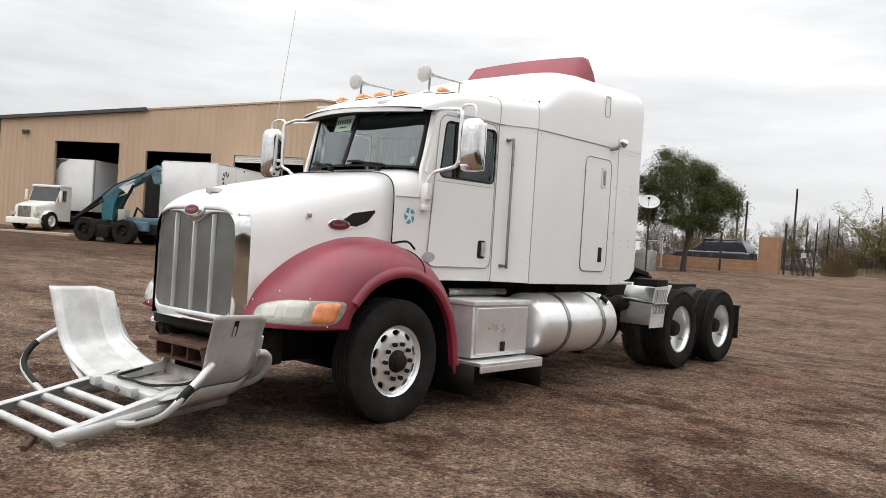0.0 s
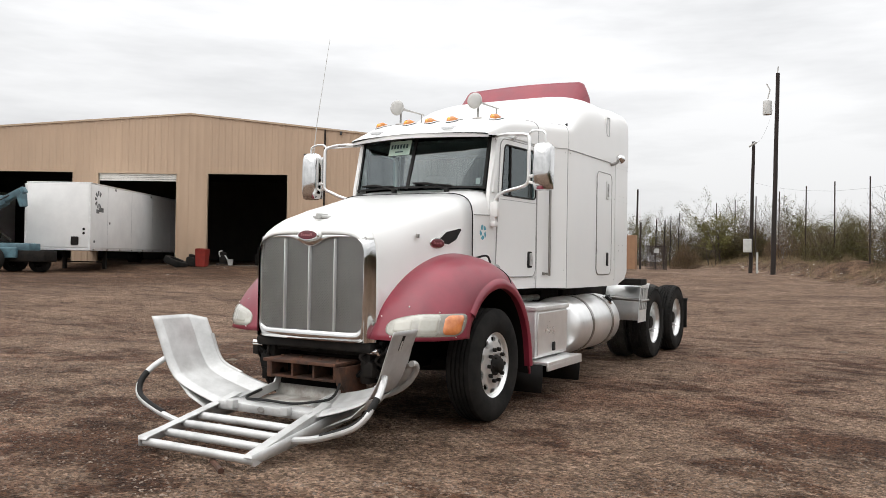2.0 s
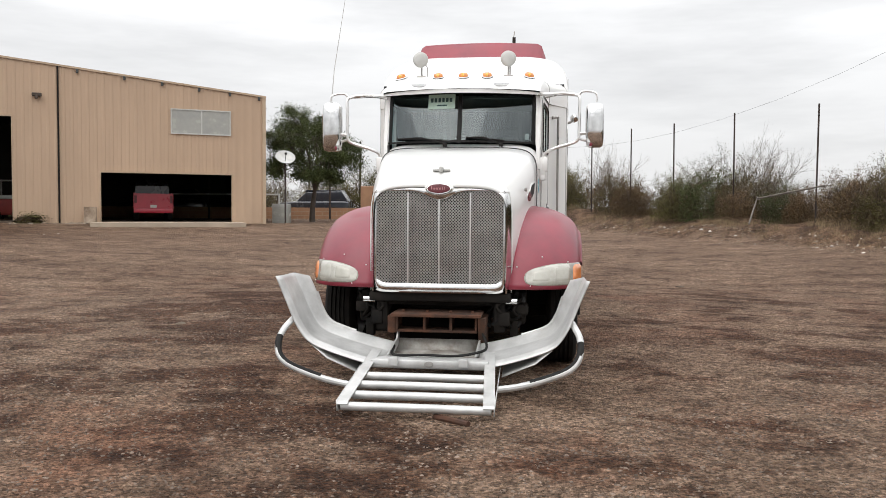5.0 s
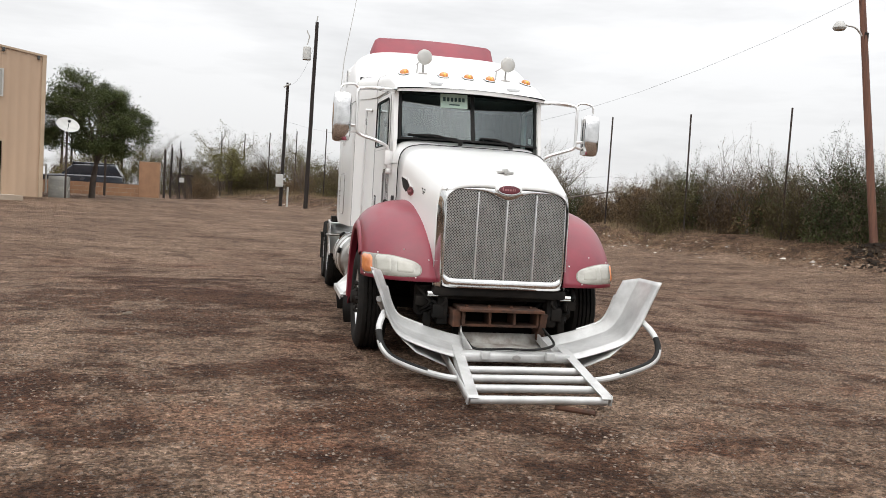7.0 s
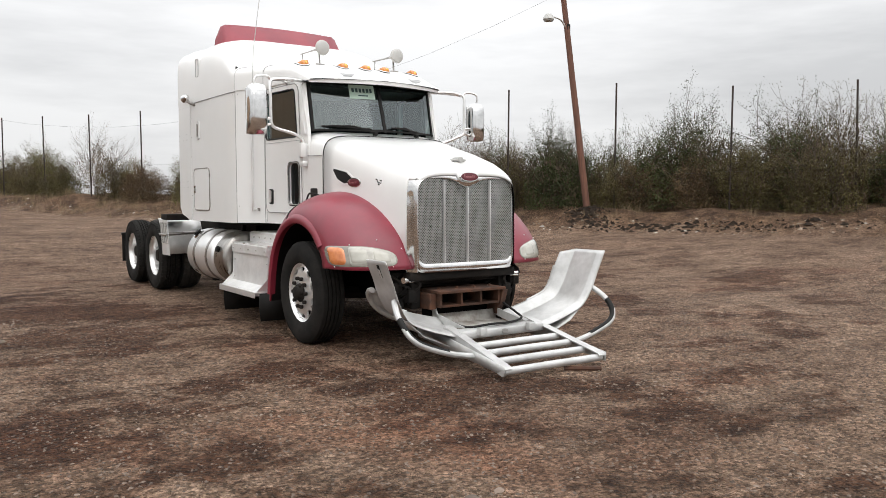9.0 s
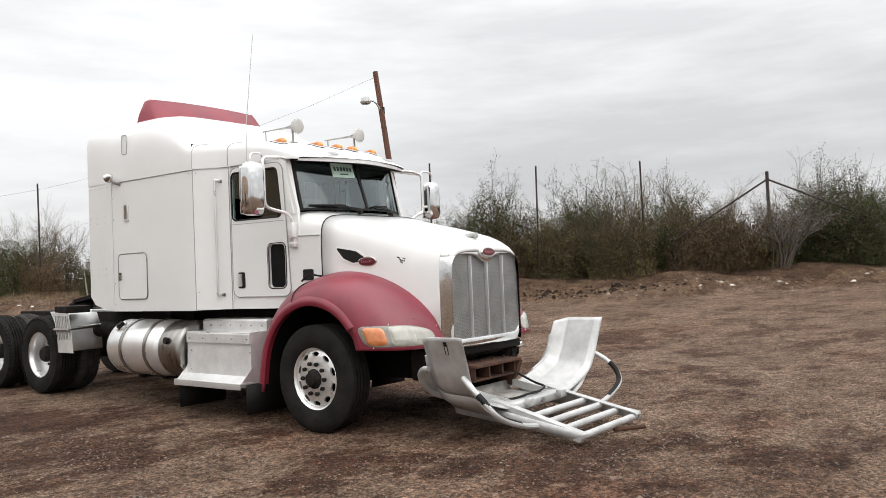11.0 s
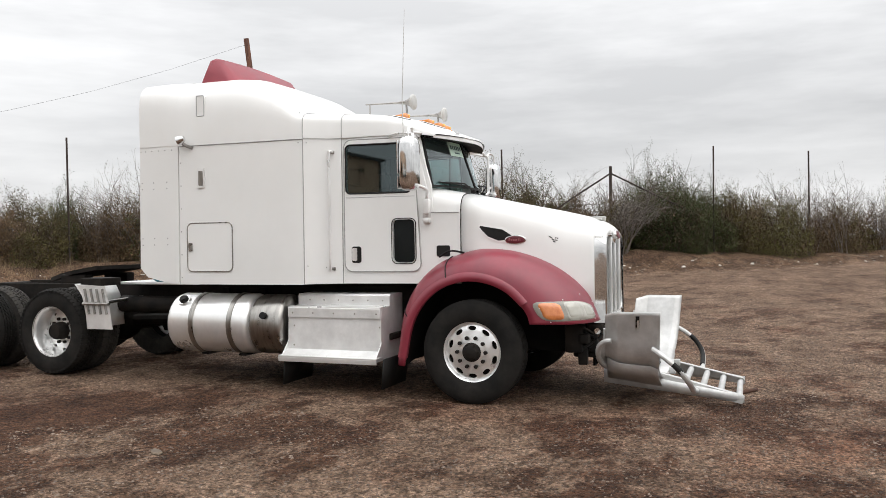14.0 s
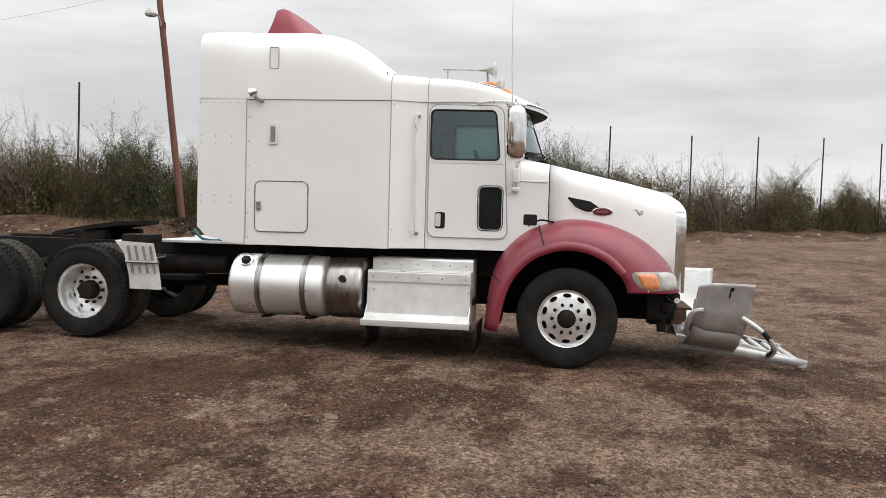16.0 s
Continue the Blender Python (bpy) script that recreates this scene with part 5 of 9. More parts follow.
# grille with chrome surround
def grille():
    root = new("grille")
    root.parent, root.matrix_basis = truck, pose(0, 0.045, 0)
    tagged(root, "silver mesh grille in a tall chrome surround")
    top = arch(0.557, 1.3, 1.618, 4.8, None, 40)
    outer = [(-0.557, 0.80), (-0.545, 0.752), (-0.50, 0.735), (0.50, 0.735), (0.545, 0.752), (0.557, 0.80)] + top
    dip = lambda x: 1.588 - 0.080 * math.exp(-(x / 0.13) ** 2)
    inner = [(-0.530, 0.90), (-0.520, 0.85), (-0.47, 0.822), (0.47, 0.822), (0.520, 0.85), (0.530, 0.90), (0.530, 1.48), (0.522, 1.54), (0.50, 1.575)]
    inner += [(0.44 - 0.02 * i, dip(0.44 - 0.02 * i)) for i in range(45)] + [(-0.50, 1.575), (-0.522, 1.54), (-0.530, 1.48)]

    def reach(loop, ang):
        """Where a ray from the middle of the face leaves the loop."""
        d = Vector((math.cos(ang), math.sin(ang)))
        best = 0.0
        for (ax, az), (bx, bz) in zip(loop, loop[1:] + loop[:1]):
            ux, uz, px, pz = bx - ax, bz - az, ax, az - 1.19
            den = d.x * uz - d.y * ux
            if abs(den) > 1e-9:
                r, q = (px * uz - pz * ux) / den, (px * d.y - pz * d.x) / den
                if r > 0 and -1e-6 <= q <= 1 + 1e-6:
                    best = max(best, r)
        return d * best
    rows = []
    for f, y in ((0.0, -1.200), (0.03, -1.236), (0.09, -1.245), (0.50, -1.250), (0.90, -1.248), (0.97, -1.240), (1.0, -1.225), (1.0, -1.195)):
        row = []
        for i in range(160):
            ang = 2 * math.pi * (i + 0.5) / 160
            p = reach(outer, ang).lerp(reach(inner, ang), f)
            row.append((p.x, y + 0.03 * (abs(p.x) / 0.6) ** 2 + 0.02 * (p.y + 0.39), p.y + 1.19))
        rows.append(row)
    bm = bmesh.new()
    grid(bm, rows, True)
    part("surround", bm, CHROME, root, "chrome grille surround", smooth=60)
    for k in BOTH:
        bm = bmesh.new()
        rows = []
        for x, y, w, zt, n, zb in ((0.553, -1.234, 0.560, 1.622, 4.8, 1.30), (0.562, -1.220, 0.571, 1.650, 4.7, 1.285), (0.571, -1.195, 0.582, 1.680, 4.65, 1.26), (0.580, -1.165, 0.592, 1.705, 4.55, 1.24), (0.591, -1.14, 0.599, 1.723, 4.5, 1.22), (0.603, -1.118, 0.605, 1.735, 4.5, 1.21)):
            rows.append([(k * (min(x, w * (1 - ((z - zb) / (zt - zb)) ** n) ** (1 / n) - 0.004) if z > zb else x), y, z) for z in (0.745, 0.9, 1.1, 1.25, 1.35, 1.42, 1.48, 1.53, 1.56, 1.585)])
        grid(bm, rows)
        part("side_strip", bm, CHROME, root, "chrome side strip", smooth=60)
    bm = bmesh.new()
    box(bm, -0.54, 0.54, -1.16, -1.13, 0.76, 1.60)
    part("backing", bm, BLACK, root, smooth=0)
    # woven mesh, two sets of diagonals in each of the four fields
    fields = [(-0.548, -0.262), (-0.258, -0.002), (0.002, 0.258), (0.262, 0.548)]
    rows, faces = [], []
    z0, z1, gap, hw = 0.79, 1.592, 0.0180, 0.0035
    for a, b in fields:
        for sg in (1, -1):
            c = -2.0
            while c < 3.2:
                # line x = sg * (z - c) clipped to the field
                za, zb = (c + a * sg, c + b * sg) if sg > 0 else (c + b * sg, c + a * sg)
                lo, hi = max(z0, min(za, zb)), min(z1, max(za, zb))
                if hi - lo > 0.004:
                    p, q = (sg * (lo - c), lo), (sg * (hi - c), hi)
                    dx, dz = hw * 0.707, hw * 0.707 * sg
                    i = len(rows)
                    yy = -1.214 - 0.003 * sg
                    for (x, z), e in ((p, 1), (q, 1), (q, -1), (p, -1)):
                        rows.append((x + dx * e, yy + 0.02 * (z - 0.8), z - dz * e))
                    faces.append((i, i + 1, i + 2, i + 3))
                c += gap * 1.414
    me = bpy.data.meshes.new("mesh_screen")
    me.from_pydata(rows, [], faces)
    me.materials.append(MESHMETAL)
    ob = new("mesh_screen", me)
    ob.parent = root
    tagged(ob, "silver diamond mesh screen", kind="stuff")
    so = ob.modifiers.new("depth", "SOLIDIFY")
    so.thickness = 0.006
    for x in (-0.26, 0.0, 0.26):
        bm = bmesh.new()
        box(bm, x - 0.005, x + 0.005, -1.243, -1.205, 0.81, 1.575 - 0.06 * (x == 0), 0.004)
        part("upright_bar", bm, ALU, root)
    m = pose(0, -1.246, 1.602, 78, 0, 0)
    bm = bmesh.new()
    oval(bm, 0.122, 0.060, 0.014)
    ob = part("badge_mount", bm, WHITE, root, "white swelling round the badge")
    ob.matrix_basis = m @ pose(0, 0.012, -0.016)
    bm = bmesh.new()
    oval(bm, 0.108, 0.048, 0.018)
    ob = part("badge", bm, CHROME, root, "oval chrome badge")
    ob.matrix_basis = m
    badge_field(root, m, 0.095, 0.038, 0.020)


grille()


# fenders with headlights
OUT = curve_pts([(0.86, 0.34, 0), (0.81, 0.80, 0), (0.69, 1.11, 0), (0.46, 1.34, 0), (0.20, 1.445, 0), (-0.02, 1.485, 0), (-0.30, 1.46, 0), (-0.58, 1.37, 0), (-0.82, 1.23, 0), (-1.02, 1.03, 0), (-1.13, 0.775, 0)], 5)
LIP = curve_pts([(0.68, 0.34, 0), (0.61, 0.70, 0), (0.50, 0.92, 0), (0.33, 1.08, 0), (0.13, 1.16, 0), (-0.03, 1.175, 0), (-0.2, 1.145, 0), (-0.36, 1.07, 0), (-0.48, 0.96, 0), (-0.55, 0.87, 0), (-0.58, 0.775, 0)], 5)


def fender_point(u, v, k):
    """u from the rear foot over the wheel to the front, v from the hood out to the lip."""
    i = u * (len(OUT) - 1)
    j = min(int(i), len(OUT) - 2)
    o = OUT[j].lerp(OUT[j + 1], i - j)
    li = LIP[j].lerp(LIP[j + 1], i - j)
    t = v * math.pi / 2
    s, c = math.sin(t) ** 0.80, 1 - math.cos(t) ** 0.85
    x = 0.56 + 0.63 * s
    p = o.lerp(li, c)
    return Vector((k * x, p.x, p.y))


def fender_normal(u, v, k):
    e = 0.004
    a = fender_point(min(1, u + e), v, k) - fender_point(max(0, u - e), v, k)
    b = fender_point(u, min(1, v + e), k) - fender_point(u, max(0, v - e), k)
    n = a.cross(b).normalized()
    if n.dot(Vector((k * 0.6, -0.2, 0.6))) < 0:
        n = -n
    return n


def fender(k):
    bm = bmesh.new()
    nu, nv = 60, 18
    grid(bm, [[fender_point(i / nu, j / nv, k) for j in range(nv + 1)] for i in range(nu + 1)])
    bmesh.ops.recalc_face_normals(bm, faces=bm.faces)
    f = thicken(part("fender", bm, RED, truck, "faded red front fender", smooth=55), 0.012)
    # raised lip round the wheel opening
    bm = bmesh.new()
    rows = []
    for i in range(nu + 1):
        u = 0.02 + 0.80 * i / nu
        li = fender_point(u, 1.0, k)
        o = fender_point(u, 0.0, k)
        d = Vector((0, o.y - li.y, o.z - li.z)).normalized()
        rows.append([li + Vector((k * dx, 0, 0)) + d * h for dx, h in ((-0.05, 0.0), (0.006, -0.004), (0.018, 0.016), (0.017, 0.045), (0.004, 0.072), (-0.035, 0.10))])
    grid(bm, rows)
    part("arch_lip", bm, RED, f, smooth=60)
    # black wheel-well liner
    bm = bmesh.new()
    rows = []
    for i in range(0, 31):
        u = i / 30
        a, b = fender_point(u, 1.0, k), fender_point(u, 0.72, k)
        rows.append([Vector((k * 0.52, a.y * 1.02, a.z + 0.02)), Vector((k * 0.9, a.y * 1.02, a.z + 0.03)), a - Vector((k * 0.02, 0, 0))])
    grid(bm, rows)
    part("wheel_liner", bm, WELL, f, smooth=60)
    bm = bmesh.new()
    box(bm, k * 0.50 - 0.02, k * 0.50 + 0.02, -0.95, 0.7, 0.45, 1.3)
    part("inner_panel", bm, WELL, f, smooth=0)
    # two joints across the rear of the dome
    for y in (0.25, 0.655):
        lo, hi = 0.0, 0.7
        for _ in range(20):
            mid = (lo + hi) / 2
            lo, hi = (mid, hi) if fender_point(mid, 0.8, k).y > y else (lo, mid)
        bm = bmesh.new()
        tube(bm, [fender_point(lo, j / 20, k) + fender_normal(lo, j / 20, k) * 0.003 for j in range(2, 20)], 0.006, 5)
        part("seam", bm, BLACK, f)
    # headlight: clear part inboard, orange outboard
    def lens(name, material, v0, v1, u0, u1, lift, parent, label="", soft=9.0):
        bm = bmesh.new()
        rows = []
        nn = 16
        for i in range(nn + 1):
            a = 0.5 - 0.5 * math.cos(math.pi * i / nn)
            v = v0 + (v1 - v0) * a
            row = []
            for j in range(9):
                b = 0.5 - 0.5 * math.cos(math.pi * j / 8)
                # the outline narrows towards the inboard end
                ztop = 0.985 - 0.055 * max(0, (0.42 - v) / 0.32) ** 1.6 - 0.02 * max(0, (v - 0.86) / 0.1) ** 2 - u0
                zlow = 0.805 + 0.02 * max(0, (v - 0.8) / 0.16) + u1
                e = max(0.0, 1 - abs(2 * a - 1) ** soft) ** (1 / 2.6)
                want = (ztop + zlow) / 2 + (zlow - ztop) * (b - 0.5) * max(0.05, e)
                lo, hi = 0.70, 1.0
                for _ in range(14):
                    mid = (lo + hi) / 2
                    lo, hi = (mid, hi) if fender_point(mid, v, k).z > want else (lo, mid)
                u = (lo + hi) / 2
                edge = min(a, 1 - a, b, 1 - b)
                l = lift * min(1, 0.25 + edge * 7)
                row.append(fender_point(u, v, k) + fender_normal(u, v, k) * l)
            rows.append(row)
        grid(bm, rows)
        return part(name, bm, material, parent, label, smooth=70)

    h = lens("headlight", LENSRIM, 0.10, 0.915, 0.0, 0.0, 0.012, f, "wraparound headlight with hazed lens", 11)
    lens("clear_lens", HAZE, 0.112, 0.605, 0.006, 0.006, 0.019, h, "hazed clear lens", 12)
    lens("low_beam_bowl", BOWL, 0.15, 0.34, 0.020, 0.018, 0.0205, h, "", 5)
    lens("high_beam_bowl", BOWL, 0.355, 0.58, 0.018, 0.016, 0.0205, h, "", 7)
    lens("indicator_lens", ORANGE, 0.617, 0.865, 0.011, 0.011, 0.020, h, "orange turn signal lens", 6)
    for u, v in ((0.892, 0.25), (0.892, 0.55), (0.892, 0.86), (0.989, 0.15), (0.985, 0.8), (0.93, 0.05)):
        bm = bmesh.new()
        bmesh.ops.create_icosphere(bm, subdivisions=1, radius=0.007)
        ob = part("screw", bm, ALU, f)
        ob.matrix_basis = Matrix.Translation(fender_point(u, v, k) + fender_normal(u, v, k) * 0.004)


for k in BOTH:
    fender(k)


# cab shell: side walls with window openings, roof, cowl, pillars
WINDOW = rrect(0.735, 1.450, 2.065, 2.570, 0.05, 4)
WINDOW = [(a + (0.05 * (b - 2.065) / 0.5 if a < 1.0 else 0), b) for a, b in WINDOW]
PEEP = rrect(0.702, 0.938, 1.345, 1.787, 0.05, 4)


CABROOF = ((0.275, 2.652, 5.0, 2.632), (0.285, 2.665, 5.0, 2.634), (0.36, 2.695, 5.0, 2.640), (0.47, 2.738, 5.2, 2.650), (0.64, 2.800, 5.4, 2.660), (0.80, 2.852, 5.6, 2.662), (1.0, 2.892, 6.0, 2.662), (1.25, 2.918, 6.5, 2.660), (1.49, 2.930, 7.0, 2.655), (1.60, 2.933, 7.0, 2.65), (1.72, 2.935, 7.0, 2.65), (1.83, 2.937, 7.0, 2.65))


def cab():
    body = new("cab")
    body.parent = truck
    tagged(body, "white cab shell with riveted panels")
    for k in BOTH:
        outer = [(0.224, 1.13), (0.62, 1.13), (1.2, 1.13), (1.47, 1.13), (1.47, 2.66), (0.74, 2.66), (0.66, 2.60), (0.53, 2.13), (0.51, 1.86), (0.224, 1.86)]
        bm = bmesh.new()
        holes = [WINDOW] + ([PEEP] if k < 0 else [])
        holed(bm, outer, holes, on_side(k), -0.035)
        part("side_wall", bm, WHITE, body, smooth=20)
        bm = bmesh.new()
        holed(bm, [(0.70, 1.2), (1.46, 1.2), (1.46, 2.60), (0.76, 2.60)], holes, on_side(k), -0.006)
        for v in bm.verts:
            v.co.x -= k * 0.055
        part("door_lining", bm, DARKVINYL, body, smooth=0)
        # the flare between door and sleeper
        bm = bmesh.new()
        grid(bm, [[(k * (side(y) + 0.002), y, z) for z in (1.13, 1.9, 2.66)] for y in (1.47, 1.53, 1.60, 1.68, 1.76, 1.83)])
        part("rear_panel", bm, WHITE, body, smooth=40)
        bm = bmesh.new()
        tube(bm, [(k * (side(1.49) + 0.003), 1.49, 1.13), (k * (side(1.49) + 0.003), 1.49, 2.66)], 0.005, 5)
        part("panel_seam", bm, SEAM, body)
    # cowl between hood and windshield
    bm = bmesh.new()
    rows = []
    for y, w, zt, n in ((0.17, 0.776, 2.030, 7.0), (0.235, 0.788, 2.053, 7.0), (0.30, 0.790, 2.066, 7.0), (0.42, 0.797, 2.088, 7.5), (0.55, 0.805, 2.115, 8.0), (0.70, 0.815, 2.12, 8.0)):
        rows.append([(x, y, z) for x, z in arch(w, 1.5, zt, n)])
    grid(bm, rows)
    part("cowl", bm, WHITE, body, smooth=55)
    # roof with a rounded brow
    bm = bmesh.new()
    rows = []
    for y, zt, n, zb in CABROOF:
        w = side(y) + 0.012
        rows.append([(x, y + 0.20 * (abs(x) / 0.8) ** 1.6 * max(0, (0.95 - y) / 0.67), z) for x, z in arch(w, zb, zt, n, zb - 0.008)])
    grid(bm, rows)
    roof = part("roof", bm, WHITE, body, "rounded white cab roof", smooth=60)
    bm = bmesh.new()
    tube(bm, [(x * 1.002, 1.487, z + 0.002) for x, z in arch(side(1.487) + 0.013, 2.655, 2.932, 7.0)], 0.004, 5)
    part("roof_seam", bm, SEAM, body)
    bm = bmesh.new()
    box(bm, -0.80, 0.80, 0.66, 1.8, 2.60, 2.63)
    part("headliner", bm, LINER, body, smooth=0)
    # two embossed vents on the brow
    for x in (-0.42, 0.42):
        bm = bmesh.new()
        grid(bm, [[(x - 0.085, 0.390, 2.715), (x + 0.085, 0.390, 2.715)], [(x - 0.07, 0.372, 2.693), (x + 0.07, 0.372, 2.693)], [(x - 0.045, 0.370, 2.682), (x + 0.045, 0.370, 2.682)], [(x - 0.085, 0.402, 2.715), (x + 0.085, 0.402, 2.715)]])
        part("brow_vent", bm, GREYDECAL, roof, smooth=0)


cab()


# windshield: two panes in a shallow V, wrapping at the corners
def ws_point(a, b):
    """a from -1 to 1 over the width, b from 0 at the sill to 1 at the header."""
    x = a * 0.765
    bow = 0.235 * abs(a) ** 1.7
    return Vector((x, 0.315 + bow + b * (0.185 - 0.075 * a * a), 2.11 + 0.545 * b))


def windshield():
    root = new("windshield")
    root.parent = truck
    tagged(root, "two-pane windshield in a black rubber seal")
    for s in BOTH:
        bm = bmesh.new()
        grid(bm, [[ws_point(s * (0.03 + 0.93 * i / 12), 0.045 + 0.92 * j / 6) for j in range(7)] for i in range(13)])
        pane = part("pane", bm, GLASS, root, smooth=60)
        if sum(p.normal.y for p in pane.data.polygons) > 0:
            pane.data.flip_normals()
        pane.visible_shadow = False
    bm = bmesh.new()
    for lo, hi in ((0.015, 0.05), (0.955, 1.0)):
        grid(bm, [[ws_point(-1 + 2 * i / 32, b) - Vector((0, d, 0)) for b, d in ((lo, -0.01), (lo, 0.008), (hi, 0.008), (hi, -0.01))] for i in range(33)], True)
    for lo, hi in ((-0.985, -0.955), (0.955, 0.985), (-0.022, 0.022)):
        grid(bm, [[ws_point(a, j / 8) - Vector((0, d, 0)) for a, d in ((lo, -0.01), (lo, 0.01), (hi, 0.01), (hi, -0.01))] for j in range(9)], True)
    part("seal", bm, BLACK, root, smooth=40)
    # white A-pillars
    for k in BOTH:
        bm = bmesh.new()
        rows = []
        for j in range(9):
            b = 0.5 - 0.5 * math.cos(math.pi * j / 8)
            p = ws_point(k, b)
            q = Vector((k * (side(0.7) + 0.002), 0.60 + 0.13 * b, 2.08 + 0.57 * b))
            rows.append([p + Vector((0, -0.004, 0)), p + Vector((k * 0.028, 0.005, 0)), q + Vector((0, -0.03, 0)), q + Vector((0, 0.05, 0)), q + Vector((-k * 0.05, 0.05, 0)), p + Vector((0, 0.05, 0))])
        grid(bm, rows, True)
        part("pillar", bm, WHITE, root, smooth=50)
    # sun visor plate under the brow
    bm = bmesh.new()
    rows = []
    for i in range(25):
        a = -1 + 2 * i / 24
        p = ws_point(a, 1.0)
        yb = 0.290 + 0.21 * abs(a) ** 1.6
        rows.append([(p.x * 1.04, p.y + 0.03, p.z + 0.012), (p.x * 1.05, yb, 2.650 - 0.018 * a ** 4), (p.x * 1.05, yb, 2.610), (p.x * 1.04, p.y + 0.03, p.z - 0.012)])
    grid(bm, rows, True)
    v = part("sun_visor", bm, WHITE, root, "white sun visor strip, dark beneath", smooth=20)
    bm = bmesh.new()
    grid(bm, [[(c[0], c[1] + d, c[2] - 0.003) for c, d in ((r[2], 0.002), (r[3], 0.0))] for r in rows])
    thicken(part("visor_underside", bm, FRAME, v, "dark underside", smooth=20), 0.004)
    # wipers
    for s in BOTH:
        bm = bmesh.new()
        p, q = ws_point(0.55 * s if s > 0 else -0.18, 0.02), ws_point(0.10 if s > 0 else -0.80, 0.10)
        off = Vector((0, -0.025, 0.0))
        tube(bm, [p + off + Vector((0, 0, -0.02)), p.lerp(q, 0.5) + off * 1.3 + Vector((0, -0.06, 0.02)), q + off], 0.009, 6)
        tube(bm, [ws_point((0.60 if s > 0 else -0.22) + (q.x - p.x) / 0.765 * t * 1.05, 0.055 + 0.05 * t) + Vector((0, -0.018, 0)) for t in (0, 0.25, 0.5, 0.75, 1.0)], 0.008, 6)
        box(bm, p.x - 0.02, p.x + 0.02, p.y - 0.06, p.y - 0.01, p.z - 0.05, p.z - 0.01, 0.006)
        part("wiper", bm, BLACK, root)
    # paper sheet behind the right pane, small sticker in the corner
    bm = bmesh.new()
    grid(bm, [[ws_point(a, b) + Vector((0, -0.006, 0)) for a in (-0.44, -0.33, -0.22, -0.07)] for b in (0.66, 0.80, 0.94)])
    sheet = part("paper_notice", bm, PAPER, root, "pale green paper notice with bars of writing", smooth=0)
    bm = bmesh.new()
    for i in range(6):
        a = -0.405 + 0.052 * i
        grid(bm, [[ws_point(x, b) + Vector((0, -0.010, 0)) for x in (a, a + 0.034)] for b in (0.79, 0.87)])
    grid(bm, [[ws_point(x, b) + Vector((0, -0.010, 0)) for x in (-0.32, -0.18)] for b in (0.715, 0.74)])
    part("ink_bar", bm, INK, sheet, smooth=0)
    bm = bmesh.new()
    grid(bm, [[ws_point(a, b) + Vector((0, 0.01, 0)) for a in (0.86, 0.91)] for b in (0.09, 0.20)])
    part("sticker", bm, DISHGREY, root, smooth=0)


windshield()


# cab inside
def interior():
    bm = bmesh.new()
    box(bm, -0.74, 0.74, 0.62, 0.98, 1.7, 2.07, 0.06)
    dash = part("dashboard", bm, VINYL, truck, "grey vinyl dashboard", smooth=40)
    bm = bmesh.new()
    rows = []
    for i in range(25):
        a = 2 * math.pi * i / 24
        c = Vector((0.42 + 0.21 * math.cos(a), 1.08 + 0.21 * math.sin(a) * 0.35, 2.06 + 0.21 * math.sin(a) * 0.90))
        rows.append(c)
    tube(bm, rows, 0.016, 6, False)
    tube(bm, [(0.42, 0.95, 1.98), (0.42, 1.08, 2.06)], 0.03, 8)
    part("steering_wheel", bm, BLACK, dash)
    for x in (-0.42, 0.42):
        seat = new("seat")
        seat.parent = truck
        bm = bmesh.new()
        box(bm, x - 0.25, x + 0.25, 1.15, 1.60, 1.50, 1.68, 0.06, 3)
        part("cushion", bm, DARKVINYL, seat, smooth=50)
        bm = bmesh.new()
        box(bm, x - 0.25, x + 0.25, 1.55, 1.70, 1.60, 2.20, 0.07, 3)
        box(bm, x - 0.14, x + 0.14, 1.57, 1.67, 2.18, 2.38, 0.05, 3)
        part("backrest", bm, DARKVINYL, seat, smooth=50)
    bm = bmesh.new()
    box(bm, -0.77, 0.77, 0.3, 3.3, 1.15, 1.20)
    part("cab_floor", bm, VINYL, truck, smooth=0)
    bm = bmesh.new()
    grid(bm, [[(-1.08 + 0.045 * i, 1.88 + 0.02 * (i % 2), z) for i in range(49)] for z in (1.2, 2.93)])
    part("curtain", bm, DARKVINYL, truck, "grey sleeper curtain", smooth=0)


interior()


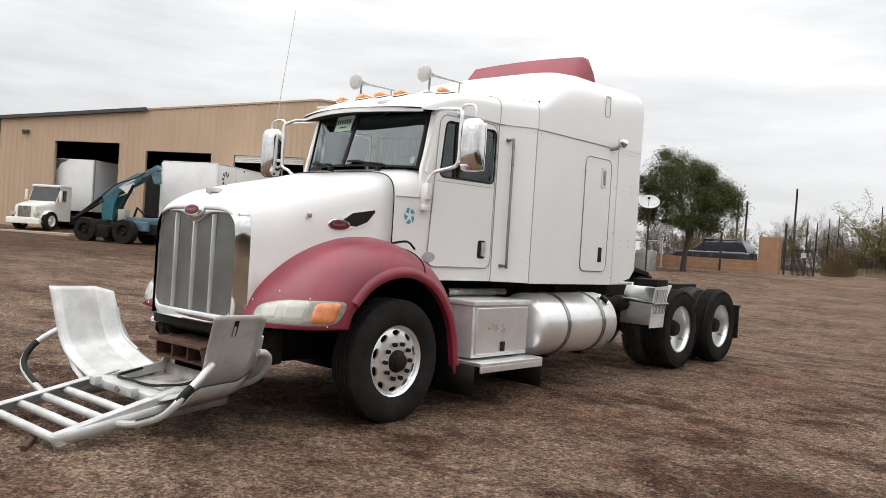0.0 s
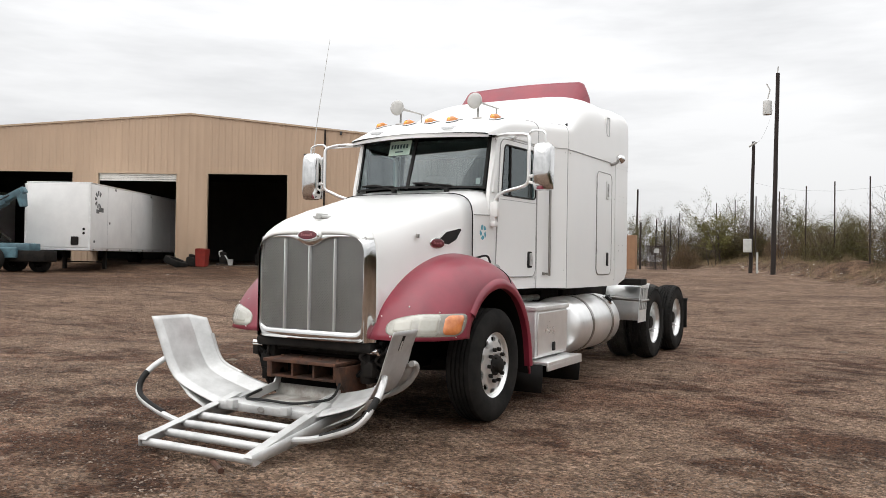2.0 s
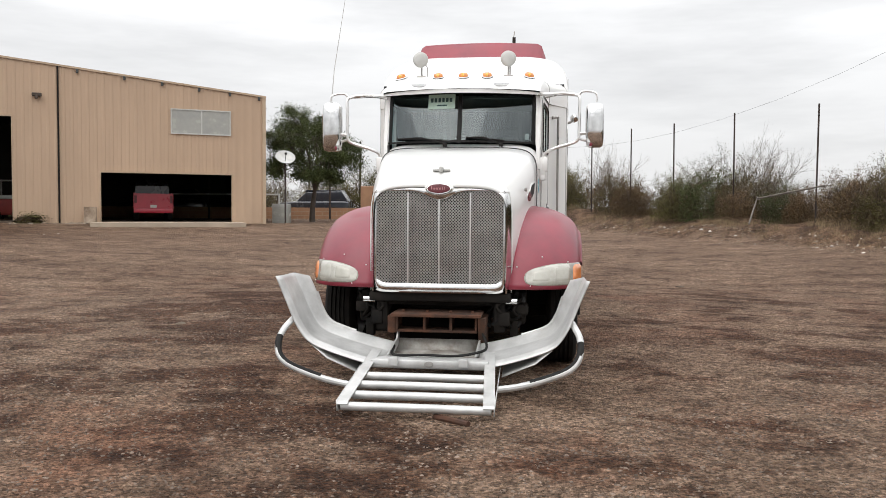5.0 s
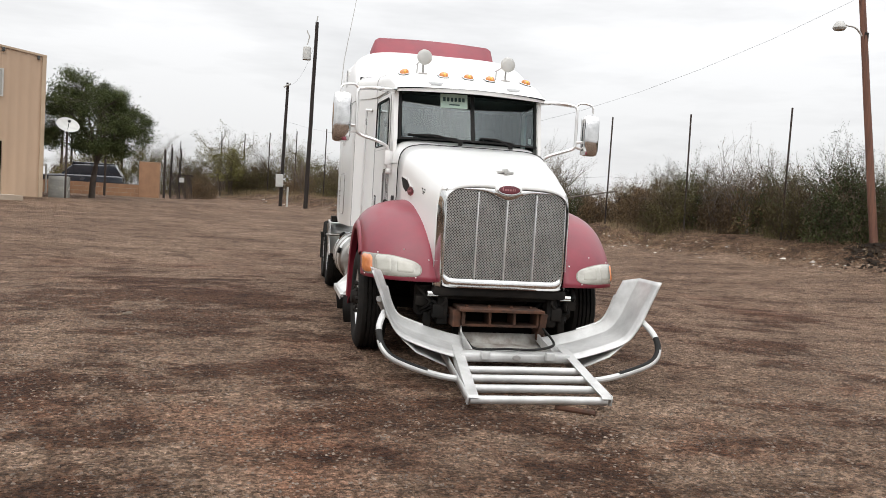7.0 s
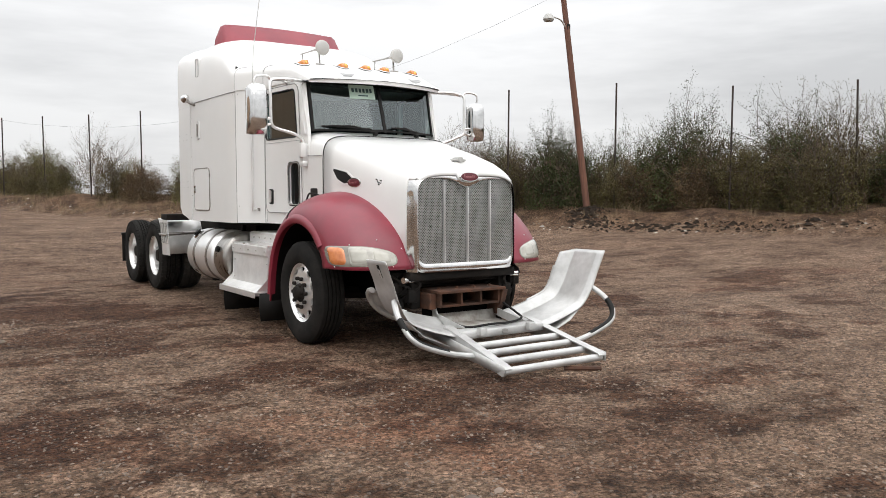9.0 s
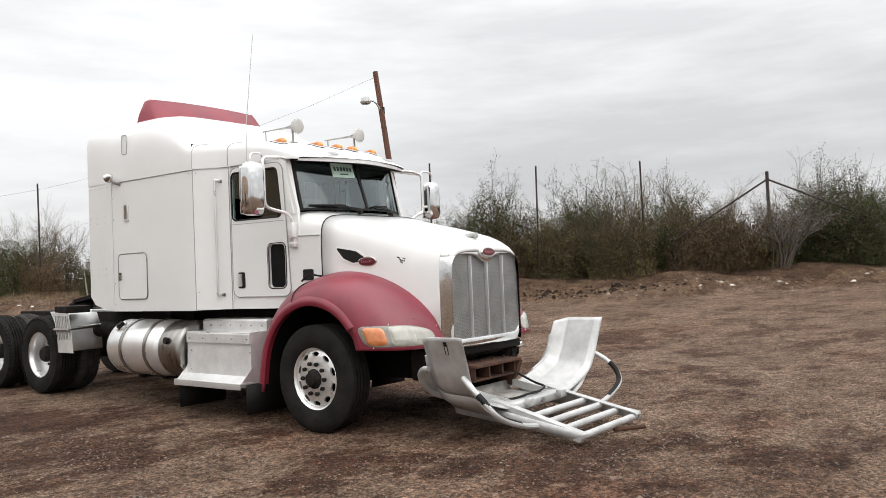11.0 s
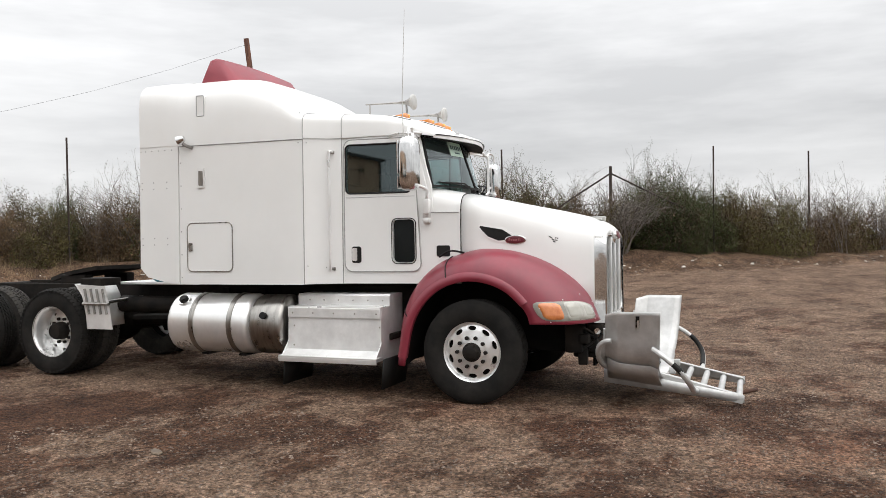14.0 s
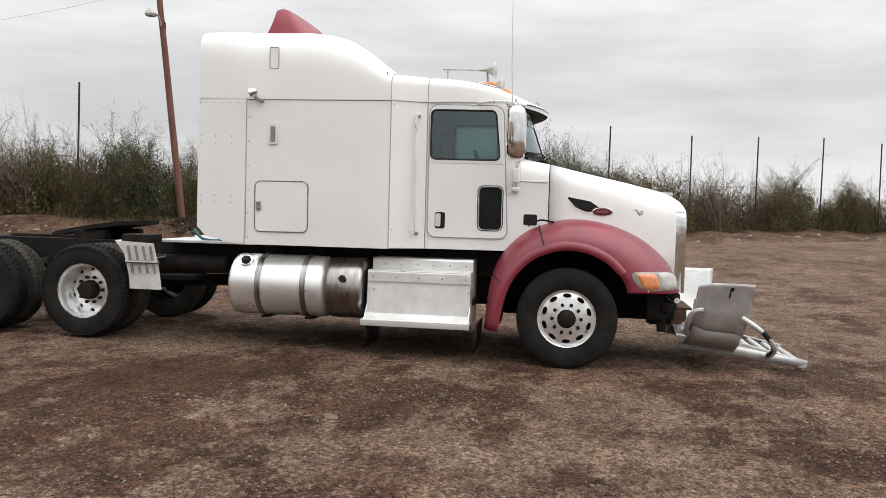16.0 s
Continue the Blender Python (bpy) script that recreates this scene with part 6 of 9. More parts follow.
# doors
def cab_door(k):
    put = on_side(k)
    outer = rrect(0.640, 1.468, 1.255, 2.625, 0.085, 6)
    outer = [(a + (0.075 * (b - 2.05) / 0.57 if (a < 1.0 and b > 2.05) else 0), b) for a, b in outer]
    bm = bmesh.new()
    holed(bm, outer, [WINDOW] + ([PEEP] if k < 0 else []), put, 0.012)
    d = part("door", bm, WHITE, truck, "white cab door with a crank-down window", smooth=25)
    bm = bmesh.new()
    pts = [Vector(put(a, b, 0.010)) for a, b in outer]
    tube(bm, pts + [pts[0]], 0.0055, 5, False)
    part("door_gap", bm, SEAM, d)
    bm = bmesh.new()
    pts = [Vector(put(a, b, 0.012)) for a, b in WINDOW]
    tube(bm, pts + [pts[0]], 0.009, 5, False)
    part("window_seal", bm, BLACK, d)
    bm = bmesh.new()
    prism(bm, WINDOW, put, -0.008, -0.002)
    part("window", bm, DARKGLASS, d, smooth=0).visible_shadow = False
    if k > 0:
        bm = bmesh.new()
        box(bm, side(0.93) - 0.01, side(0.93) + 0.010, 0.915, 0.935, 2.07, 2.57)
        part("quarter_bar", bm, BLACK, d, smooth=0)
    bm = bmesh.new()
    grid(bm, [[put(y, z, 0.0135) for y in (0.70, 1.07, 1.45)] for z in (2.020, 2.026)])
    part("belt_line", bm, GREYDECAL, d, smooth=0)
    if k < 0:
        bm = bmesh.new()
        prism(bm, PEEP, put, -0.03, -0.02)
        part("peep_window", bm, PEEPGLASS, d, smooth=0)
        bm = bmesh.new()
        holed(bm, rrect(0.696, 0.944, 1.339, 1.793, 0.055, 4), [PEEP], put, 0.018)
        part("peep_frame", bm, ALU, d, "thin bright frame", smooth=30)
        bm = bmesh.new()
        holed(bm, rrect(0.686, 0.954, 1.329, 1.803, 0.064, 4), [rrect(0.696, 0.944, 1.339, 1.793, 0.055, 4)], put, 0.015)
        part("peep_gasket", bm, BLACK, d, smooth=30)
        # added black sheet in place of the shaded space behind the pane
        bm = bmesh.new()
        prism(bm, rrect(0.69, 0.95, 1.335, 1.80, 0.04, 4), put, -0.08, -0.07)
        part("peep_dark", bm, BLACK, d, smooth=0)
    # recessed latch handle with a chrome paddle
    bm = bmesh.new()
    prism(bm, rrect(1.285, 1.390, 1.345, 1.515, 0.024, 4), put, 0.0125, 0.0155)
    hd = part("handle", bm, BLACK, d, "black latch plate with chrome paddle", smooth=30)
    bm = bmesh.new()
    prism(bm, rrect(1.330, 1.382, 1.365, 1.500, 0.014, 4), put, 0.0155, 0.026)
    part("paddle", bm, ALU, hd, smooth=30)
    # grab rail behind the door
    bm = bmesh.new()
    y = 1.585
    x = side(y)
    tube(bm, curve_pts([(k * (x + 0.005), y - 0.015, 2.50), (k * (x + 0.055), y - 0.01, 2.50), (k * (x + 0.062), y, 2.45), (k * (x + 0.062), y, 1.9), (k * (x + 0.062), y, 1.33), (k * (x + 0.055), y + 0.012, 1.285), (k * (x + 0.005), y + 0.03, 1.285)], 4), 0.014, 8)
    r = part("grab_rail", bm, STAIN if k > 0 else ALU, truck, "vertical metal grab rail")
    for z in (2.50, 1.285):
        bm = bmesh.new()
        box(bm, k * x - 0.008, k * x + 0.012, y - 0.03, y + 0.05, z - 0.016, z + 0.016, 0.004)
        part("rail_foot", bm, STAIN, r)


for k in BOTH:
    cab_door(k)


# decals and small fittings on the cab sides
def cab_trim():
    # blue ring emblem on the left cowl
    bm = bmesh.new()
    put = on_side(1)
    for i in range(5):
        a = radians(72 * i + 20)
        loop = [(0.41 + r * 1.1 * math.cos(t), 1.685 + r * 1.3 * math.sin(t)) for r, t in ((0.056, a), (0.058, a + 0.55), (0.044, a + 1.05), (0.018, a + 0.5))]
        prism(bm, loop, put, 0.001, 0.003)
    part("blue_emblem", bm, DECALBLUE, truck, "blue ring emblem", smooth=0)
    bm = bmesh.new()
    prism(bm, [(0.66 + 0.075 * math.cos(t), 1.335 + 0.045 * math.sin(t)) for t in [math.pi * 2 * i / 16 for i in range(16)]], put, 0.013, 0.0145)
    part("door_emblem", bm, GREYDECAL, truck, "small grey oval emblem", smooth=0)
    # black square on the right cowl and lower hinge blocks
    put = on_side(-1)
    bm = bmesh.new()
    prism(bm, rrect(0.335, 0.475, 1.405, 1.515, 0.015, 3), put, 0.001, 0.006)
    part("black_patch", bm, BLACK, truck, smooth=0)
    for k in BOTH:
        bm = bmesh.new()
        x = side(0.56)
        box(bm, k * (x + 0.025) - 0.032, k * (x + 0.025) + 0.032, 0.53, 0.60, 1.775, 1.98, 0.014)
        box(bm, k * (x + 0.03) - 0.03, k * (x + 0.03) + 0.03, 0.525, 0.605, 1.74, 1.80, 0.016)
        part("mirror_bracket", bm, WHITE if k > 0 else ALUDULL, truck, smooth=40)
        bm = bmesh.new()
        tube(bm, [(k * (side(0.25) + 0.004), 0.24, 1.845), (k * (side(0.6) + 0.003), 0.60, 1.855)], 0.004, 5)
        part("cowl_seam", bm, SEAM, truck)
        bm = bmesh.new()
        tube(bm, curve_pts([(k * 0.86, 0.16, 1.44), (k * 0.90, 0.30, 1.46), (k * 0.88, 0.42, 1.40)], 4), 0.010, 6)
        part("hood_latch", bm, BLACK, truck, "black rubber hood latch")


cab_trim()


# mirrors
def mirror(k):
    root = new("mirror")
    root.parent = truck
    tagged(root, "large chrome mirror on a tubular bracket")
    x, y = 1.36, 0.53
    bm = bmesh.new()

    def ring(z, w, d, off):
        return [(k * (x + off) + px, y + py, z) for px, py in [(w * math.copysign(abs(math.cos(t)) ** 0.6, math.cos(t)), d * math.copysign(abs(math.sin(t)) ** 0.6, math.sin(t))) for t in [2 * math.pi * i / 20 for i in range(20)]]]
    grid(bm, [ring(2.045, 0.060, 0.050, 0), ring(2.06, 0.085, 0.075, 0), ring(2.11, 0.095, 0.088, 0), ring(2.25, 0.099, 0.092, 0), ring(2.38, 0.099, 0.092, 0), ring(2.48, 0.097, 0.088, 0), ring(2.53, 0.088, 0.07, 0), ring(2.552, 0.062, 0.04, 0)], True, True)
    part("housing", bm, CHROME, root, "polished mirror back", smooth=60)
    bm = bmesh.new()
    box(bm, k * x - 0.082, k * x + 0.082, y + 0.084, y + 0.096, 2.20, 2.52, 0.004)
    box(bm, k * x - 0.078, k * x + 0.078, y + 0.084, y + 0.096, 2.06, 2.18, 0.004)
    part("mirror_glass", bm, CHROME, root, "mirror glass", smooth=0)
    if k > 0:
        for ob in root.children:
            ob.matrix_basis = Matrix.Translation((k * x, y, 2.305)) @ Matrix.Diagonal((0.93, 0.93, 0.87, 1)) @ Matrix.Translation((-k * x, -y, -2.305))
    bm = bmesh.new()
    box(bm, k * 0.862 - 0.030, k * 0.862 + 0.030, 0.525, 0.590, 1.835, 1.985, 0.012)
    part("bracket_foot", bm, WHITE, root, "white bracket foot")
    # bracket: top arms, upright, lower arm
    bm = bmesh.new()
    tube(bm, curve_pts([(k * 0.80, 0.66, 2.635), (k * 1.0, 0.56, 2.63), (k * 1.15, 0.580, 2.62), (k * 1.205, 0.555, 2.585), (k * 1.205, 0.550, 2.45), (k * 1.205, 0.550, 2.26), (k * 1.195, 0.550, 2.16), (k * 1.12, 0.570, 2.12), (k * 0.98, 0.51, 2.075), (k * 0.875, 0.55, 2.03), (k * 0.850, 0.56, 1.96), (k * 0.845, 0.56, 1.90)], 5), 0.0165, 8)
    part("bracket", bm, ALU, root, "bent tube bracket")
    stays = (
        (curve_pts([(k * 0.84, 0.98, 2.645), (k * 0.98, 0.80, 2.65), (k * 1.19, 0.580, 2.61)], 5), 0.012),
        (curve_pts([(k * 1.20, 0.560, 2.615), (k * 1.24, 0.550, 2.645), (k * 1.33, 0.540, 2.64), (k * 1.375, 0.530, 2.61), (k * 1.38, 0.530, 2.54)], 5), 0.011),
        ([(k * 1.205, 0.550, 2.165), (k * 1.30, 0.540, 2.14)], 0.013),
        ([(k * 1.205, 0.550, 2.215), (k * 1.29, 0.540, 2.225)], 0.016),
    )
    for pts, r in stays:
        bm = bmesh.new()
        tube(bm, pts, r, 6)
        part("stay_rod", bm, ALU, root, "thin stay rod")
    if k < 0:
        bm = bmesh.new()
        tube(bm, [(k * 1.385, 0.575, 2.54), (k * 1.36, 0.595, 2.9), (k * 1.22, 0.62, 3.82)], 0.006, 5, True, 0.0025)
        part("antenna", bm, DISHGREY, root, "thin whip antenna")


for k in BOTH:
    mirror(k)


# sleeper
ROOF = [(1.83, 2.935, 7.0), (1.88, 2.952, 6.8), (1.93, 2.985, 6.6), (1.99, 3.040, 6.3), (2.08, 3.128, 6.0), (2.20, 3.226, 5.6), (2.35, 3.318, 5.2), (2.55, 3.385, 5.0), (2.8, 3.412, 5.0), (3.1, 3.415, 5.0), (3.36, 3.415, 5.0)]


def sleeper():
    bm = bmesh.new()
    ys = [1.83, 1.87, 1.95, 2.1, 2.5, 3.0, 3.355]
    for k in BOTH:
        grid(bm, [[(k * side(y), y, z) for z in (1.125, 1.6, 2.1, 2.63)] for y in ys])
    grid(bm, [[(x, 3.355, z) for x in (-1.155, 0, 1.155)] for z in (1.125, 2.63)])
    grid(bm, [[(x * (side(y) - 0.03), y, 1.128) for x in (-1, 0, 1)] for y in (0.6, 1.2, 1.47, 1.6, 1.83)])
    grid(bm, [[(-side(y), y, 1.125), (side(y), y, 1.125)] for y in (1.83, 3.355)])
    s = part("sleeper", bm, WHITE, truck, "tall white sleeper box", smooth=30)
    bm = bmesh.new()
    grid(bm, [[(x, y, z) for x, z in arch(side(y) + 0.006, 2.645, zt, n, 2.638, 36)] for y, zt, n in ROOF])
    bm.faces.new([bm.verts.new(p) for p in [(x, 3.36, z) for x, z in arch(1.16, 2.645, 3.415, 5.0, 2.638, 36)]])
    part("sleeper_roof", bm, WHITE, s, "raised rounded sleeper roof", smooth=60)
    bm = bmesh.new()
    for k in BOTH:
        tube(bm, [(k * (side(y) + 0.002), y, 2.634) for y in ys], 0.006, 5)
        tube(bm, [(k * (side(y) + 0.002), y, 2.645) for y in (1.5, 1.83)], 0.004, 5)
        tube(bm, [(k * (side(1.83) + 0.002), 1.832, 1.13), (k * (side(1.83) + 0.002), 1.832, 2.64)], 0.005, 5)
    tube(bm, [(x * 1.001, 1.83, z + 0.001) for x, z in arch(side(1.83) + 0.008, 2.645, 2.94, 7.0)], 0.004, 5)
    part("body_seam", bm, SEAM, s)
    # side extenders behind the sleeper, open at the back
    for k in BOTH:
        bm = bmesh.new()
        loop = [(3.375, 1.125), (3.50, 1.135), (3.80, 1.20), (3.90, 1.30), (3.895, 2.0), (3.885, 2.66), (3.365, 2.66)]
        prism(bm, loop, on_side(k), -0.03, 0.002)
        part("side_extender", bm, WHITE, s, "white riveted side extender", smooth=20)
    bm = bmesh.new()
    grid(bm, [[(x, y, z) for x, z in arch(1.158 - q, 2.645, zt - q, n, 2.65, 36)] for y, zt, q, n in ((3.358, 3.417, 0, 5.0), (3.60, 3.408, 0, 6.5), (3.885, 3.385, 0, 8.0), (3.89, 3.375, 0.02, 8.0), (3.6, 3.40, 0.03, 6.5), (3.375, 3.41, 0.03, 5.4))])
    part("roof_extender", bm, WHITE, s, smooth=50)
    # rivets
    bm = bmesh.new()
    spots = [(3.33, z) for z in (1.2, 1.45, 1.7, 1.95, 2.2, 2.45)] + [(y, z) for y in (3.52, 3.70, 3.86) for z in (1.56, 1.63, 2.18, 2.25)] + [(y, 2.60) for y in (3.45, 3.54, 3.63, 3.72, 3.81, 3.87)] + [(1.80, 2.60), (1.80, 1.32), (1.64, 1.30), (1.88, 2.60)]
    for k in BOTH:
        for y, z in spots:
            c = Vector((k * (side(y) + 0.003), y, z))
            vs = [bm.verts.new(c + Vector((k * 0.002, 0.008 * math.cos(t), 0.008 * math.sin(t)))) for t in [math.pi * i / 3 for i in range(6)]]
            top = bm.verts.new(c + Vector((k * 0.005, 0, 0)))
            for i in range(6):
                bm.faces.new((vs[i], vs[(i + 1) % 6], top))
    tagged(part("rivet", bm, SEAM, s, smooth=0), kind="stuff")
    # right side: square hatch, vent; left side: tall access door
    put = on_side(-1)

    def outline(loop, parent, put, r=0.007, name="hatch_gasket", mat=STAIN):
        bm = bmesh.new()
        pts = [Vector(put(a, b, 0.004)) for a, b in loop]
        tube(bm, pts + [pts[0]], r, 6, False)
        return part(name, bm, mat, parent)
    loop = rrect(2.685, 3.255, 1.265, 1.79, 0.06, 5)
    bm = bmesh.new()
    prism(bm, loop, put, 0.001, 0.006)
    h = part("hatch", bm, WHITE, s, "square luggage hatch", smooth=30)
    outline(loop, h, put)
    bm = bmesh.new()
    prism(bm, rrect(3.185, 3.235, 1.485, 1.575, 0.012, 3), put, 0.006, 0.018)
    part("hatch_latch", bm, DULLCHROME, h)
    loop = rrect(2.70, 3.22, 1.27, 2.49, 0.08, 6)
    put = on_side(1)
    bm = bmesh.new()
    prism(bm, loop, put, 0.001, 0.005)
    h = part("access_door", bm, WHITE, s, "tall sleeper access door", smooth=30)
    outline(loop, h, put, 0.006)
    bm = bmesh.new()
    prism(bm, rrect(3.045, 3.11, 1.37, 1.53, 0.015, 3), put, 0.005, 0.012)
    part("door_latch", bm, BLACK, h)
    for k, zz in ((-1, 2.28), (-1, 3.06), (1, 2.29), (1, 3.06)):
        put = on_side(k)
        low = zz < 2.6
        bm = bmesh.new()
        inset = 0.0 if low else -0.012
        prism(bm, rrect(3.02, 3.115, zz - 0.11, zz + 0.11, 0.015, 3), put, inset - 0.02, inset + 0.015)
        v = part("marker_vent", bm, WHITE if not low else ALUDULL, s, smooth=30)
        if not low:
            outline(rrect(3.02, 3.115, zz - 0.11, zz + 0.11, 0.015, 3), v, put, 0.005, "vent_edge", GREYDECAL)
        if low:
            bm = bmesh.new()
            prism(bm, rrect(3.04, 3.095, zz - 0.085, zz + 0.075, 0.01, 3), put, 0.015, 0.017)
            part("vent_screen", bm, STAIN, v, smooth=0)
    # load lamps on the seam
    for k in BOTH:
        bm = bmesh.new()
        revolve(bm, [(0.001, -0.06), (0.03, -0.05), (0.052, 0.0), (0.056, 0.025), (0.05, 0.03), (0.001, 0.028)], 16)
        ob = part("load_lamp", bm, CHROME, s, "small chrome load lamp")
        ob.matrix_basis = pose(k * 1.245, 3.265, 2.69, 0, 20, 80 if k > 0 else 100)
        bm = bmesh.new()
        tube(bm, [(k * 1.15, 3.18, 2.61), (k * 1.20, 3.22, 2.63), (k * 1.24, 3.265, 2.67)], 0.018, 6)
        part("lamp_arm", bm, STAIN, s)


sleeper()


def roof_fairing():
    bm = bmesh.new()
    rows = []
    for i in range(33):
        a = -1 + 2 * i / 32
        e = max(0, (abs(a) - 0.90) / 0.10)
        x = 0.855 * a
        zr = 3.30 + 0.11 * (1 - a * a)
        top = 3.655 + 0.03 * (1 - a * a) - 0.17 * e ** 2
        y0, y1 = 2.79 + 0.05 * e, 3.14 + 0.05 * e
        rows.append([(x, y0 - 0.02, zr), (x, y0 + 0.10, zr + 0.09), (x, y1 - 0.06, top - 0.015), (x, y1, top), (x, y1 + 0.025, top - 0.01), (x, y1 + 0.10, zr + 0.02), (x, y1 + 0.10, zr - 0.05)])
    grid(bm, rows, False)
    bm.verts.ensure_lookup_table()
    n = 7
    bm.faces.new([bm.verts[i] for i in range(n)])
    bm.faces.new([bm.verts[len(rows) * n - 1 - i] for i in range(n)])
    part("roof_fairing", bm, REDDULL, truck, "faded red roof wind deflector", smooth=50)


roof_fairing()


# roof lamps and horns
def roof_z(x, y):
    lo, hi = 0.275, 1.83
    for _ in range(24):
        mid = (lo + hi) / 2
        if mid + 0.20 * (abs(x) / 0.8) ** 1.6 * max(0, (0.95 - mid) / 0.67) > y:
            hi = mid
        else:
            lo = mid
    zt, n, zb = (lerp_table([(r[0], r[i]) for r in CABROOF], lo) for i in (1, 2, 3))
    w = side(lo) + 0.012
    return zb + (zt - zb) * max(0.0, 1 - min(1, abs(x) / w) ** n) ** (1 / n)


def roof_kit():
    for x, y in ((-0.69, 0.86), (-0.27, 0.75), (0.0, 0.73), (0.25, 0.75), (0.69, 0.86)):
        root = new("roof_lamp")
        root.parent = truck
        tagged(root, "amber cab marker lamp")

        def drop(f, h, tail, wide=0.050):
            pts = []
            for i in range(24):
                t = 2 * math.pi * i / 24
                u, v = math.cos(t), math.sin(t)
                xx, yy = x + f * wide * (u if v < 0 else math.copysign(abs(u) ** 0.8, u) * 1.0), y + f * (0.055 * v if v < 0 else tail * v)
                pts.append((xx, yy, roof_z(xx, yy) + h * (1 if v < 0 else 1 - 0.75 * v)))
            return pts
        bm = bmesh.new()
        grid(bm, [drop(1.16, -0.01, 0.20), drop(1.16, 0.006, 0.20)], True, True)
        part("gasket", bm, BLACK, root, smooth=0)
        bm = bmesh.new()
        grid(bm, [drop(1.08, 0.004, 0.21), drop(1.08, 0.010, 0.21), drop(0.98, 0.015, 0.20)], True, True)
        part("base", bm, WHITE, root)
        bm = bmesh.new()
        grid(bm, [drop(1.0, 0.014, 0.14), drop(0.97, 0.032, 0.13), drop(0.82, 0.046, 0.11), drop(0.5, 0.053, 0.07), drop(0.15, 0.055, 0.03)], True, True)
        part("lens", bm, AMBER, root, smooth=60)
        bm = bmesh.new()
        bmesh.ops.create_icosphere(bm, subdivisions=2, radius=0.016)
        ob = part("bulb", bm, AMBERCORE, root, smooth=60)
        ob.matrix_basis = pose(x, y - 0.046, roof_z(x, y - 0.04) + 0.034)
    for x in (-0.475, 0.465):
        root = new("air_horn")
        root.parent = truck
        tagged(root, "long air horn with round cover")
        bm = bmesh.new()
        prof = [(0.008, 0.55), (0.009, 0.30), (0.013, 0.16), (0.024, 0.07), (0.050, 0.022), (0.076, 0.0), (0.076, -0.012)]
        rows = []
        for i in range(25):
            t = 2 * math.pi * i / 24
            rows.append([(x + r * math.cos(t), 0.86 + d, 3.045 + 0.02 * d + r * math.sin(t)) for r, d in prof])
        grid(bm, rows)
        part("trumpet", bm, STAIN, root, smooth=60)
        bm = bmesh.new()
        rows = []
        for r, d in ((0.080, 0.004), (0.084, -0.006), (0.080, -0.018), (0.05, -0.026), (0.002, -0.028)):
            rows.append([(x + r * math.cos(2 * math.pi * i / 28), 0.855 + d, 3.045 + r * math.sin(2 * math.pi * i / 28)) for i in range(28)])
        grid(bm, rows, True, True)
        part("bell_cover", bm, DISHGREY, root, "pale round horn cover", smooth=60)
        bm = bmesh.new()
        tube(bm, [(x, 0.92, 2.86), (x, 0.93, 3.03)], 0.011, 8)
        box(bm, x - 0.05, x + 0.05, 0.89, 0.97, 2.85, 2.885, 0.01)
        part("stand", bm, STAIN, root)
        bm = bmesh.new()
        tube(bm, [(x, 1.36, 2.90), (x, 1.36, 3.05)], 0.007, 8)
        part("rear_stand", bm, STAIN, root)


roof_kit()


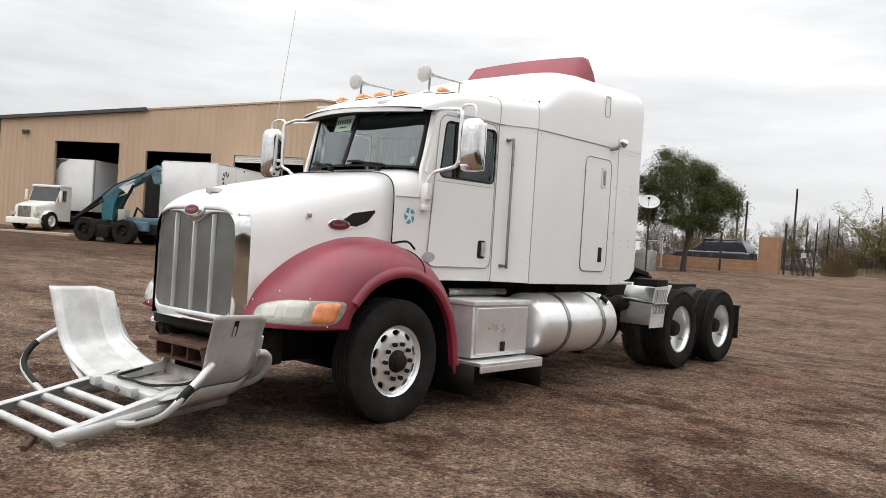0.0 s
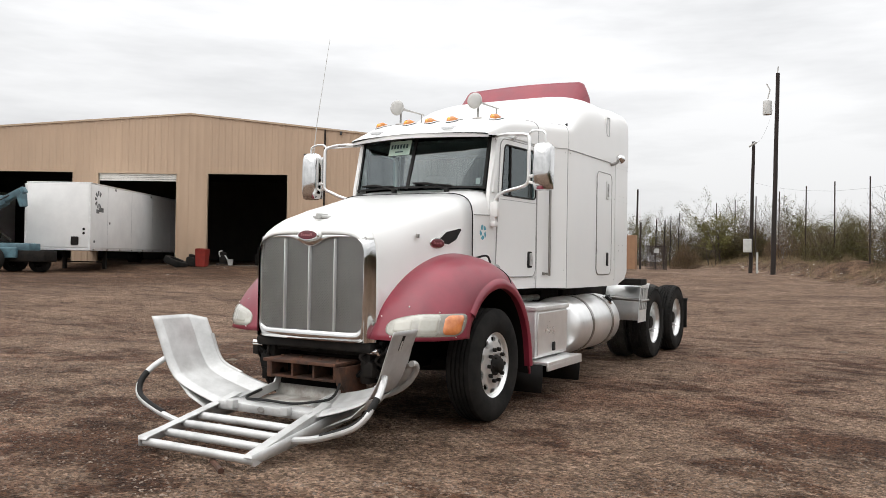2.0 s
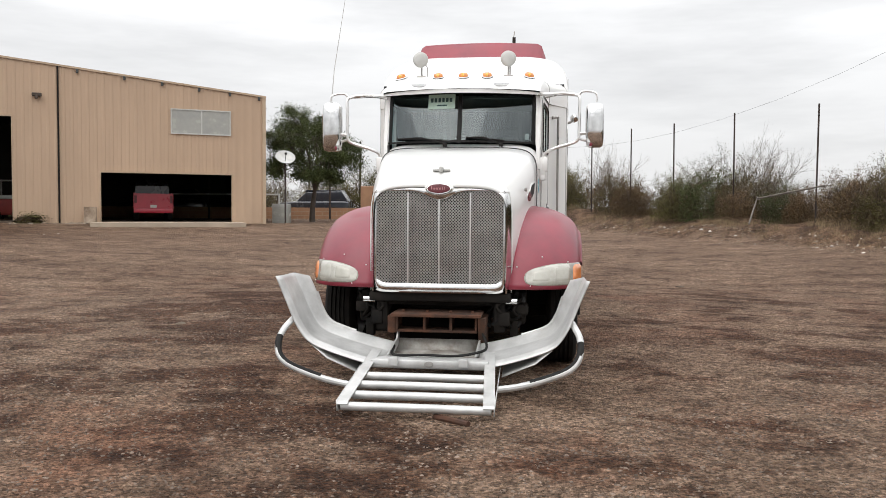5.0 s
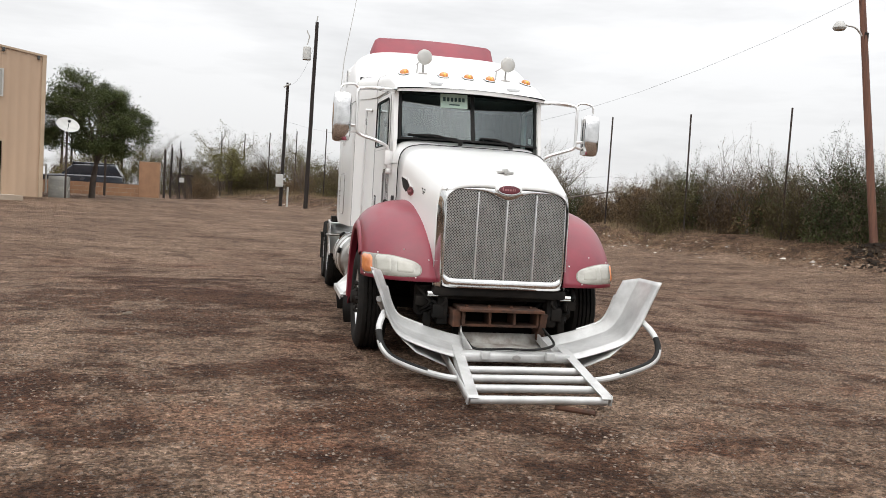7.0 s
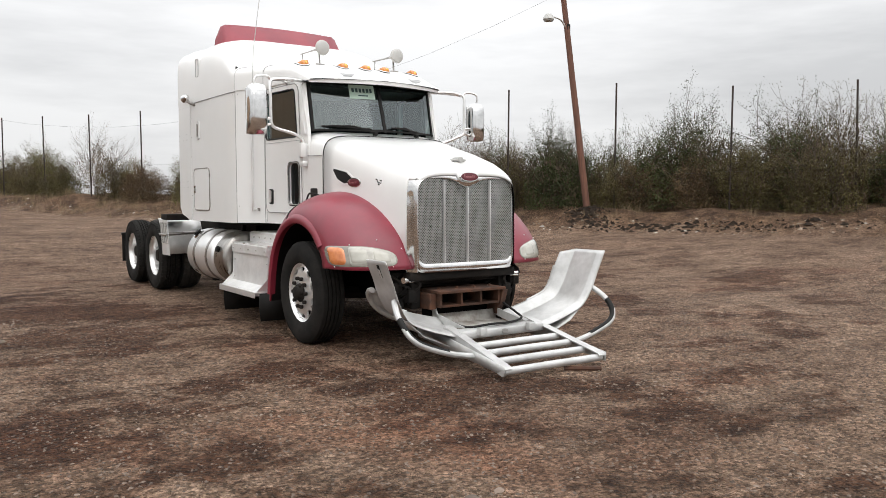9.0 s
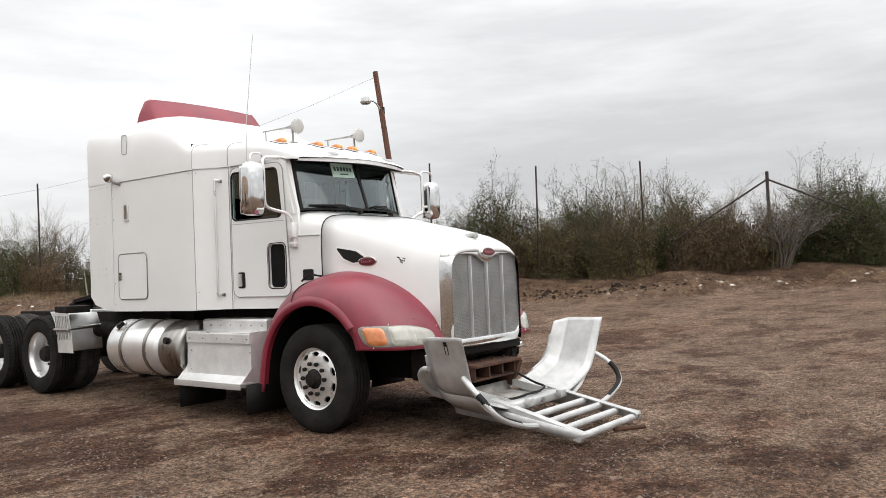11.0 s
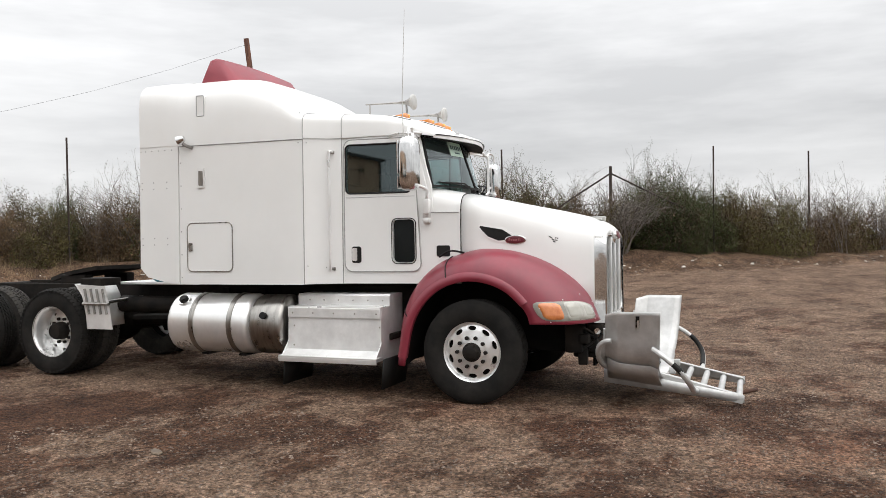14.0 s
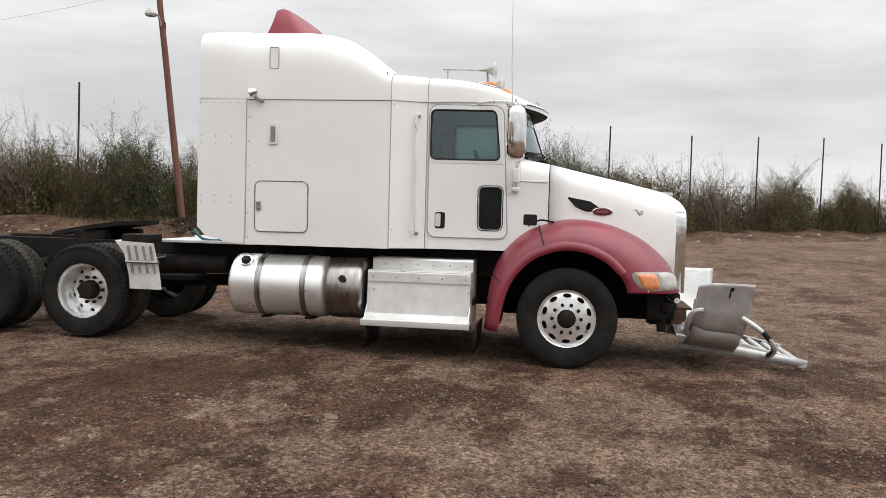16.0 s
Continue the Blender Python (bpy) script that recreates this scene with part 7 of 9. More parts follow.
# chassis
def chassis():
    root = new("chassis")
    root.parent = truck
    tagged(root, "greasy black frame rails")
    for k in BOTH:
        bm = bmesh.new()
        box(bm, k * 0.43 - 0.04, k * 0.43 + 0.04, -1.0, 7.25, 0.82, 1.09, 0.01)
        part("frame_rail", bm, FRAME, root, smooth=0)
        # front spring, axle stub, steering
        bm = bmesh.new()
        tube(bm, curve_pts([(k * 0.43, -0.75, 0.70), (k * 0.43, 0, 0.55), (k * 0.43, 0.75, 0.70)], 6), 0.04, 6)
        tube(bm, [(0.0, 0, 0.42), (k * 0.9, 0, 0.48)], 0.06, 8)
        part("front_spring", bm, FRAME, root)
        for y in (5.20, 6.50):
            bm = bmesh.new()
            tube(bm, [(0, y, 0.55), (k * 0.95, y, 0.55)], 0.11, 10)
            bmesh.ops.create_icosphere(bm, subdivisions=2, radius=0.24, matrix=Matrix.Translation((0, y, 0.56)))
            tube(bm, [(k * 0.5, y - 0.45, 0.8), (k * 0.5, y, 0.72), (k * 0.5, y + 0.35, 0.75)], 0.07, 8)
            part("rear_axle", bm, FRAME, root)
    for y in (3.6, 4.4, 5.0, 6.0, 7.2):
        bm = bmesh.new()
        box(bm, -0.39, 0.39, y, y + 0.12, 0.84, 1.07, 0.01)
        part("cross_member", bm, FRAME, root, smooth=0)
    # engine, gearbox and propshaft mass
    bm = bmesh.new()
    box(bm, -0.38, 0.38, -0.85, 0.5, 0.55, 1.3, 0.08)
    box(bm, -0.3, 0.3, 0.5, 1.7, 0.5, 1.0, 0.1)
    tube(bm, [(0, 1.7, 0.7), (0, 5.1, 0.6)], 0.07, 8)
    box(bm, -0.9, 0.9, 0.95, 3.3, 0.55, 0.62, 0.02)
    part("drivetrain", bm, FRAME, root, smooth=30)
    # radiator block and brackets under the grille
    bm = bmesh.new()
    box(bm, -0.55, 0.55, -1.05, -0.9, 0.62, 1.5, 0.02)
    box(bm, -0.60, 0.60, -1.15, -1.0, 0.66, 0.74, 0.02)
    for k in BOTH:
        box(bm, k * 0.62 - 0.10, k * 0.62 + 0.10, -0.98, -0.80, 0.46, 0.74, 0.03)
        box(bm, k * 0.50 - 0.05, k * 0.50 + 0.05, -1.08, -0.85, 0.40, 0.66, 0.02)
        tube(bm, curve_pts([(k * 0.58, -1.05, 0.70), (k * 0.48, -1.12, 0.62), (k * 0.60, -1.02, 0.50), (k * 0.52, -0.98, 0.42)], 5), 0.014, 6)
        tube(bm, curve_pts([(k * 0.72, -0.98, 0.72), (k * 0.62, -1.10, 0.60), (k * 0.70, -0.95, 0.50)], 5), 0.012, 6)
    part("radiator_support", bm, FRAME, root, smooth=30)
    for k in BOTH:
        bm = bmesh.new()
        tube(bm, [(k * 0.555, -1.10, 0.672), (k * 0.60, -1.10, 0.672), (k * 0.602, -1.10, 0.672), (k * 0.655, -1.11, 0.672)], 0.030, 12)
        part("tow_light", bm, CHROME, root, smooth=40)
    # rusty front cross member, a box with two pockets
    bm = bmesh.new()
    box(bm, -0.385, 0.365, -1.30, -0.94, 0.548, 0.575, 0.006)
    box(bm, -0.35, 0.33, -1.24, -0.94, 0.415, 0.437, 0.006)
    for x in (-0.35, -0.12, 0.10, 0.31):
        box(bm, x, x + 0.02, -1.25, -0.94, 0.437, 0.545)
    box(bm, 0.335, 0.40, -1.20, -0.9, 0.30, 0.545, 0.01)
    prism(bm, [(-1.29, 0.545), (-1.10, 0.545), (-1.10, 0.33), (-1.17, 0.32), (-1.24, 0.40)], lambda a, b, d: (d, a, b), 0.338, 0.395)
    box(bm, -0.43, -0.355, -1.20, -0.9, 0.40, 0.545, 0.01)
    part("front_cross_member", bm, RUST, root, "rusted steel cross member", smooth=0)
    # added black sheet that stands in for the shade inside the pockets
    bm = bmesh.new()
    box(bm, -0.40, 0.38, -1.04, -1.02, 0.30, 0.545)
    part("pocket_back", bm, WELL, root, smooth=0)
    rng = random.Random(7)
    for k in BOTH:
        for i in range(9):
            bm = bmesh.new()
            x0 = rng.uniform(0.46, 0.68)
            pts = [(k * (x0 + rng.uniform(-0.10, 0.10)), -1.04 + rng.uniform(-0.04, 0.16), 0.74 - 0.09 * j + rng.uniform(-0.03, 0.03)) for j in range(4)]
            tube(bm, curve_pts(pts, 5), rng.choice((0.008, 0.012, 0.018)), 6)
            part("hose", bm, BLACK, root)
        for x0, y0, z0, w0, h0 in ((0.54, -1.06, 0.52, 0.10, 0.12), (0.68, -1.0, 0.60, 0.12, 0.09), (0.62, -0.97, 0.42, 0.07, 0.16)):
            bm = bmesh.new()
            box(bm, k * x0 - w0 / 2, k * x0 + w0 / 2, y0 - 0.04, y0 + 0.05, z0 - h0 / 2, z0 + h0 / 2, 0.012)
            part("bracket", bm, FRAME, root)
    for x in (-0.3, -0.1, 0.1, 0.28):
        bm = bmesh.new()
        tube(bm, [(x, -1.15, 0.575), (x, -1.15, 0.592)], 0.014, 6)
        part("bolt", bm, RUST, root)
    # deck plate, fifth wheel, air lines
    bm = bmesh.new()
    box(bm, -0.80, 0.80, 3.42, 4.55, 1.10, 1.13, 0.005)
    part("deck_plate", bm, ALUDULL, root, "aluminium deck plate", smooth=0)
    for k in BOTH:
        bm = bmesh.new()
        box(bm, k * 1.03 - 0.16, k * 1.03 + 0.16, 4.44, 4.74, 1.10, 1.19, 0.01)
        part("rubber_block", bm, FRAME, root, smooth=0)
    bm = bmesh.new()
    outer = [(-0.46, 5.35), (0.46, 5.35), (0.48, 5.75), (0.36, 6.05), (0.12, 6.45), (0.05, 6.1), (0.03, 5.9), (-0.03, 5.9), (-0.05, 6.1), (-0.12, 6.45), (-0.36, 6.05), (-0.48, 5.75)]
    prism(bm, outer, lambda a, b, d: (a, b - 0.15, d - 0.15 * (b - 5.75)), 1.20, 1.25)
    box(bm, -0.45, -0.3, 5.4, 5.8, 1.08, 1.20, 0.02)
    box(bm, 0.3, 0.45, 5.4, 5.8, 1.08, 1.20, 0.02)
    part("fifth_wheel", bm, FRAME, root, "greasy black fifth wheel coupling", smooth=20)
    for x, c in ((-0.72, TEAL), (-0.25, TEAL), (-0.18, FRAME), (-0.12, RUST)):
        bm = bmesh.new()
        pts = [(x + 0.03 * math.cos(i * 0.9), 3.5 + 0.05 * i, 1.20 + 0.10 * math.sin(i * 0.55) + 0.03 * math.sin(i * 0.9)) for i in range(14)]
        tube(bm, curve_pts(pts, 3), 0.018, 6)
        part("air_hose", bm, c, root, "coiled air hose")
    for k in BOTH:
        bm = bmesh.new()
        tube(bm, [(k * 0.66, 3.75, 0.86), (k * 0.66, 4.6, 0.86)], 0.10, 14)
        part("air_tank", bm, FRAME, root, smooth=50)
        # rear mud flaps
        bm = bmesh.new()
        box(bm, k * 0.93 - 0.29, k * 0.93 + 0.29, 7.05, 7.065, 0.36, 0.80, 0.004)
        box(bm, k * 0.93 - 0.30, k * 0.93 + 0.30, 7.03, 7.08, 0.80, 0.84, 0.004)
        part("mud_flap", bm, BLACK, root, smooth=0)


chassis()


# wheels
def tyre_mesh(bm, r, w, lugs):
    h = w / 2
    prof = [(0.288, -h * 0.80), (0.315, -h * 0.93), (0.37, -h * 1.0), (0.43, -h * 0.985), (r - 0.035, -h * 0.90), (r - 0.012, -h * 0.80)]
    g = 0.016
    prof += [(r, -h * 0.72)]
    for c in (-0.42, -0.14, 0.14, 0.42):
        prof += [(r + 0.002, h * c - 0.008), (r - g, h * c - 0.005), (r - g, h * c + 0.005), (r + 0.002, h * c + 0.008)]
    prof += [(r, h * 0.72), (r - 0.012, h * 0.80), (r - 0.035, h * 0.90), (0.43, h * 0.985), (0.37, h * 1.0), (0.315, h * 0.93), (0.288, h * 0.80)]
    revolve(bm, prof, 72, True)
    if lugs:
        n = 54
        for k in range(n):
            a = 2 * math.pi * k / n
            for row, x0, x1, sh in ((0, -0.98, -0.46, 0.0), (1, -0.38, -0.18, 0.5), (2, -0.10, 0.10, 0.0), (3, 0.18, 0.38, 0.5), (4, 0.46, 0.98, 0.0)):
                b = a + sh * 2 * math.pi / n
                pts = []
                for rr in (r - 0.012, r + 0.012):
                    for x, q in ((x0, -0.34), (x1, -0.34), (x1, 0.34), (x0, 0.34)):
                        t = b + q * 2 * math.pi / n + 0.03 * math.copysign(1, x)
                        rad = rr - (0.028 if abs(x) > 0.9 else 0)
                        pts.append(bm.verts.new((x * h, rad * math.cos(t), rad * math.sin(t))))
                for q in ((4, 5, 6, 7), (0, 1, 5, 4), (1, 2, 6, 5), (2, 3, 7, 6), (3, 0, 4, 7)):
                    bm.faces.new([pts[i] for i in q])
    return bm


def disc_wheel(outward):
    """Aluminium disc with ten hand holes; outward is +1 for a proud disc, -1 for a deep dish. Local +x faces out."""
    holes = []
    for k in range(10):
        a = 2 * math.pi * (k + 0.5) / 10
        c, rad, tan = (0.228, 0.022, 0.043) if outward > 0 else (0.230, 0.020, 0.026)
        holes.append([((c + rad * math.cos(t)) * math.cos(a) - tan * math.sin(t) * math.sin(a), (c + rad * math.cos(t)) * math.sin(a) + tan * math.sin(t) * math.cos(a)) for t in [2 * math.pi * i / 12 for i in range(12)]])
    ring = [(0.268 * math.cos(2 * math.pi * i / 48), 0.268 * math.sin(2 * math.pi * i / 48)) for i in range(48)]
    mid = [(0.09 * math.cos(2 * math.pi * i / 24), 0.09 * math.sin(2 * math.pi * i / 24)) for i in range(24)]

    def dish(r):
        return lerp_table([(0.0, 0.0), (0.17, 0.0), (0.19, -0.010), (0.25, -0.030), (0.27, -0.040)], r)
    bm = bmesh.new()
    holed(bm, ring, [mid, *holes], lambda a, b, d: (dish(math.hypot(a, b)) + d, a, b), -0.02)
    return bm


def make_wheel(name, front, at, k, label):
    root = new(name)
    root.parent = truck
    root.matrix_basis = pose(*at) @ (pose(0, 0, 0) if k > 0 else pose(0, 0, 0, 0, 0, 180))
    tagged(root, label)
    if front:
        bm = tyre_mesh(bmesh.new(), 0.497, 0.285, False)
        part("tyre", bm, RUBBER, root, "black ribbed steer tyre", smooth=35)
        bm = disc_wheel(1)
        ob = part("disc", bm, ALU, root, "polished aluminium disc with ten oval holes", smooth=35)
        ob.matrix_basis = pose(0.115, 0, 0)
        bm = bmesh.new()
        revolve(bm, [(0.262, 0.06), (0.266, 0.090), (0.280, 0.105), (0.296, 0.118), (0.302, 0.118), (0.302, 0.100), (0.288, 0.085), (0.285, -0.11)], 56)
        part("rim", bm, ALU, root, smooth=40)
        bm = bmesh.new()
        revolve(bm, [(0.26, 0.03), (0.12, 0.02), (0.001, 0.02)], 32)
        part("brake_drum", bm, FRAME, root)
        bm = bmesh.new()
        revolve(bm, [(0.092, 0.09), (0.092, 0.125), (0.078, 0.135), (0.066, 0.15), (0.062, 0.172), (0.050, 0.180), (0.001, 0.182)], 28)
        part("hub", bm, FRAME, root, "oily black hub cap", smooth=40)
        for i in range(6):
            a = 2 * math.pi * i / 6
            bm = bmesh.new()
            tube(bm, [(0.13, 0.075 * math.cos(a), 0.075 * math.sin(a)), (0.148, 0.075 * math.cos(a), 0.075 * math.sin(a))], 0.010, 6)
            part("hub_bolt", bm, FRAME, root)
        nx, nr = 0.115, 0.142
    else:
        for x in (0.0, -0.335):
            bm = tyre_mesh(bmesh.new(), 0.498, 0.27, True)
            ob = part("tyre", bm, TREAD if x < 0 else RUBBER, root, "black lugged drive tyre", smooth=35)
            ob.matrix_basis = pose(x, 0, 0, 17 if x < 0 else 0)
        bm = disc_wheel(-1)
        ob = part("disc", bm, ALU, root, "deep-dished aluminium disc", smooth=35)
        ob.matrix_basis = pose(-0.055, 0, 0)
        bm = bmesh.new()
        revolve(bm, [(0.258, -0.10), (0.262, -0.04), (0.265, 0.04), (0.276, 0.085), (0.292, 0.112), (0.300, 0.114), (0.302, 0.108), (0.290, 0.08), (0.286, -0.11)], 56)
        part("rim", bm, ALU, root, smooth=40)
        bm = bmesh.new()
        revolve(bm, [(0.27, -0.10), (0.12, -0.10), (0.001, -0.10)], 32)
        part("brake_drum", bm, FRAME, root)
        bm = bmesh.new()
        revolve(bm, [(0.105, -0.06), (0.105, -0.02), (0.098, 0.045), (0.085, 0.06), (0.080, 0.075), (0.001, 0.078)], 28)
        part("hub", bm, FRAME, root, "greasy drive hub", smooth=40)
        nx, nr = -0.055, 0.142
    bm = bmesh.new()
    tube(bm, [(0, 0, 0), (0.012, 0, 0), (0.013, 0, 0), (0.030, 0, 0)], 0.0185, 6)
    first = None
    for i in range(10):
        a = 2 * math.pi * i / 10
        if first is None:
            first = part("nut", bm, FRAME, root, smooth=20)
            ob = first
        else:
            ob = new("nut", first.data)
            ob.parent = root
        ob.matrix_basis = pose(nx, nr * math.cos(a), nr * math.sin(a))
    return root


wf = make_wheel("front_wheel", True, (1.035, 0, 0.495), 1, "front wheel with polished aluminium disc")
copy_thing(wf, pose(-1.035, 0, 0.495) @ pose(0, 0, 0, 0, 0, 180))
wr = make_wheel("rear_wheel", False, (1.065, 5.20, 0.558), 1, "dual rear drive wheel with dished aluminium rim")
for k, y in ((1, 6.50), (-1, 5.20), (-1, 6.50)):
    copy_thing(wr, pose(k * 1.065, y, 0.558) @ (pose(0, 0, 0) if k > 0 else pose(0, 0, 0, 0, 0, 180)))


# quarter fenders ahead of the drive tyres
def quarter_fender(k):
    bm = bmesh.new()
    rows = []
    for y, z in [(4.80, 1.12), (4.74, 1.07), (4.69, 0.98), (4.655, 0.86), (4.635, 0.74), (4.625, 0.61)]:
        rows.append([(k * x, y, z) for x in (0.62, 0.8, 1.0, 1.215)])
    grid(bm, rows)
    q = thicken(part("quarter_fender", bm, ALUDULL, truck, "aluminium quarter fender", smooth=50), 0.006)
    bm = bmesh.new()
    loop = [(4.80, 1.12), (4.69, 0.98), (4.635, 0.74), (4.625, 0.61), (4.26, 0.61), (4.30, 0.86), (4.36, 1.10)]
    prism(bm, loop, lambda a, b, d: (k * d, a, b), 1.205, 1.212)
    part("side_plate", bm, ALUDULL, q, "dull aluminium side plate", smooth=0)
    for i in range(4):
        y = 4.36 + 0.085 * i
        bm = bmesh.new()
        tube(bm, [(k * 1.222, y - 0.03, 0.78), (k * 1.222, y, 0.92), (k * 1.222, y + 0.03, 1.07)], 0.014, 8)
        part("rib", bm, STAIN, q)
    bm = bmesh.new()
    tube(bm, [(k * 1.235, 4.28, 0.90), (k * 1.235, 4.66, 0.90)], 0.017, 8)
    tube(bm, [(k * 0.46, 4.48, 0.93), (k * 1.235, 4.48, 0.90)], 0.022, 8)
    part("support_bar", bm, STAIN, q)


for k in BOTH:
    quarter_fender(k)


# fuel tanks
def fuel_tank(k, y0, y1, y2):
    root = new("fuel_tank")
    root.parent = truck
    tagged(root, "round polished aluminium fuel tank with steel straps")
    cx, cz, r = k * 0.875, 0.69, 0.325

    def drum(a, b, r, dome):
        prof = [(0.001, a - dome), (r * 0.5, a - dome * 0.8), (r * 0.85, a - dome * 0.2), (r * 0.97, a + 0.015), (r, a + 0.045), (r, b - 0.045), (r * 0.97, b - 0.015), (r * 0.85, b + dome * 0.2), (r * 0.5, b + dome * 0.8), (0.001, b + dome)]
        bm = bmesh.new()
        rows = []
        for i in range(41):
            t = 2 * math.pi * i / 40
            rows.append([(cx + q * math.cos(t), y, cz + q * math.sin(t)) for q, y in prof])
        grid(bm, rows)
        bmesh.ops.remove_doubles(bm, verts=bm.verts, dist=1e-4)
        return bm
    part("tank", drum(y0, y1, r, 0.05), ALU, root, "polished aluminium tank", smooth=60)
    if y2:
        part("end_tank", drum(y2, y0 - 0.03, r * 0.985, 0.0), STAIN, root, "darker satin steel tank", smooth=60)
        bm = bmesh.new()
        tube(bm, [(cx + k * 0.30, y2 + 0.20, 0.80), (cx + k * 0.338, y2 + 0.20, 0.81)], 0.036, 14)
        part("tank_cap", bm, BLACK, root)
    span = y1 - y0
    for f in (0.20, 0.68) if k < 0 else (0.30, 0.78):
        y = y0 + span * f
        bm = bmesh.new()
        rows = []
        for i in range(29):
            t = math.pi * (-0.62 + 1.24 * i / 28)
            if k < 0:
                t = math.pi - t
            rows.append([(cx + q * math.cos(t), yy, cz + q * math.sin(t)) for q, yy in ((r + 0.001, y - 0.030), (r + 0.009, y - 0.028), (r + 0.009, y + 0.028), (r + 0.001, y + 0.030))])
        grid(bm, rows)
        part("strap", bm, STAIN, root, "dark steel strap", smooth=40)
        bm = bmesh.new()
        box(bm, k * 0.50, k * 0.56, y - 0.05, y + 0.05, 0.40, 1.06, 0.01)
        box(bm, min(k * 0.5, k * 0.95), max(k * 0.5, k * 0.95), y - 0.05, y + 0.05, 0.335, 0.36, 0.01)
        part("hanger", bm, FRAME, root, smooth=0)
    y = y1 - 0.16
    bm = bmesh.new()
    d = Vector((k * 0.62, 0, 0.78)).normalized()
    p = Vector((cx, y, cz)) + d * r
    tube(bm, [p - d * 0.02, p + d * 0.03], 0.05, 16)
    tube(bm, [p + d * 0.03, p + d * 0.042], 0.040, 10)
    part("filler_cap", bm, BLACK, root)
    bm = bmesh.new()
    tube(bm, [p - d * 0.01, p + d * 0.015], 0.075, 18)
    part("filler_neck", bm, CHROME, root)


fuel_tank(-1, 2.51, 3.53, 2.085)
fuel_tank(1, 2.05, 3.52, 0)


# right-hand step box
def step_box():
    root = new("step_box")
    root.parent = truck
    tagged(root, "folded aluminium step box with three treads")
    side_loop = [(-0.55, 1.02), (-0.86, 1.02), (-0.88, 1.00), (-0.88, 0.90), (-1.05, 0.895), (-1.075, 0.88), (-1.085, 0.80), (-1.10, 0.46), (-1.20, 0.42), (-1.235, 0.40), (-1.235, 0.365), (-0.55, 0.365)]
    bm = bmesh.new()
    prism(bm, side_loop, lambda a, b, d: (a, d, b), 0.985, 2.03)
    part("shell", bm, ALUDULL, root, "dull aluminium shell", smooth=15)
    bm = bmesh.new()
    box(bm, -1.255, -1.08, 0.955, 2.075, 0.385, 0.41, 0.008)
    box(bm, -1.255, -1.245, 0.955, 2.075, 0.345, 0.39, 0.004)
    part("lower_tread", bm, ALU, root, "bright lower tread", smooth=20)
    bm = bmesh.new()
    box(bm, -1.095, -0.86, 0.975, 2.04, 0.885, 0.905, 0.006)
    part("upper_tread", bm, ALU, root, smooth=20)
    bm = bmesh.new()
    box(bm, -1.108, -1.06, 0.978, 2.037, 0.785, 0.888, 0.006)
    part("lid_flange", bm, ALUDULL, root, "riveted lid flange", smooth=20)
    for y in (0.968, 2.038):
        bm = bmesh.new()
        prism(bm, [(-1.09, 0.41), (-1.225, 0.41), (-1.115, 0.52), (-1.09, 0.56)], lambda a, b, d: (a, d, b), y, y + 0.008)
        part("gusset", bm, ALU, root, smooth=0)
    for y in (0.973, 2.03):
        bm = bmesh.new()
        prism(bm, [(a * 1.002, b) for a, b in side_loop], lambda a, b, d: (a, d, b), y, y + 0.012)
        part("end_plate", bm, ALUDULL, root, smooth=0)
    first = None
    for z, x, ys in ((0.955, -0.882, [1.05 + 0.17 * i for i in range(6)]), (0.835, -1.109, [1.02 + 0.24 * i for i in range(5)]), (0.50, -1.099, [0.99, 1.97]), (0.70, -1.091, [0.99, 1.97])):
        for y in ys:
            if first is None:
                bm = bmesh.new()
                bmesh.ops.create_icosphere(bm, subdivisions=1, radius=0.010)
                first = part("rivet", bm, STAIN, root)
                ob = first
            else:
                ob = new("rivet", first.data)
                ob.parent = root
            ob.matrix_basis = pose(x, y, z)
    for y in (0.90, 2.02):
        bm = bmesh.new()
        grid(bm, [[(-0.62, y, 0.40), (-1.22, y, 0.40)], [(-0.62, y + 0.01, 0.24), (-1.22, y + 0.01, 0.24)], [(-0.62, y + 0.03, 0.10), (-1.20, y + 0.03, 0.10)]])
        thicken(part("mud_flap", bm, BLACK, root, "black rubber flap", smooth=40), 0.012)


step_box()


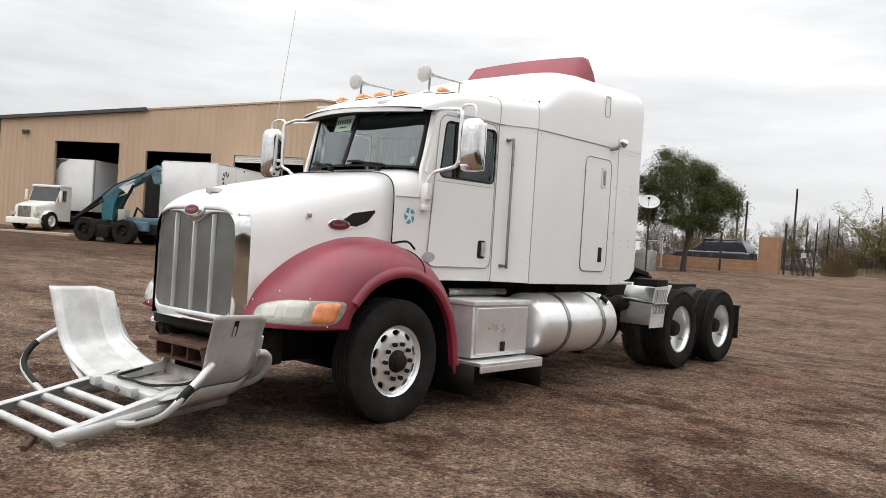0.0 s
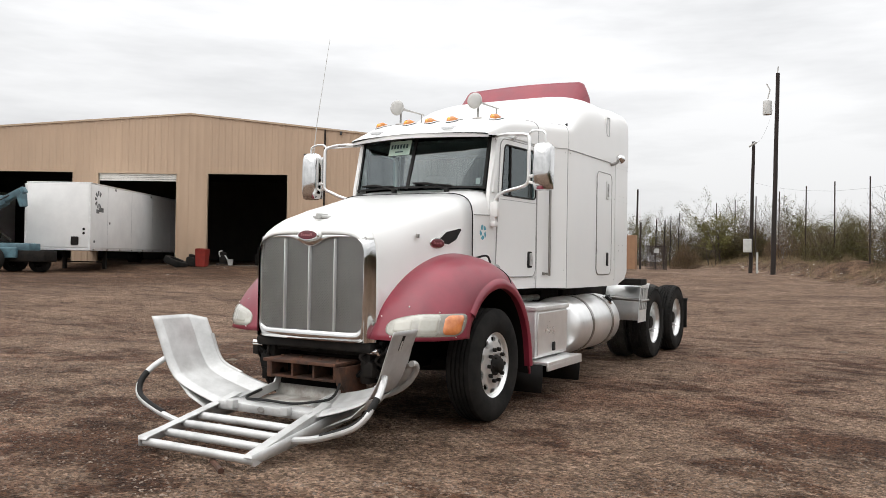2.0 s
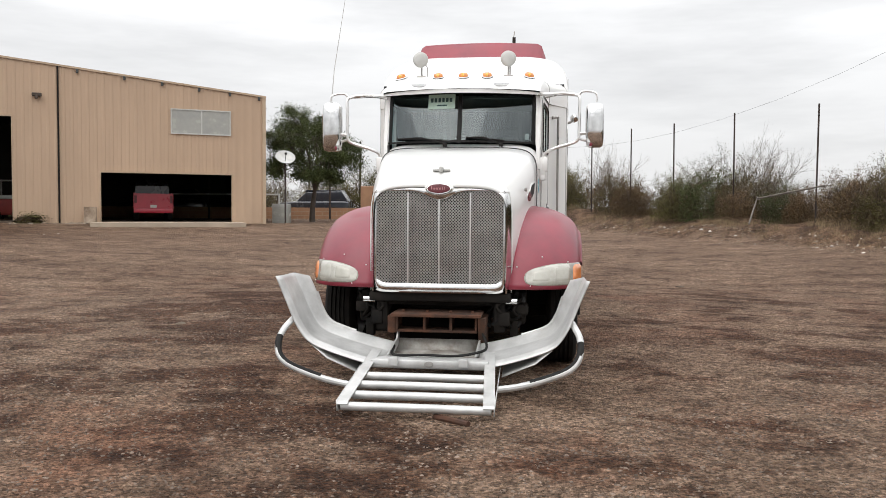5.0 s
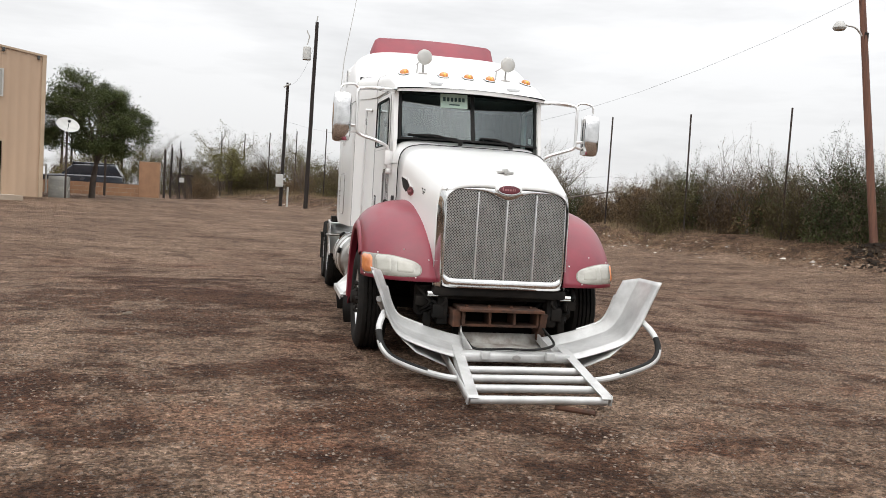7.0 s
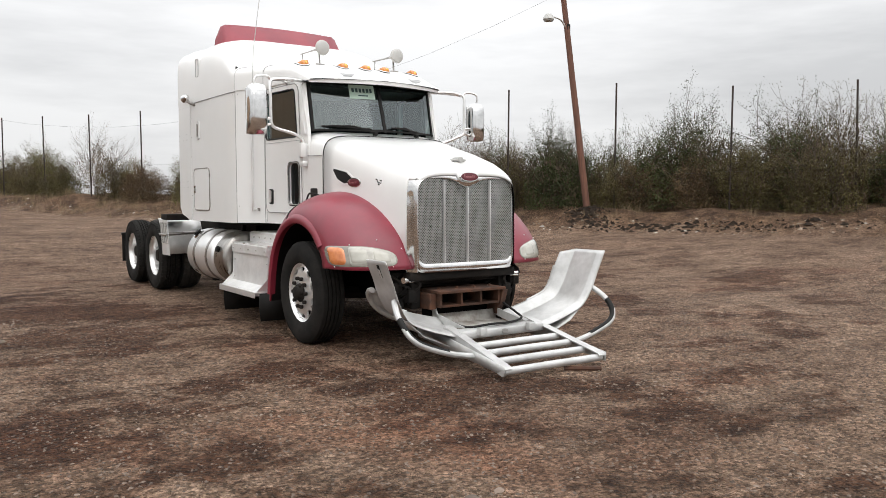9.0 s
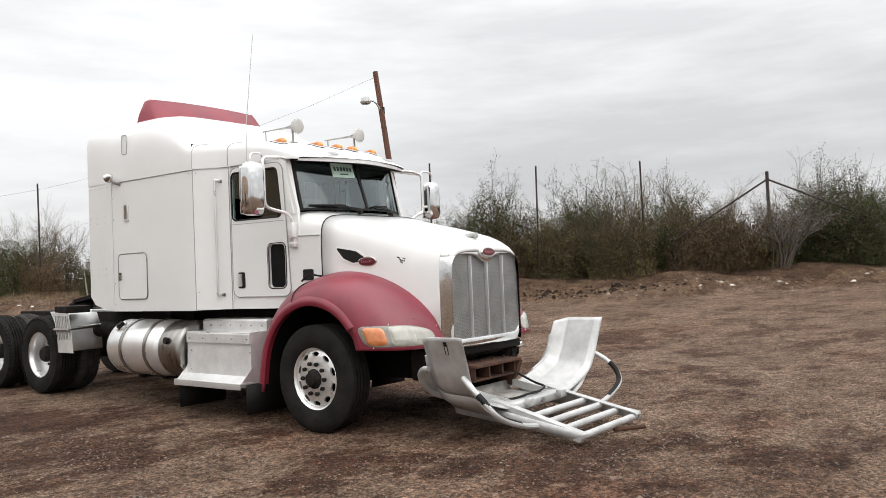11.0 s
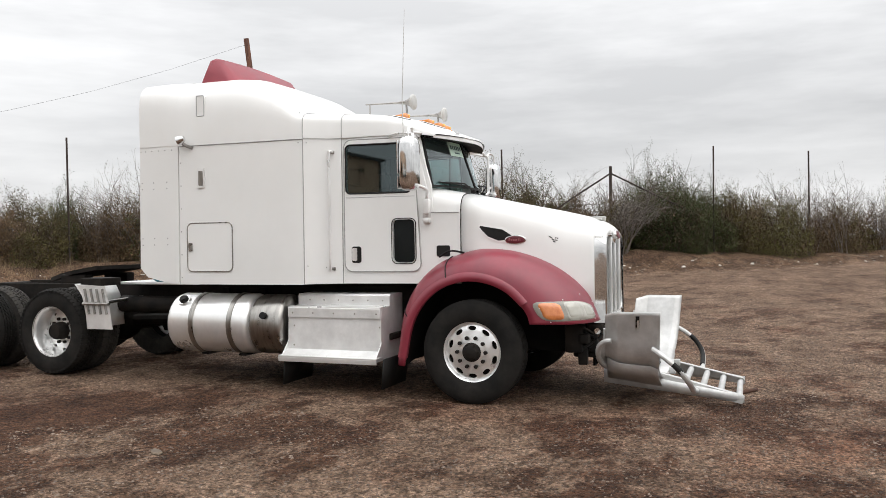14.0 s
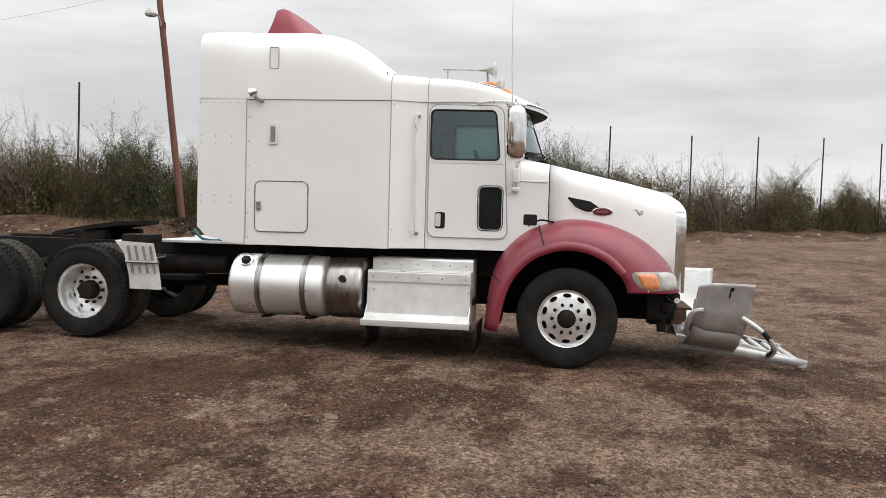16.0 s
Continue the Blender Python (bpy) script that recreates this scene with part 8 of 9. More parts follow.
# left-hand battery box with step
def battery_box():
    root = new("battery_box")
    root.parent = truck
    tagged(root, "aluminium battery box with a latch above a step")
    bm = bmesh.new()
    box(bm, 0.62, 1.10, 1.02, 1.88, 0.44, 0.93, 0.012)
    part("case", bm, ALUDULL, root, "dull aluminium case", smooth=20)
    bm = bmesh.new()
    box(bm, 0.60, 1.125, 1.0, 1.90, 0.915, 0.965, 0.012)
    part("lid", bm, ALUDULL, root, smooth=20)
    bm = bmesh.new()
    box(bm, 1.10, 1.118, 1.05, 1.85, 0.47, 0.90, 0.008)
    d = part("front_panel", bm, ALU, root, smooth=20)
    bm = bmesh.new()
    box(bm, 1.118, 1.135, 1.42, 1.48, 0.49, 0.58, 0.006)
    part("latch", bm, BLACK, d)
    bm = bmesh.new()
    box(bm, 0.80, 1.255, 0.98, 1.95, 0.385, 0.42, 0.008)
    box(bm, 1.235, 1.255, 0.98, 1.95, 0.33, 0.39, 0.006)
    part("step", bm, ALU, root, "bright aluminium step", smooth=20)
    bm = bmesh.new()
    tube(bm, [(0.70, 1.1, 1.01), (0.70, 2.0, 1.01)], 0.035, 8)
    part("pipe", bm, DULLCHROME, root)
    for y in (0.92, 1.98):
        bm = bmesh.new()
        grid(bm, [[(0.62, y, 0.40), (1.22, y, 0.40)], [(0.62, y + 0.01, 0.26), (1.22, y + 0.01, 0.26)], [(0.62, y + 0.03, 0.12), (1.20, y + 0.03, 0.12)]])
        thicken(part("mud_flap", bm, BLACK, root, "black rubber flap", smooth=40), 0.012)


battery_box()


# front guard: bumper sheet tipped down on its hinge, with its rail frame on the ground
def front_guard():
    root = new("front_guard")
    root.parent = truck
    tagged(root, "scuffed silver deer guard lowered onto the ground")
    prof = curve_pts([(0.36, 0.270, 0.0), (0.58, 0.320, 0.04), (0.80, 0.385, 0.12), (0.95, 0.450, 0.26), (1.04, 0.57, 0.5), (1.11, 0.735, 0.75), (1.185, 0.905, 1.0)], 5)

    def sheet(p, f):
        """p a profile point (x, z, share of the rise), f across the sheet from rear to front."""
        y = (-1.21 - 0.06 * p.z) + f * (-0.49 + 0.02 * p.z)
        y -= 0.03 * (f - 0.5) * p.z
        bend = 0.0
        drop = 0.0
        if f < 0.25:
            bend = (0.10 * p.z + 0.055 * (1 - p.z)) * (0.25 - f) / 0.25
            drop = 0.035 * p.z * (0.25 - f) / 0.25
        elif f > 0.86:
            bend = -0.026 * (f - 0.86) / 0.14
        nrm = Vector((-0.35 - 0.55 * p.z, 0, 1 - p.z)).normalized()
        return Vector((p.x, y, p.y - drop - 0.045 * f * (1 - p.z))) + nrm * bend
    for k in BOTH:
        bm = bmesh.new()
        grid(bm, [[Vector((k * q.x, q.y, q.z)) for q in [sheet(p, f) for f in (0.0, 0.03, 0.12, 0.24, 0.26, 0.45, 0.65, 0.85, 0.87, 0.93, 1.0)]] for p in prof])
        bmesh.ops.recalc_face_normals(bm, faces=bm.faces)
        w = thicken(part("wing_panel", bm, GUARD, root, "curved silver wing panel", smooth=9), 0.006)
        bm = bmesh.new()
        out = Vector((0.92, 0, -0.38))
        for name, skin, lift, i0, i1, f0, f1 in (("slot_plate", BLACK, 0.005, -5, -1, 0.575, 0.64), ("slot_tab", ALU, 0.009, -5, -2, 0.60, 0.637)):
            rows = [[sheet(p, f) + out * lift for f in (f0, f1)] for p in prof[i0:i1]]
            grid(bm, [[Vector((k * q.x, q.y, q.z)) for q in r] for r in rows])
            thicken(part(name, bm, skin, w, smooth=0), 0.003)
            bm = bmesh.new()
        # looped side tube with rubber sleeve
        loop = curve_pts([(k * 0.54, -2.01, 0.125), (k * 0.70, -2.00, 0.150), (k * 0.86, -2.00, 0.195), (k * 1.03, -1.99, 0.26), (k * 1.11, -1.96, 0.325), (k * 1.14, -1.90, 0.405), (k * 1.135, -1.80, 0.49), (k * 1.085, -1.67, 0.575)], 6)
        bm = bmesh.new()
        tube(bm, loop, 0.025, 10)
        t = part("side_tube", bm, GUARD, root, "bent silver side tube")
        bm = bmesh.new()
        tube(bm, [p + Vector((0, 0.005, 0.006)) for p in loop[9:34]], 0.0262, 10)
        part("rubber_sleeve", bm, BLACK, t, "worn black rubber sleeve", smooth=50)
        bm = bmesh.new()
        tube(bm, [Vector((k * q.x, q.y, q.z)) for q in [sheet(p, 0.0) for p in prof[8:26]]], 0.015, 10)
        part("rolled_edge", bm, GUARD, w, smooth=50)
        bm = bmesh.new()
        bend = curve_pts([(k * 1.085, -1.31, 0.635), (k * 1.08, -1.25, 0.625), (k * 1.055, -1.195, 0.575), (k * 0.985, -1.175, 0.48), (k * 0.87, -1.19, 0.395), (k * 0.72, -1.23, 0.335)], 5)
        tube(bm, bend, 0.025, 10)
        part("rear_tube", bm, GUARD, root)
        # web plate that closes the gap between tube and wing
        edge = [Vector((k * q.x, q.y, q.z)) for q in [sheet(p, 0.02) for p in prof[6:22]]]
        bm = bmesh.new()
        grid(bm, [[q, min(edge, key=lambda e: (e - q).length)] for q in bend[6:]])
        thicken(part("rear_web", bm, GUARD, root, smooth=40), 0.005)
        # side rail of the lowered frame
        bm = bmesh.new()
        a, b = Vector((k * 0.46, -1.50, 0.265)), Vector((k * 0.515, -2.42, 0.052))
        d = (b - a).normalized()
        up = Vector((0, -d.z, d.y)).normalized()
        up = up if up.z > 0 else -up
        sd = Vector((k, 0, 0))
        rows = []
        for p in (a, a.lerp(b, 0.5), b - d * 0.02, b):
            e = 0.7 if p == b else 1.0
            rows.append([p + sd * x + up * z * e for x, z in ((-0.045, 0.045), (0.035, 0.045), (0.035, -0.032), (0.026, -0.032), (0.026, 0.036), (-0.045, 0.036))])
        grid(bm, rows, True, True)
        part("side_rail", bm, GUARD, root, "silver angle side rail", smooth=25)
        # long lower flank plate, seen from the side
        bm = bmesh.new()
        grid(bm, [[Vector((k * (0.525 + 0.022 * f), -1.15 - 1.28 * f, 0.165 - 0.133 * f)).lerp(Vector((k * (0.545 + 0.006 * f), -1.15 - 1.28 * f, 0.305 - 0.20 * f)), t) for t in (0, 0.5, 1)] for f in (0, 0.25, 0.5, 0.75, 1)])
        thicken(part("flank_plate", bm, GUARD, root, smooth=30), 0.006)
        # outer skirt from the wing down to the flank
        low = min(prof, key=lambda p: abs(p.x - 0.93))
        bm = bmesh.new()
        rows = []
        for i in range(9):
            f = i / 8
            q, s = sheet(low, 0.04 + 0.94 * f), 0.03 + 0.40 * f
            a, b = Vector((k * q.x, q.y, q.z - 0.010)), Vector((k * 0.556, -1.15 - 1.28 * s, 0.225 - 0.16 * s))
            rows.append([a, a.lerp(b, 0.4) + Vector((k * 0.03, 0, -0.02)), b])
        grid(bm, rows)
        thicken(part("lower_skirt", bm, GUARD, root, smooth=40), 0.005)
        # hinge arm up to the frame
        bm = bmesh.new()
        prism(bm, [(-1.62, 0.29), (-1.20, 0.36), (-1.13, 0.47), (-1.09, 0.46), (-1.14, 0.30), (-1.40, 0.25)], lambda a, b, dd: (k * (0.34 + dd), a, b), 0.0, 0.014)
        part("hinge_arm", bm, GUARD, root, smooth=0)
        bm = bmesh.new()
        tube(bm, [(k * 0.33, -1.11, 0.455), (k * 0.37, -1.11, 0.455)], 0.022, 8)
        tube(bm, curve_pts([(k * 0.36, -1.10, 0.46), (k * 0.39, -1.02, 0.42), (k * 0.37, -0.98, 0.50)], 4), 0.012, 6)
        part("hinge_pin", bm, CHROME, root)
        bm = bmesh.new()
        box(bm, k * 0.27 - 0.035, k * 0.27 + 0.035, -1.80, -1.74, 0.235, 0.30, 0.006)
        part("lug", bm, GUARD, root)
    # centre pan and cross bars
    bm = bmesh.new()
    grid(bm, [[(x, y, z) for x in (-0.36, 0.0, 0.36)] for y, z in ((-1.14, 0.35), (-1.16, 0.26), (-1.45, 0.245), (-1.50, 0.24))])
    thicken(part("centre_pan", bm, DIRTYGUARD, root, "dusty centre pan", smooth=20), 0.008)
    bm = bmesh.new()
    box(bm, -0.46, 0.46, -1.74, -1.56, 0.205, 0.275, 0.015)
    part("centre_bar", bm, GUARD, root, "silver centre bar", smooth=30)
    bm = bmesh.new()
    oval(bm, 0.035, 0.022, 0.006)
    ob = part("maker_plate", bm, STAIN, root)
    ob.matrix_basis = pose(0, -1.742, 0.245, 80)
    for y, z in ((-1.90, 0.175), (-2.06, 0.142), (-2.22, 0.102), (-2.385, 0.058)):
        bm = bmesh.new()
        w = 0.48 if y > -2.3 else 0.525
        tube(bm, [(-w, y, z), (0, y, z + 0.002), (w, y, z)], 0.031, 12)
        part("rung", bm, GUARD, root, "round silver rung", smooth=60)
    bm = bmesh.new()
    tube(bm, curve_pts([(-0.34, -1.36, 0.32), (-0.30, -1.58, 0.285), (-0.05, -1.62, 0.295), (0.18, -1.60, 0.29), (0.34, -1.56, 0.31), (0.42, -1.40, 0.33), (0.36, -1.2, 0.44)], 5), 0.011, 6)
    part("cable", bm, BLACK, root, "black cable lying over the bar")


front_guard()
bm = bmesh.new()
tube(bm, [(0.13, -2.37, 0.0), (0.25, -2.45, 0.004), (0.38, -2.54, 0.002)], 0.022, 8)
tagged(part("rusty_rod", bm, RUST), "short rusty steel rod lying on the gravel", "scrap")


# ---- brush, trees, stones ----
def leaf_mesh(name, rng, count, shape, size, material):
    """Many small pointed leaves as loose quads; shape gives each one's place."""
    co = np.empty((count * 3, 3))
    for i in range(count):
        c = shape(rng)
        a, b = Vector((rng.gauss(0, 1), rng.gauss(0, 1), rng.gauss(0, 0.7))).normalized(), Vector((rng.gauss(0, 1), rng.gauss(0, 1), rng.gauss(0, 1)))
        b = (b - a * a.dot(b)).normalized()
        s = size * rng.uniform(0.5, 1.6) * min(1.15, max(0.62, 1.3 - 0.22 * c.z))
        co[3 * i:3 * i + 3] = [c - a * s, c + b * s * 0.85 + a * s * 0.25, c + a * s]
    me = bpy.data.meshes.new(name)
    me.from_pydata(co.tolist(), [], [(3 * i, 3 * i + 1, 3 * i + 2) for i in range(count)])
    me.materials.append(material)
    return me


def twig_mesh(name, rng, stems, height, spread, material, fine=3, thick=0.016):
    """Stems that fork and spread, as thin tapered bars; also returns the tips."""
    verts, faces, tips = [], [], []

    def bar(p, q, r0, r1):
        d = (q - p).normalized()
        u = d.orthogonal().normalized()
        w = d.cross(u)
        i = len(verts)
        for c, r in ((p, r0), (q, r1)):
            for k in range(3):
                t = 2 * math.pi * k / 3
                verts.append(tuple(c + (u * math.cos(t) + w * math.sin(t)) * r))
        for k in range(3):
            faces.append((i + k, i + (k + 1) % 3, i + 3 + (k + 1) % 3, i + 3 + k))

    def grow(p, d, ln, r, depth):
        segs = 3
        for s in range(segs):
            d = (d + Vector((rng.gauss(0, 0.16), rng.gauss(0, 0.16), rng.gauss(0.04, 0.10)))).normalized()
            q = p + d * (ln / segs)
            bar(p, q, r * (1 - 0.25 * s / segs), r * (1 - 0.25 * (s + 1) / segs))
            p = q
            if depth > 0:
                for _ in range(2 if s else 1):
                    dd = (d + Vector((rng.gauss(0, 0.55), rng.gauss(0, 0.55), rng.gauss(0.1, 0.35)))).normalized()
                    grow(p, dd, ln * rng.uniform(0.4, 0.62), r * 0.55, depth - 1)
            if depth <= 1:
                tips.append(p.copy())
    for k in range(stems):
        a = rng.uniform(0, 2 * math.pi)
        base = Vector((math.cos(a), math.sin(a), 0)) * rng.uniform(0, 0.25 * spread)
        d = Vector((math.cos(a) * spread * rng.uniform(0.1, 0.6), math.sin(a) * spread * rng.uniform(0.1, 0.6), height)).normalized()
        grow(base, d, height * rng.uniform(0.55, 0.8), thick, fine - 1)
    me = bpy.data.meshes.new(name)
    me.from_pydata(verts, [], faces)
    me.materials.append(material)
    return me, tips


def shrub(name, seed, height, spread, wood, leaf, leaves, size, label, category="bush", stems=7, low=0.0, airy=False):
    rng = random.Random(seed)
    root = new(name)
    tagged(root, label, category)
    me, tips = twig_mesh("branchwork", rng, stems, height, spread, wood)
    b = new("branchwork", me)
    b.parent = root

    def near_tip(rng):
        p = rng.choice(tips)
        q = p + Vector((rng.gauss(0, 0.10), rng.gauss(0, 0.10), rng.gauss(0, 0.09)))
        if q.z < low:
            q.z = low + rng.random() * 0.3
        return q

    def skirt(rng):
        a, r = rng.uniform(0, 6.283), spread * 0.80 * math.sqrt(rng.random())
        return Vector((r * math.cos(a), r * math.sin(a), height * 0.76 * rng.random() ** 0.9 * (1 - 0.55 * (r / spread) ** 2) * (1 + 0.16 * math.sin(3 * a + spread * 9))))
    if leaves:
        f = new("foliage", leaf_mesh("foliage", rng, leaves, lambda g: near_tip(g) if airy or g.random() < 0.50 else skirt(g), size, leaf))
        f.parent = root
    if airy:
        return root
    # dead twigs and litter that close the foot of the bush, coloured darker for its inner shade
    n = max(300, leaves // 8)
    co, tri = [], []
    for i in range(n):
        p = skirt(rng)
        p.z *= 1.15
        d = Vector((rng.gauss(0, 0.5), rng.gauss(0, 0.5), 1)).normalized() * rng.uniform(0.08, 0.30)
        w = Vector((rng.gauss(0, 1), rng.gauss(0, 1), 0)).normalized() * rng.uniform(0.008, 0.026)
        co += [tuple(p - w), tuple(p + w), tuple(p + d)]
        tri.append((3 * i, 3 * i + 1, 3 * i + 2))
    me = bpy.data.meshes.new("undergrowth")
    me.from_pydata(co, [], tri)
    me.materials.append(UNDER)
    new("undergrowth", me).parent = root
    return root


def brush():
    kinds = [
        shrub("bush", 11, 2.6, 1.5, TWIG, LEAFOLIVE, 12500, 0.036, "olive-green scrub bush with bare twigs"),
        shrub("bush", 12, 3.0, 1.6, TWIG, LEAFDARK, 14500, 0.036, "dark green dense scrub bush on the bank"),
        shrub("bush", 13, 2.3, 1.7, TWIG, LEAFBROWN, 12000, 0.034, "brown dry scrub bush on the bank"),
        shrub("bush", 14, 3.4, 1.4, TWIG, LEAFOLIVE, 9500, 0.034, "tall sparse scrub with bare twig tops", stems=10),
        shrub("bush", 15, 3.2, 1.5, PALETWIG, LEAFBROWN, 6000, 0.030, "nearly leafless grey thorn scrub bush", stems=11),
        shrub("bush", 16, 2.7, 1.7, TWIG, LEAFYELLOW, 12000, 0.035, "yellow-green scrub bush on the bank"),
    ]
    rng = random.Random(21)
    spots = []
    s = -46.0
    while s < 62:
        for d in (-0.3, -1.7, -3.4):
            if d > -3 or (rng.random() < 0.6 and -16 < s < 28):
                spots.append((s + rng.uniform(-0.5, 0.5), d + rng.uniform(-0.5, 0.5)))
        s += 1.5 if -20 < s < 30 else 2.9
    # taller, greener stands: one beside the corner post, others along the line
    stand = [(-1.7, -1.3), (-2.5, -0.5), (-3.2, -1.2), (-4.1, -0.6), (-2.8, -2.3), (-4.0, -2.4), (2.6, -1.6), (5.2, -1.2), (6.3, -1.9), (7.5, -1.1), (8.7, -1.8), (9.7, -1.1), (13.6, -1.6), (15.8, -1.3), (17.2, -2.2)]
    spots += stand
    used = set()
    for s, d in spots:
        # the stretch near the corner post is paler and barer, the middle greener
        near = -12 < s < 3
        pool = [0, 2, 2, 4, 4, 3, 5] if near else ([0, 1, 2, 2, 0, 3, 3, 5, 4] if s < 30 else [0, 0, 2, 3, 4, 5])
        i = 1 if -5.0 < s < -1.2 else rng.choice(pool)
        p = fence_at(s, d)
        back = smoothstep(-0.5, -5.5, d)
        sc = (rng.uniform(0.60, 0.92) if i not in (3, 4) else rng.uniform(0.62, 0.98)) * (0.92 + 0.24 * back)
        if s > 3:
            sc *= 0.93
        if (s, d) in stand:
            i = rng.choice((0, 1, 1)) if s > 0 else 1
            sc = rng.uniform(0.80, 0.94)
        m = pose(p.x, p.y, ground_z(p.x, p.y) - 0.08, 0, 0, rng.uniform(0, 360))
        if i in used:
            ob = copy_thing(kinds[i], m)
        else:
            ob = kinds[i]
            ob.matrix_basis = m
            used.add(i)
        ob.scale = (sc * rng.uniform(0.9, 1.15), sc * rng.uniform(0.9, 1.15), sc * rng.uniform(0.85, 1.1))
        ob["group"] = "brush along the fence"
    # far brush behind gate and wall, seen as a low wooded line
    for x, y, h in [(-7 + 1.9 * i + rng.uniform(-0.6, 0.6), 42 + 3 * rng.random() + 0.4 * i, 0.6) for i in range(7)] + [(-30 + 3.0 * i, 56 + 6 * rng.random(), 1.25) for i in range(9)]:
        ob = copy_thing(kinds[rng.choice((0, 3, 5, 2))], pose(x, y, ground_z(x, y) - 0.1, 0, 0, rng.uniform(0, 360)))
        k = h * rng.uniform(0.7, 1.0)
        ob.scale = (k * 1.15, k * 1.15, k)
        ob["group"] = "brush along the fence"


brush()


def tree(name, at, height, crown_r, seed, leaf, leaves, label, trunk_h, lean=0.0, bare=0):
    rng = random.Random(seed)
    root = empty(name, at, label=label, category="tree")
    bm = bmesh.new()
    fork = Vector((lean, 0.05, trunk_h))
    tube(bm, curve_pts([(0, 0, -0.2), (lean * 0.2, 0.02, trunk_h * 0.5), fork], 4), 0.15, 10, True, 0.10)
    limbs = []
    for k in range(9):
        a = 2 * math.pi * k / 9 + rng.uniform(-0.3, 0.3)
        q = fork + Vector((math.cos(a), math.sin(a), 0)) * crown_r * rng.uniform(0.25, 0.6) + Vector((0, 0, (height - trunk_h) * rng.uniform(0.25, 0.75)))
        tube(bm, curve_pts([fork, fork.lerp(q, 0.5) + Vector((rng.gauss(0, 0.15), rng.gauss(0, 0.15), 0.1)), q], 3), 0.075, 6, True, 0.025)
        limbs.append(q)
    part("trunk", bm, BARK, root, smooth=50)
    clumps = []
    for k in range(150):
        while True:
            v = Vector((rng.uniform(-1, 1), rng.uniform(-1, 1), rng.uniform(-1, 1)))
            if 0.25 < v.length < 1:
                break
        c = Vector((v.x * crown_r, v.y * crown_r, trunk_h + (height - trunk_h) * (0.5 + 0.5 * v.z * (0.85 + 0.3 * rng.random()))))
        if c.z < trunk_h + 0.35 * v.xy.length:
            c.z += 0.5
        # the crown stands tall on one side and falls away on the other
        out = 0.92 * v.x + 0.39 * v.y
        cap = height - 0.52 * (height - trunk_h) * max(0.0, out + 0.05) ** 0.8
        if c.z > cap:
            c.z = cap - rng.random() ** 2 * 1.4
        c += Vector((0.92, 0.39, 0)) * 0.12 * crown_r * out
        c.z = max(c.z, trunk_h + 0.55 + 0.3 * rng.random())
        clumps.append((c, rng.uniform(0.26, 0.58) * crown_r / 2.4))
    verts, faces = [], []
    for c, _ in clumps + [(c + Vector((rng.gauss(0, 0.25), rng.gauss(0, 0.25), rng.gauss(0.1, 0.2))), 0) for c, _ in clumps for _ in range(2)]:
        p = min(limbs, key=lambda q: (q - c).length)
        d = (c - p)
        if d.length < 0.05:
            continue
        u = d.normalized().orthogonal().normalized()
        w = d.normalized().cross(u)
        i = len(verts)
        for q, r in ((p, 0.022), (c, 0.006)):
            for k in range(3):
                verts.append(tuple(q + (u * math.cos(2.094 * k) + w * math.sin(2.094 * k)) * r))
        for k in range(3):
            faces.append((i + k, i + (k + 1) % 3, i + 3 + (k + 1) % 3, i + 3 + k))
    me = bpy.data.meshes.new("branch")
    me.from_pydata(verts, [], faces)
    me.materials.append(BARK)
    new("branch", me).parent = root

    def place(g):
        c, r = g.choice(clumps)
        v = Vector((g.gauss(0, 0.55), g.gauss(0, 0.55), g.gauss(0, 0.42)))
        return c + v * r
    new("crown", leaf_mesh("crown", rng, leaves, place, 0.056, leaf)).parent = root
    return root


tree("tree", (-10.36, 30.6, 0.85), 5.6, 2.25, 31, LEAFDARK, 84000, "broad dark green evergreen oak beside the workshop", 1.5, 0.12)
for _i, (_x, _y, _h) in enumerate(((-13.2, 41.5, 2.8), (2.0, 43.0, 2.4), (-31.0, 52.0, 4.6), (-9.0, 52.0, 2.8), (-1.5, 47.0, 3.4))):
    shrub("mesquite_tree", 71 + _i, _h, 2.2, TWIG, (LEAFYELLOW, LEAFOLIVE)[_i % 2], 9000, 0.042, "pale yellow-green mesquite tree behind the fence" if _i % 2 == 0 else "olive-green mesquite tree behind the fence", "tree", 10, 0.6).matrix_basis = pose(_x, _y, ground_z(_x, _y) - 0.1)
for _x, _y, _top, _wide, _seed in ((-5.2, 44.0, 4.55, 1.75, 83), (-12.1, 52.0, 4.0, 1.6, 84), (-0.4, 46.0, 3.9, 1.6, 85), (-8.6, 55.0, 3.6, 1.7, 86)):
    _ob = shrub("mesquite_tree", _seed, 3.0, 2.1, BARK, LEAFYELLOW, 6500, 0.045, "tall airy yellow-green mesquite tree beyond the gate", "tree", 6, 0.9, True)
    _pts = [_v.co for _v in _ob.children[0].data.vertices]
    _ob.matrix_basis = pose(_x, _y, ground_z(_x, _y) - 0.1) @ Matrix.Diagonal((_wide / max(_v.x for _v in _pts), _wide / max(_v.y for _v in _pts), _top / max(_v.z for _v in _pts), 1))
_p = fence_at(-1.7, -1.6)
shrub("bare_tree", 62, 4.3, 2.2, TWIG, LEAFBROWN, 900, 0.034, "tall leafless grey tree above the brush", "tree", 9, 1.6, True).matrix_basis = pose(_p.x, _p.y, ground_z(_p.x, _p.y) - 0.08) @ Matrix.Diagonal((0.72, 0.72, 0.70, 1.0))
_p = fence_at(-0.3, 0.25)
